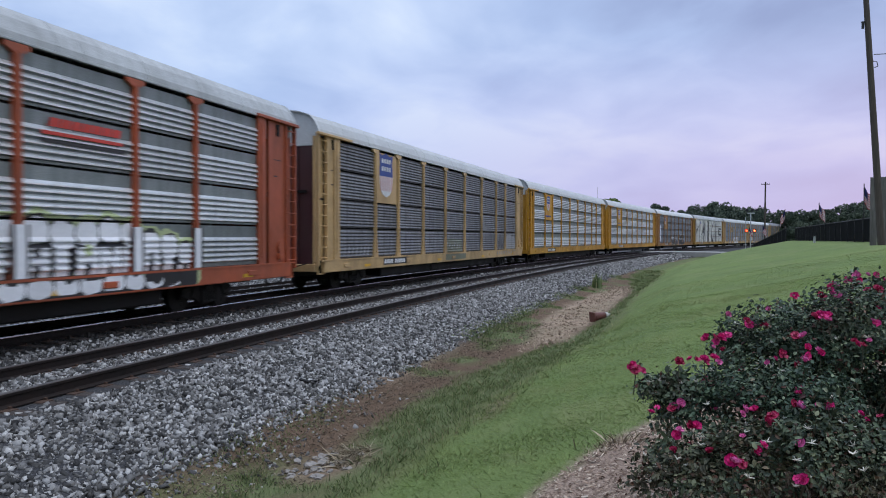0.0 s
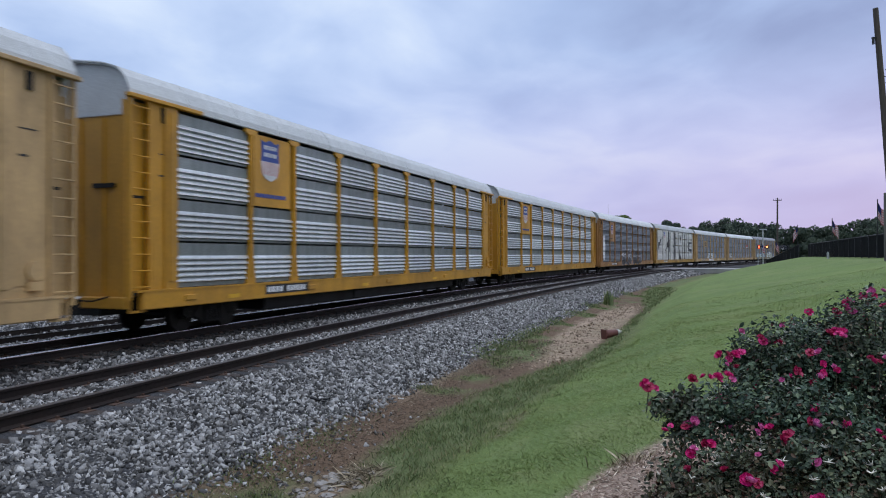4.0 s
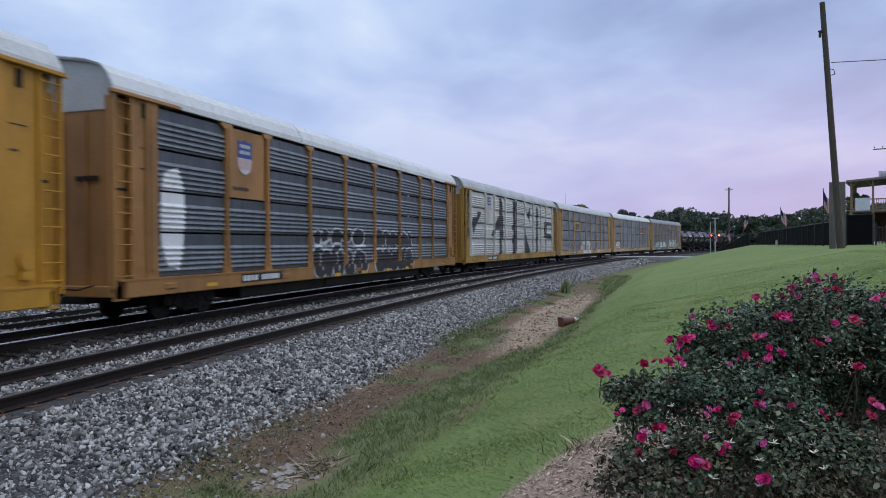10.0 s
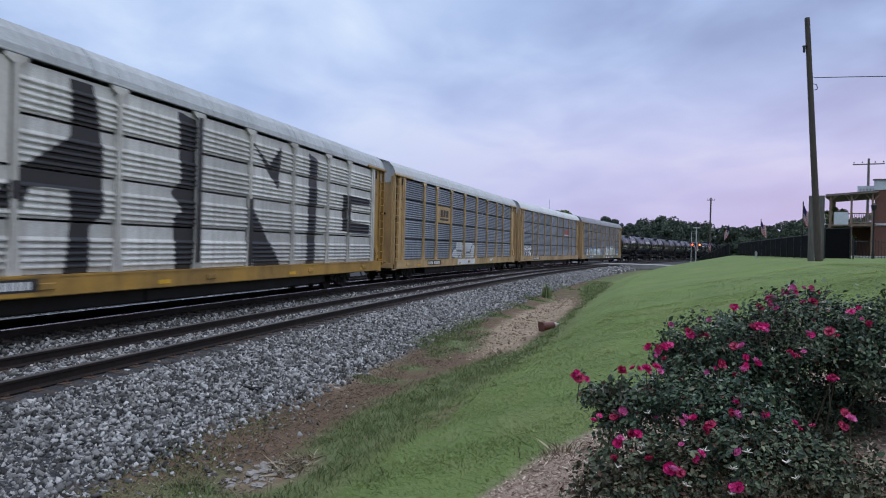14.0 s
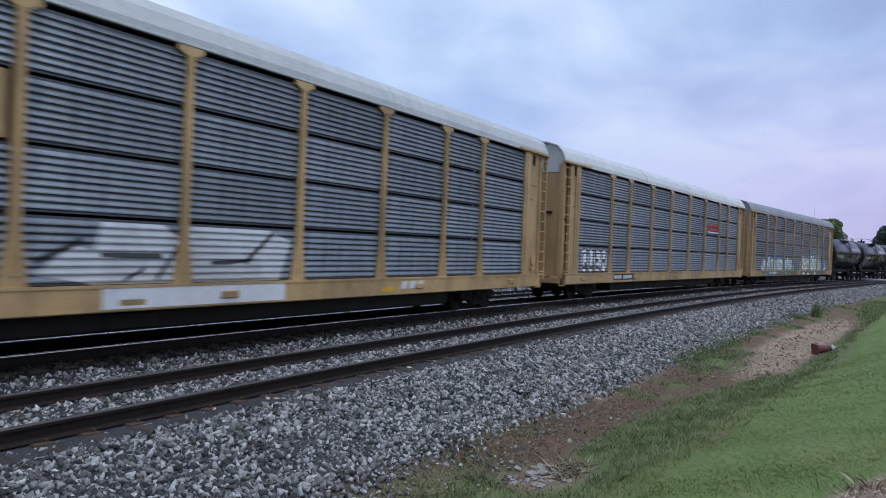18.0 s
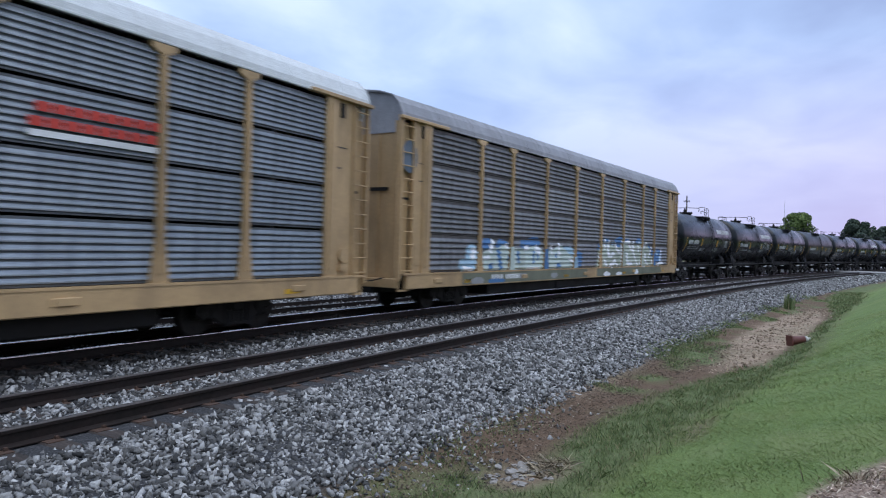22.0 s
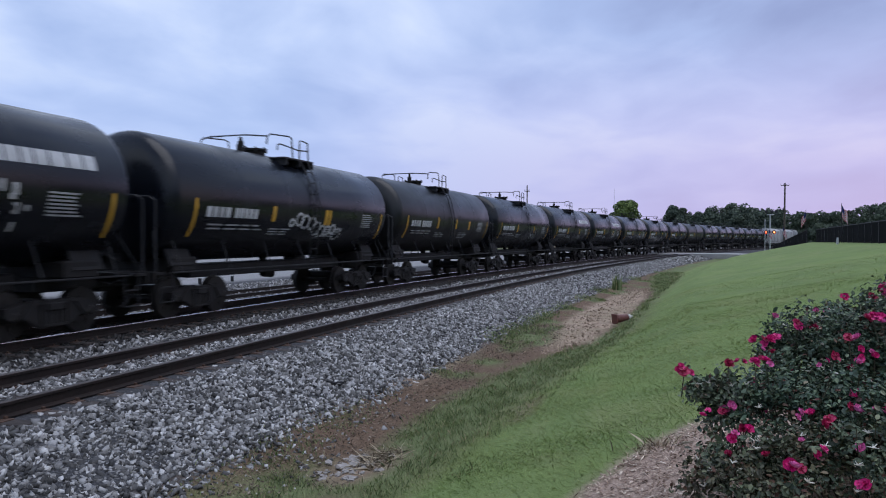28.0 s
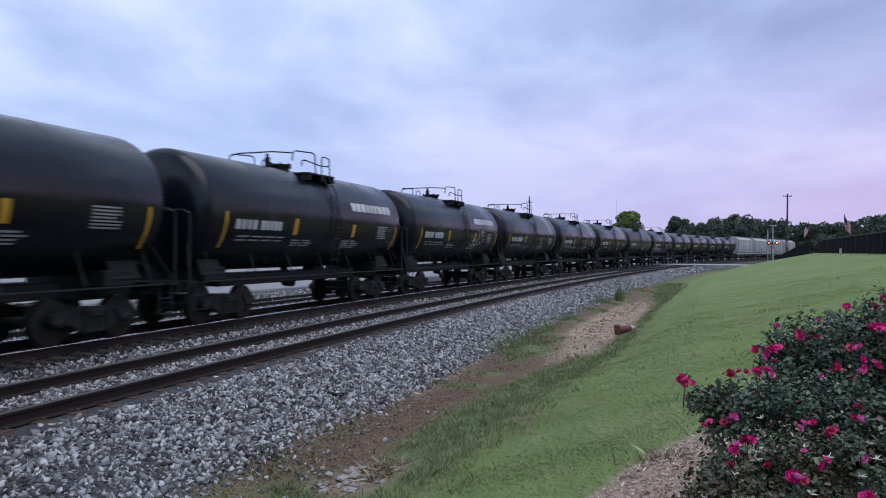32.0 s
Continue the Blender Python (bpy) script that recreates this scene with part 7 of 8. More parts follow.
def lobes_of(x, y, z, h, r, n, rng):
    a, k = rng.uniform(0, math.tau, n), rng.uniform(0, 1, n)
    rr = r * np.sqrt(rng.uniform(0, 1, n)) * (0.9 - 0.55 * k)
    c = np.stack([x + rr * np.cos(a), y + rr * np.sin(a), z + h * (0.36 + 0.56 * k)], 1)
    q = r * rng.uniform(0.28, 0.5, n) * (1.05 - 0.4 * k)
    return c, np.stack([q, q, q * 0.8], 1)


def make_tree(x, y, h, r, material, seed, label, per=260):
    rng = np.random.default_rng(seed)
    tree = new("tree")
    s, u = line_place([x], [y])
    z = float(height(s, u)[0])
    tree.matrix_basis = Matrix.Translation((x, y, z))
    tagged(tree, label, "tree", "trees beyond the crossing")
    bm = bmesh.new()
    rod(bm, (0, 0, -0.3), (0.1, 0.1, h * 0.55), r * 0.07, 10, r * 0.035)
    for k in range(6):
        a = rng.uniform(0, math.tau)
        rod(bm, (0, 0, h * rng.uniform(0.25, 0.5)), (r * 0.6 * math.cos(a), r * 0.6 * math.sin(a), h * rng.uniform(0.5, 0.75)), r * 0.03, 6, r * 0.01)
    part("trunk", bm, M["trunk"], tree)
    c, q = lobes_of(0, 0, 0, h, r, 30, rng)
    crown = new("crown", mesh_of("crown", clumps(c, q * 0.72, per, h * 0.017, rng), [(0, 1, 2, 3)], material))
    crown.parent = tree
    return tree


make_tree(58.2, 253.1, 16.5, 8.2, M["bright_leaf"], 2, "broad light green leafy tree behind the train", 420)
make_tree(68.5, 229.8, 13.5, 6.8, M["hazed_leaf"], 3, "dark green leafy tree behind the train", 380)
make_tree(80, 238, 11.0, 4.5, M["hazed_leaf"], 4, "small dark green leafy tree", 260)
make_tree(42, 66, 5.2, 1.6, M["bright_leaf"], 9, "small leafy tree beside the porch", 120)


def make_woods():
    """The wooded rise that closes the view."""
    rng = np.random.default_rng(17)
    vs = []
    for k in range(400):
        b = radians(rng.uniform(15, 66))
        d = rng.uniform(235, 340)
        x, y = d * math.sin(b), d * math.cos(b)
        h = (12.7 + 1.3 * math.sin(b * 23) + rng.uniform(-2.2, 2.2)) * (d / 285) * min(1.0, 0.72 + (b - 0.26) * 3.0)
        h *= 1.0 + 0.12 * min(1, max(0, (b - 0.45) / 0.2))
        c, q = lobes_of(x, y, -0.5, h, h * rng.uniform(0.34, 0.46), 7, rng)
        low = c.copy()
        low[:, 2] *= 0.4
        vs.append(clumps(np.concatenate([c, low]), np.concatenate([q, q]), 95, 0.33, rng))
    for k in range(60):
        b = radians(rng.uniform(66, 330))
        d = rng.uniform(260, 380)
        x, y = d * math.sin(b), d * math.cos(b)
        h = rng.uniform(10, 15)
        c, q = lobes_of(x, y, -0.5, h, h * 0.5, 6, rng)
        vs.append(clumps(c, q * 1.5, 24, 1.9, rng))
    # unseen trees added behind the viewer, to darken what the wagon sides reflect
    for k in range(64):
        b = radians(rng.uniform(72, 262))
        d = rng.uniform(42, 90)
        x, y = d * math.sin(b), d * math.cos(b)
        s, u = line_place([x], [y])
        if abs(u[0]) < 14 or (x > 30 and y > 20):
            continue
        h = rng.uniform(12, 18)
        c, q = lobes_of(x, y, 0.5, h, h * 0.42, 8, rng)
        low = c.copy()
        low[:, 2] *= 0.4
        vs.append(clumps(np.concatenate([c, low]), np.concatenate([q, q]) * 1.2, 60, 0.7, rng))
    me = mesh_of("woods", np.concatenate(vs), [(0, 1, 2, 3)], M["hazed_leaf"])
    tagged(new("woods", me), "distant dark green wooded ridge, and unseen trees added behind the viewer", "woods", kind="stuff")


make_woods()

# ---- poles and wires ----
M["pole_wood"] = surface("weathered_pole_wood", (0.065, 0.050, 0.040), 0.85, 0.0, 10, 0.35, 1.5, (0.055, 0.045, 0.04), 0.6, 0.4, 0.01, stretch=(3, 3, 0.25))
M["grey_wood"] = surface("grey_boards", (0.15, 0.14, 0.13), 0.85, 0.0, 8, 0.3, 1.2, (0.07, 0.065, 0.06), 0.5, stretch=(3, 3, 0.3))
M["black_metal"] = surface("black_painted_metal", (0.015, 0.015, 0.017), 0.5, 0.2)
M["pale_metal"] = surface("pale_galvanised_metal", (0.42, 0.43, 0.44), 0.5, 0.5)
M["wire"] = surface("black_wire", (0.02, 0.02, 0.02), 0.6)


def ground_at(x, y):
    s, u = line_place([x], [y])
    return float(height(s, u)[0])


def make_pole(x, y, top, r, label, lean=(0, 0), arm=None, material=None, name="utility_pole"):
    z = ground_at(x, y)
    pole = new(name)
    pole.matrix_basis = Matrix.Translation((x, y, z))
    tagged(pole, label, "utility pole")
    bm = bmesh.new()
    h = top - z
    rod(bm, (0, 0, -0.3), (lean[0], lean[1], h), r, 14, r * 0.72)
    part("shaft", bm, material or M["pole_wood"], pole)
    if arm:
        w, dz, dx, dy = arm
        bm = bmesh.new()
        m = Matrix.Translation((lean[0], lean[1], h - dz)) @ Matrix.Rotation(math.atan2(dy, dx), 4, "Z")
        bmesh.ops.create_cube(bm, size=1, matrix=m @ Matrix.Diagonal((w, 0.10, 0.12, 1)))
        part("crossarm", bm, material or M["pole_wood"], pole)
        for q in (-0.46, -0.2, 0.2, 0.46):
            bm = bmesh.new()
            c = m @ Vector((w * q, 0, 0.14))
            rod(bm, c, c + Vector((0, 0, 0.16)), 0.05, 8)
            part("insulator", bm, M["black_metal"], pole)
    return pole


big = make_pole(16.74, 27.32, 11.32, 0.135, "tall leaning weathered wooden utility pole on the lawn", (-0.54, 0.33))
bm = bmesh.new()
box(bm, -0.62, 0.30, 8.55, 0.16, 0.10, 0.05)
rod(bm, (-0.66, 0.28, 8.3), (-0.66, 0.28, 8.55), 0.05, 8)
part("lamp_bracket", bm, M["black_metal"], big)
bm = bmesh.new()
pipe(bm, [(-0.35, 0.18, 7.05), (-0.22, 0.10, 7.0), (-0.18, 0.08, 6.82), (-0.30, 0.12, 6.78)], 0.015, 6)
part("wire_clamp", bm, M["wire"], big)
board = new("pole_board")
board.matrix_basis = Matrix.Translation((16.98, 27.92, ground_at(16.98, 27.92)))
tagged(board, "narrow grey weathered boards standing behind the pole", "board")
for dx, w in ((-0.17, 0.24), (0.12, 0.26)):
    bm = bmesh.new()
    box(bm, dx, -dx * 0.5, 1.32, w, 0.06, 2.66, rot=pose(0, 0, 0, 0, 0, -28), bevel=0.008)
    part("plank", bm, M["grey_wood"], board)
bm = bmesh.new()
a, b = Vector((16.45, 27.5, 8.92)), Vector((52, 10, 8.9))
pts = [a.lerp(b, k / 14) - Vector((0, 0, 0.5 * 4 * (k / 14) * (1 - k / 14))) for k in range(15)]
pipe(bm, pts, 0.016, 5)
tagged(part("service_wire", bm, M["wire"]), "thin black service wire from the pole", "wire")
make_pole(65.5, 146.0, 13.3, 0.20, "distant bare wooden utility pole", (0.1, 0), (1.6, 0.5, 1, -0.5))
make_pole(50.8, 74.3, 12.4, 0.16, "grey pole with one crossarm behind the porch", (0, 0), (3.0, 0.6, 0.8, -0.55), M["grey_wood"])
make_pole(14.1, 149.4, 13.1, 0.16, "distant wooden pole with short arms behind the train", (0, 0), (1.2, 1.2, 1, 0.1))
mast = make_pole(42.1, 195.5, 15.6, 0.05, "thin distant antenna mast", (0, 0), None, M["pale_metal"], "antenna_mast")

# ---- fences ----
M["screen"] = surface("black_fence_screen", (0.008, 0.008, 0.009), 0.95, 0.0, 40, 0.3, shine=0.05)


def make_fence(label, a, b, top_a, top_b, n, solid=True, low=0.0):
    fence = new("screen_fence" if solid else "picket_fence")
    tagged(fence, label, "fence")
    a, b = Vector((*a, 0)), Vector((*b, 0))
    d = (b - a).normalized()
    rot = Matrix.Rotation(math.atan2(d.y, d.x), 4, "Z")
    step = (b - a).length / n
    for k in range(n + 1):
        p = a.lerp(b, k / n)
        top, z = top_a + (top_b - top_a) * k / n, ground_at(p.x, p.y)
        bm = bmesh.new()
        box(bm, p.x, p.y, (top + 0.06 + z - 0.1) / 2, 0.07, 0.07, top + 0.06 - z + 0.1, rot=rot)
        part("post", bm, M["black_metal"], fence)
        if k == n:
            break
        q = a.lerp(b, (k + 1) / n)
        t2, z2 = top_a + (top_b - top_a) * (k + 1) / n, ground_at(q.x, q.y)
        if solid:
            bm = bmesh.new()
            side = Vector((-d.y, d.x, 0)) * 0.012
            f = [bm.verts.new(v) for v in ((p.x, p.y, z + 0.03), (q.x, q.y, z2 + 0.03), (q.x, q.y, t2 - 0.03), (p.x, p.y, top - 0.03))]
            g = [bm.verts.new(v.co + side) for v in f]
            bm.faces.new(f)
            bm.faces.new(g[::-1])
            for i in range(4):
                bm.faces.new((f[i], g[i], g[(i + 1) % 4], f[(i + 1) % 4]))
            part("screen", bm, M["screen"], fence)
            bm = bmesh.new()
            rod(bm, (p.x, p.y, top), (q.x, q.y, t2), 0.025, 6)
            part("top_rail", bm, M["black_metal"], fence)
        else:
            m = max(2, int(step / 0.13))
            for j in range(1, m):
                w = p.lerp(q, j / m)
                zz = z + (z2 - z) * j / m
                bm = bmesh.new()
                rod(bm, (w.x, w.y, zz + 0.05), (w.x, w.y, top - 0.04), 0.011, 5)
                part("picket", bm, M["black_metal"], fence)
            for zz in (z + 0.12, top - 0.18):
                bm = bmesh.new()
                rod(bm, (p.x, p.y, zz), (q.x, q.y, zz + z2 - z), 0.016, 5)
                part("rail", bm, M["black_metal"], fence)
    return fence


make_fence("long black screened fence along the lawn crest", (21.6, 36.1), (35.3, 71.8), 2.93, 2.90, 16)
make_fence("black screened fence sloping down to the crossing", (35.9, 75.0), (44.6, 102.8), 2.93, 1.0, 10)
make_fence("tall black gate panel beside the pole", (21.64, 34.88), (22.6, 34.28), 3.22, 3.24, 1)
make_fence("black open picket fence before the terrace", (22.7, 34.2), (30.5, 29.5), 2.75, 2.8, 4, False)

# ---- flags ----
M["flag_red"] = surface("flag_red", (0.42, 0.03, 0.04), 0.8, 0.0, 50, 0.2)
M["flag_white"] = surface("flag_white", (0.66, 0.66, 0.68), 0.8, 0.0, 50, 0.1)
M["flag_blue"] = surface("flag_blue", (0.025, 0.035, 0.14), 0.8, 0.0, 50, 0.2)


def make_flag(x, y, top, size, turn, seed):
    """A striped flag hanging in folds from a short staff."""
    rng = random.Random(seed)
    z = ground_at(x, y)
    flag = new("flag")
    flag.matrix_basis = pose(x, y, z, 0, 0, turn)
    tagged(flag, "striped red and white flag with blue corner on a staff", "flag", "flags along the fence")
    h = top - z
    bm = bmesh.new()
    rod(bm, (0, 0, 0), (0, 0, h), 0.025, 8)
    rod(bm, (0, 0, h), (0, 0, h + 0.08), 0.035, 8, 0.01)
    part("staff", bm, M["black_metal"], flag)
    ph = rng.uniform(0, 6)

    def at(i, j):  # i across 0..1, j down 0..1: the fly end droops
        a = i * size * 0.30
        return Vector((a, 0.12 * math.sin(9 * i + ph) * i, h - 0.12 - j * size * 0.62 - i * size * (0.42 + 0.08 * math.sin(ph)) + 0.05 * math.sin(11 * i)))
    for k in range(13):
        bm = bmesh.new()
        i0 = 0.42 if k < 7 else 0.0
        cols = [i0 + (1 - i0) * q / 8 for q in range(9)]
        rows = [[bm.verts.new(at(i, j)) for i in cols] for j in (k / 13, (k + 1) / 13)]
        for q in range(8):
            bm.faces.new((rows[0][q], rows[0][q + 1], rows[1][q + 1], rows[1][q]))
        bmesh.ops.solidify(bm, geom=bm.faces[:], thickness=0.006)
        part("stripe", bm, M["flag_red"] if k % 2 == 0 else M["flag_white"], flag)
    bm = bmesh.new()
    cols = [0.42 * q / 5 for q in range(6)]
    rows = [[bm.verts.new(at(i, j)) for i in cols] for j in (0, 7 / 13)]
    for q in range(5):
        bm.faces.new((rows[0][q], rows[0][q + 1], rows[1][q + 1], rows[1][q]))
    bmesh.ops.solidify(bm, geom=bm.faces[:], thickness=0.006)
    part("canton", bm, M["flag_blue"], flag)


make_flag(22.3, 38.0, 4.72, 1.35, -32, 1)
make_flag(27.9, 53.2, 4.48, 1.35, -28, 2)
make_flag(36.2, 75.9, 4.92, 1.5, 150, 3)
make_flag(43.5, 97.5, 3.7, 1.5, -25, 4)
make_flag(45.5, 106.5, 3.5, 1.5, -20, 5)
make_flag(20.9, 29.2, 4.35, 1.5, -40, 6)

# ---- level crossing ----
M["road"] = surface("pale_worn_asphalt", (0.30, 0.29, 0.28), 0.9, 0.0, 25, 0.2, 0.8, (0.20, 0.19, 0.18), 0.5)
M["red_lamp"] = glowing("red_signal_lamp", (1.0, 0.06, 0.02), 6.0)
M["amber_lamp"] = glowing("amber_signal_lamp", (1.0, 0.16, 0.05), 5.0)
M["warm_lamp"] = glowing("warm_porch_lamp", (1.0, 0.75, 0.35), 9.0)


def make_road():
    st, prof = [], [(-3.8, 0.0), (3.8, 0.0), (3.8, -0.6), (-3.8, -0.6)]
    for u in [-60, -30, -14, -9, -6] + [v for v in (-3.4, -0.9, 0.9, 2, 5, 8, 12, 20, 40)]:
        x, y, a = on_line(104.5, u)
        z = float(np.interp(u, [-60, -14, -8, 5, 12, 40], [-0.3, -0.2, 0.01, 0.01, -0.1, -0.1]))
        st.append(((x, y, z), (math.sin(a), math.cos(a), 0), (0, 0, 1)))
    v, f = sweep(prof, st)
    tagged(raw("road", v, f, M["road"]), "pale worn asphalt road over the level crossing", "road", kind="structure")


make_road()


def make_signal():
    x, y = 50.5, 117.7
    sig = new("crossing_signal")
    z = ground_at(x, y)
    sig.matrix_basis = pose(x, y, z, 0, 0, -23)
    tagged(sig, "level crossing signal mast with two lit red lamps", "crossing signal")
    bm = bmesh.new()
    rod(bm, (0, 0, -0.2), (0, 0, 6.4), 0.09, 12)
    part("mast", bm, M["pale_metal"], sig)
    bm = bmesh.new()
    rod(bm, (-0.75, 0.1, 0), (-0.75, 0.1, 5.6), 0.06, 8)
    part("side_mast", bm, M["pale_metal"], sig)
    bm = bmesh.new()
    box(bm, 0.05, 0, 6.3, 1.1, 0.5, 0.16, bevel=0.02)
    part("top_platform", bm, M["pale_metal"], sig)
    for dx in (-0.55, 0.25, 0.9):
        bm = bmesh.new()
        rod(bm, (dx, 0, 6.4), (dx, 0, 6.75), 0.05, 8)
        rod(bm, (dx, -0.1, 6.8), (dx, 0.1, 6.8), 0.24, 14)
        part("top_lamp_head", bm, M["black_metal"], sig)
    for dx, mat in ((-0.60, "red_lamp"), (0.60, "amber_lamp")):
        bm = bmesh.new()
        rod(bm, (dx, 0.0, 3.45), (dx, -0.08, 3.45), 0.30, 20)
        rod(bm, (dx * 0.4, 0.02, 3.45), (dx, 0.02, 3.45), 0.05, 8)
        head = part("lamp_hood", bm, M["black_metal"], sig)
        bm = bmesh.new()
        rod(bm, (dx, -0.09, 3.45), (dx, -0.13, 3.45), 0.15, 18)
        part("lamp_lens", bm, M[mat], head, "lit red lamp lens")


make_signal()

# ---- traffic cone lying on its side ----
M["cone"] = surface("faded_orange_plastic", (0.125, 0.040, 0.032), 0.6, 0.0, 12, 0.3, 6, (0.10, 0.05, 0.04), 0.5)
M["cone_white"] = surface("dirty_white_band", (0.55, 0.54, 0.50), 0.6, 0.0, 12, 0.25, 6, (0.2, 0.18, 0.15), 0.5)


def make_cone():
    x, y = 4.60, 21.60
    cone = new("traffic_cone")
    cone.matrix_basis = pose(x, y, ground_at(x, y) + 0.145, 0, 84, 20) @ Matrix.Scale(0.85, 4)
    tagged(cone, "faded orange traffic cone lying on its side in the dirt", "traffic cone")

    def turned(name, prof, mat, label=""):
        verts, faces, n = [], [], 20
        for z, r in prof:
            verts += [(r * math.cos(math.tau * k / n), r * math.sin(math.tau * k / n), z) for k in range(n)]
        for i in range(len(prof) - 1):
            faces += [(i * n + k, i * n + (k + 1) % n, (i + 1) * n + (k + 1) % n, (i + 1) * n + k) for k in range(n)]
        ob = raw(name, verts, faces, mat, cone, True)
        if label:
            ob["label"] = label
    turned("body", [(-0.10, 0.0), (-0.10, 0.155), (0.0, 0.15), (0.40, 0.105), (0.40, 0.0)], M["cone"])
    turned("collar", [(0.401, 0.0), (0.401, 0.108), (0.50, 0.09), (0.50, 0.0)], M["cone_white"], "white reflective band")
    turned("tip", [(0.501, 0.0), (0.501, 0.06), (0.62, 0.035), (0.64, 0.0)], M["cone_white"])
    bm = bmesh.new()
    box(bm, 0, 0, -0.12, 0.36, 0.36, 0.04, bevel=0.012)
    part("foot", bm, M["cone"], cone)


make_cone()

# ---- dark scrap on the ballast ----
bm = bmesh.new()
box(bm, 0, 0, 0, 0.34, 0.06, 0.02, bevel=0.006)
box(bm, 0.10, 0.04, 0.012, 0.12, 0.05, 0.02, rot=pose(0, 0, 0, 0, 0, 30))
scrap = part("metal_scrap", bm, M["soot"])
scrap.matrix_basis = pose(-2.17, 11.45, ground_at(-2.17, 11.45) + 0.06, 6, 4, -35)
tagged(scrap, "dark strip of metal scrap lying on the ballast", "scrap")

# ---- small marker post by the fence ----
bm = bmesh.new()
rod(bm, (0, 0, 0), (0, 0, 0.34), 0.07, 10)
rod(bm, (0, 0, 0.34), (0, 0, 0.42), 0.05, 10)
hyd = part("marker_post", bm, M["pale_metal"])
hyd.location = (22.6, 43.6, ground_at(22.6, 43.6))
tagged(hyd, "short pale marker post in the lawn", "post")

# ---- brick building with a two-storey timber porch ----
M["brick"] = surface("red_brown_brick", (0.17, 0.075, 0.058), 0.85, 0.0, 9, 0.3, 0.6, (0.10, 0.05, 0.042), 0.5)
M["porch_wood"] = surface("brown_porch_timber", (0.20, 0.135, 0.10), 0.75, 0.0, 10, 0.25, 1.0, (0.11, 0.075, 0.055), 0.5)
M["porch_roof"] = surface("grey_brown_roofing", (0.16, 0.13, 0.12), 0.85, 0.0, 8, 0.25)
M["pale_sign"] = surface("pale_sign_board", (0.50, 0.53, 0.56), 0.6, 0.0, 5, 0.1)
M["window"] = surface("dark_window_glass", (0.03, 0.035, 0.045), 0.12, 0.0, 3, 0.2)
M["terrace"] = surface("pale_terrace_paving", (0.50, 0.49, 0.48), 0.8, 0.0, 6, 0.15)


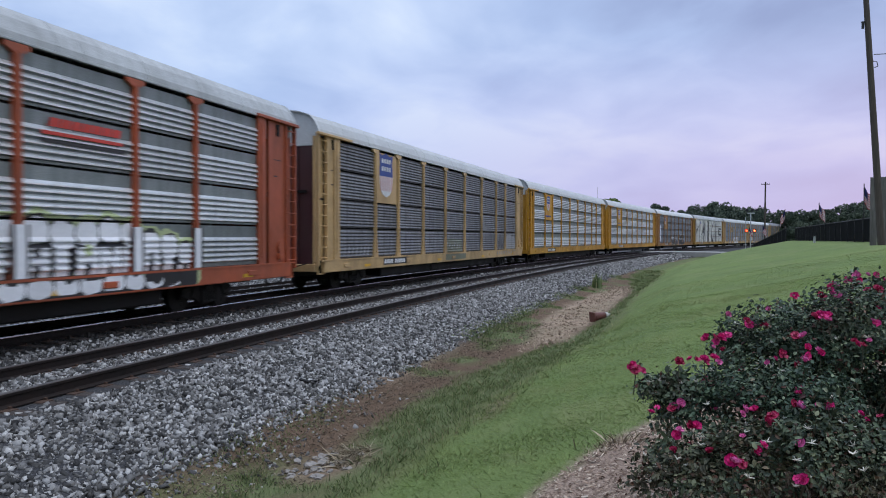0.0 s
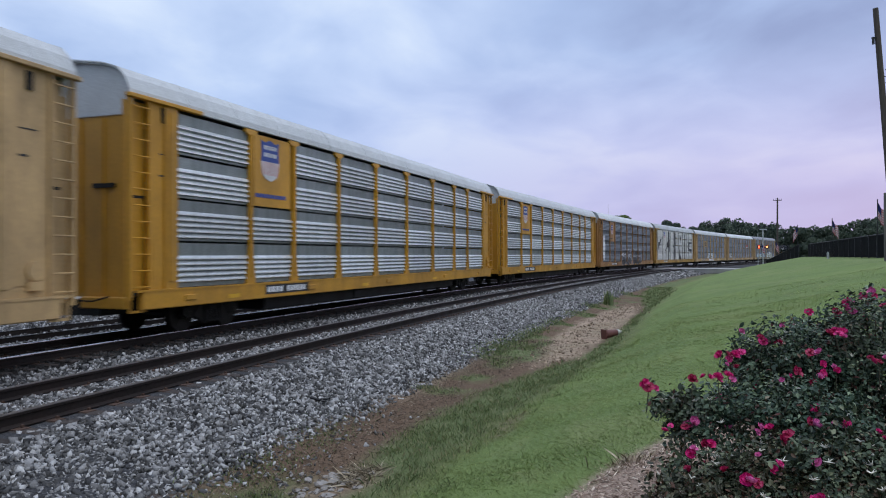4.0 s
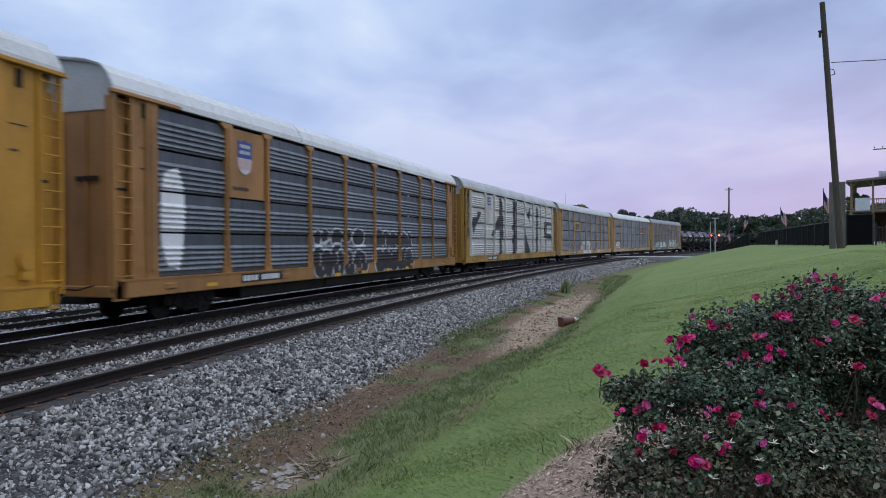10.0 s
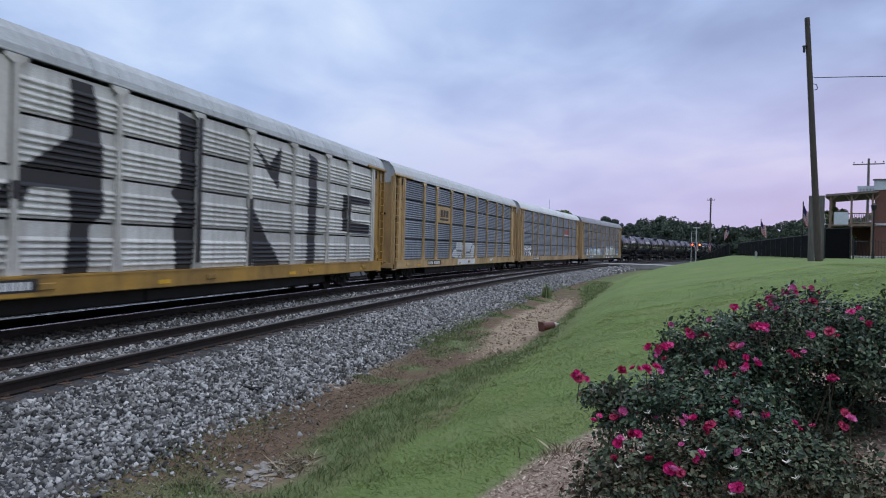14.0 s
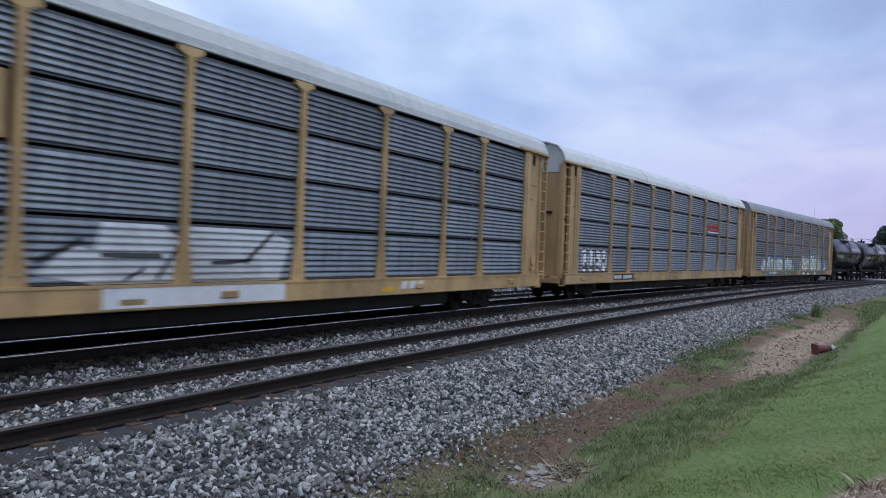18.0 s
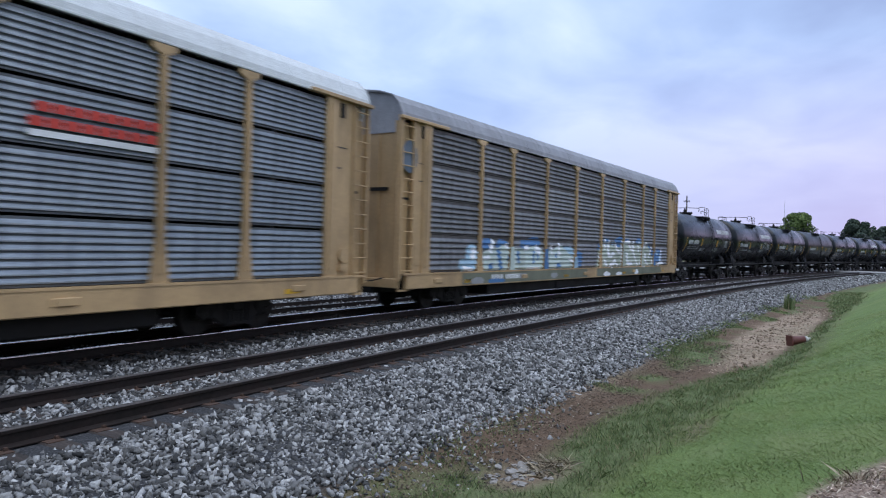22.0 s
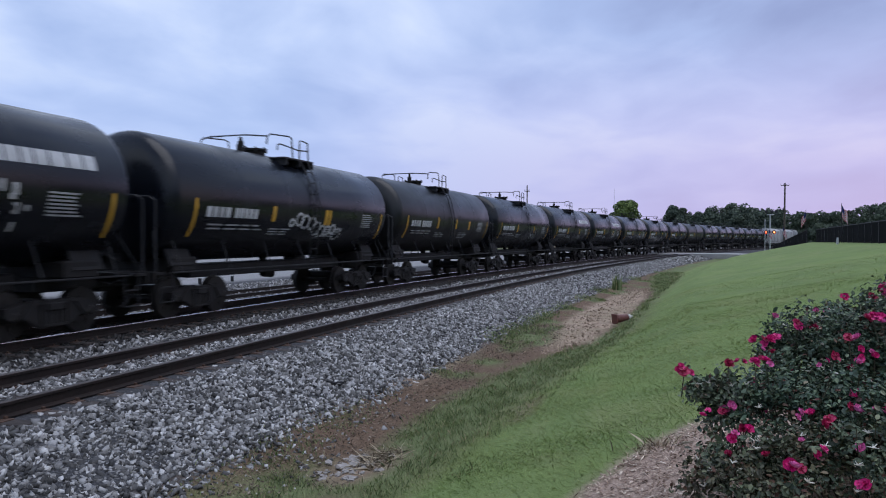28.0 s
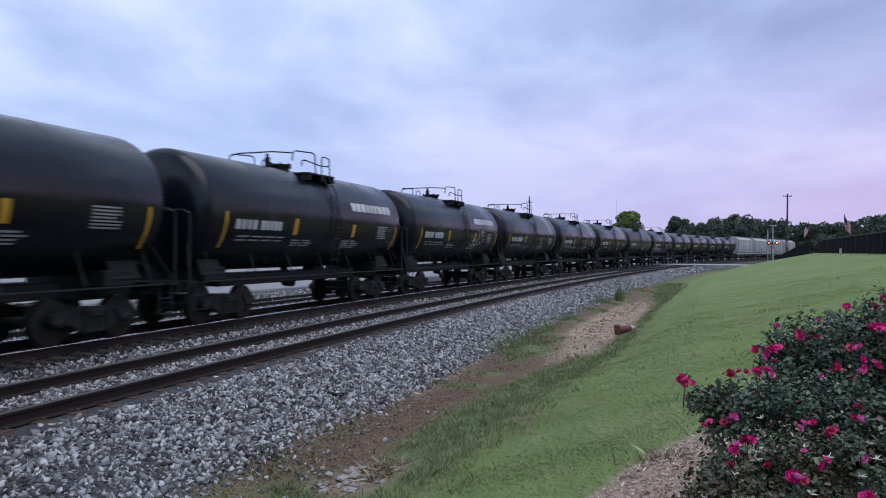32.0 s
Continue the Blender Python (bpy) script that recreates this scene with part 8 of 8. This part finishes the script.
def make_building():
    x, y = 43.4, 62.5
    g = ground_at(x, y)
    house = new("brick_building")
    house.matrix_basis = pose(x, y, g, 0, 0, -35)
    tagged(house, "two-storey red-brown brick building with a timber balcony porch", "building")
    H = 8.7 - g

    def add(name, items, mat, label="", parent=None):
        bm = bmesh.new()
        for it in items:
            box(bm, *it)
        return part(name, bm, mat, parent or house, label)
    wall = add("wall", [(8, 6, H / 2 - 0.3, 16, 12, H - 0.6)], M["brick"])
    add("parapet", [(8, -0.03, H - 0.35, 16.2, 0.2, 0.9)], M["pale_sign"])
    add("cornice", [(8, -0.08, H + 0.12, 16.4, 0.4, 0.12)], M["porch_roof"])
    add("chimney", [(2.2, 3.0, H + 0.6, 1.1, 1.1, 1.6)], M["brick"])
    add("belt_course", [(8, -0.05, 3.0, 16.2, 0.16, 0.18)], M["pale_sign"])
    for k in range(5):
        for z, h in ((1.4, 1.9), (4.6, 1.8)):
            w = add("window", [(1.9 + 3.1 * k, -0.02, z, 1.1, 0.08, h)], M["window"])
            add("window_sill", [(1.9 + 3.1 * k, -0.07, z - h / 2 - 0.06, 1.3, 0.16, 0.1)], M["pale_sign"], parent=w)
            add("window_frame", [(1.9 + 3.1 * k, -0.07, z, 0.06, 0.05, h)], M["porch_wood"], parent=w)
    # porch at the corner
    add("deck", [(-1.75, 3.0, 2.9, 3.8, 8.0, 0.22)], M["porch_wood"])
    bm = bmesh.new()
    box(bm, -1.8, 3.0, 5.75, 4.2, 8.8, 0.18, rot=pose(0, 0, 0, 0, -4, 0))
    part("porch_roof", bm, M["porch_roof"], house)
    for yy in (-0.9, 1.7, 4.3, 6.9):
        add("porch_post", [(-3.5, yy, 4.3, 0.17, 0.17, 2.7)], M["porch_wood"])
        add("porch_post", [(-3.5, yy, 1.4, 0.2, 0.2, 2.9)], M["porch_wood"])
    for xx in (-1.8, -0.15):
        add("porch_post", [(xx, -0.95, 4.3, 0.17, 0.17, 2.7)], M["porch_wood"])
        add("porch_post", [(xx, -0.95, 1.4, 0.2, 0.2, 2.9)], M["porch_wood"])
    for a, b, xx, yy in ((3.5, 0.08, -1.75, -0.98), (0.08, 8.0, -3.53, 3.0)):
        for z in (3.12, 3.95):
            add("balcony_rail", [(xx, yy, z, a, b, 0.09)], M["porch_wood"])
    for k in range(20):
        add("baluster", [(-3.4 + 0.17 * k, -0.98, 3.53, 0.05, 0.05, 0.8)], M["porch_wood"])
    for k in range(28):
        add("baluster", [(-3.53, -0.8 + 0.28 * k, 3.53, 0.05, 0.05, 0.8)], M["porch_wood"])
    for s in (-1, 1):
        for xx in (-3.5, -1.8, -0.15):
            bm = bmesh.new()
            box(bm, xx + 0.28 * s, -0.95, 5.35, 0.07, 0.07, 0.75, rot=pose(0, 0, 0, 0, 45 * s, 0))
            part("brace", bm, M["porch_wood"], house)
    add("banner", [(-2.6, -1.06, 3.5, 1.15, 0.03, 1.15)], M["pale_sign"], "pale banner on the balcony rail")
    add("lower_wall", [(-1.7, 4.6, 1.4, 3.4, 0.2, 2.8)], M["brick"])
    add("lower_door", [(-2.0, 4.46, 1.05, 1.0, 0.06, 2.1)], M["window"])
    sign = add("roof_sign", [(-0.1, 0.6, H - 0.75, 2.6, 0.12, 0.75)], M["pale_sign"], "pale roof sign with bars for lettering")
    for k in range(9):
        add("sign_bar", [(-1.15 + 0.26 * k, 0.52, H - 0.75, 0.16, 0.03, 0.26)], M["spray_grey"], parent=sign)
    return house


make_building()
bm = bmesh.new()
box(bm, 0, 0, 0, 16, 9, 0.12)
ter = part("terrace", bm, M["terrace"])
ter.matrix_basis = pose(40.5, 52, ground_at(40.5, 52) + 0.03, 0, 0, -35)
tagged(ter, "pale paved terrace before the building", "pavement", kind="structure")


def make_lantern(x, y, top, lit):
    z = ground_at(x, y)
    lamp = new("street_lamp")
    lamp.matrix_basis = Matrix.Translation((x, y, z))
    tagged(lamp, "black post lamp with a small lantern" if not lit else "low porch lamp glowing warm yellow", "street lamp")
    h = top - z
    bm = bmesh.new()
    rod(bm, (0, 0, 0), (0, 0, h - 0.3), 0.05, 10)
    rod(bm, (0, 0, 0), (0, 0, 0.3), 0.09, 10)
    part("post", bm, M["black_metal"], lamp)
    bm = bmesh.new()
    rod(bm, (0, 0, h - 0.3), (0, 0, h), 0.12, 8, 0.16)
    part("lantern", bm, M["warm_lamp"] if lit else M["black_metal"], lamp)
    bm = bmesh.new()
    rod(bm, (0, 0, h), (0, 0, h + 0.12), 0.18, 8, 0.03)
    part("cap", bm, M["black_metal"], lamp)


make_lantern(27.4, 39.5, 4.8, False)
make_lantern(29.25, 46.63, 3.25, True)

# ---- far side of the line: a siding, a pale yard and what is parked there ----
def make_siding():
    track = new("siding_track")
    tagged(track, "rusty siding track beyond the train", "railway track", kind="structure")
    foot = [(-0.07, -0.17), (0.07, -0.17), (0.036, -0.03), (0.036, 0.0), (-0.036, 0.0), (-0.036, -0.03)]
    for u in (-9.9, -8.4):
        st = []
        for s in np.arange(-60, 130, 3.0):
            x, y, a = on_line(s, u)
            st.append(((x, y, -0.27), (math.cos(a), -math.sin(a), 0), (0, 0, 1)))
        v, f = sweep(foot, st)
        raw("rail", v, f, M["rail"], track)


make_siding()
M["barrier"] = surface("white_barrier_rail", (0.62, 0.62, 0.63), 0.6, 0.0, 6, 0.1, 1.0, (0.35, 0.34, 0.32), 0.4)


def make_barrier(s0, s1, u, label):
    bar = new("guard_rail")
    tagged(bar, label, "guard rail")
    n = int((s1 - s0) / 2.5)
    for k in range(n + 1):
        s = s0 + (s1 - s0) * k / n
        x, y, a = on_line(s, u)
        z = float(height(s, u))
        bm = bmesh.new()
        box(bm, x, y, z + 0.25, 0.12, 0.12, 0.55, rot=pose(0, 0, 0, 0, 0, -math.degrees(a)))
        part("post", bm, M["black_metal"], bar)
    for dz, h in ((0.32, 0.20),):
        st = []
        for s in np.linspace(s0, s1, 2 * n):
            x, y, a = on_line(s, u + 0.1)
            st.append(((x, y, float(height(s, u)) + dz), (math.cos(a), -math.sin(a), 0), (0, 0, 1)))
        v, f = sweep([(-0.03, 0), (0.03, 0), (0.03, h), (-0.03, h)], st)
        raw("rail", v, f, M["barrier"], bar)


make_barrier(-10, 34, -16.5, "white guard rail along the yard beyond the siding")

# ---- movement: the train rolls by at a steady pace ----
SPEED = 9.541


def motions():
    for car, at, half, wheels in CARS:
        rows = []
        for t in range(33):
            s = at - SPEED * t
            x0, y0, _ = on_line(s - half, -SPACING)
            x1, y1, _ = on_line(s + half, -SPACING)
            rows.append((t, pose((x0 + x1) / 2, (y0 + y1) / 2, 0, 0, 0, -math.degrees(math.atan2(x1 - x0, y1 - y0)))))
        walk(car, rows)
        for w in wheels:
            x, y, z = w.matrix_basis.translation
            walk(w, [(k / 15, pose(x, y, z, math.degrees(SPEED * k / 15 / z))) for k in range(481)])


motions()
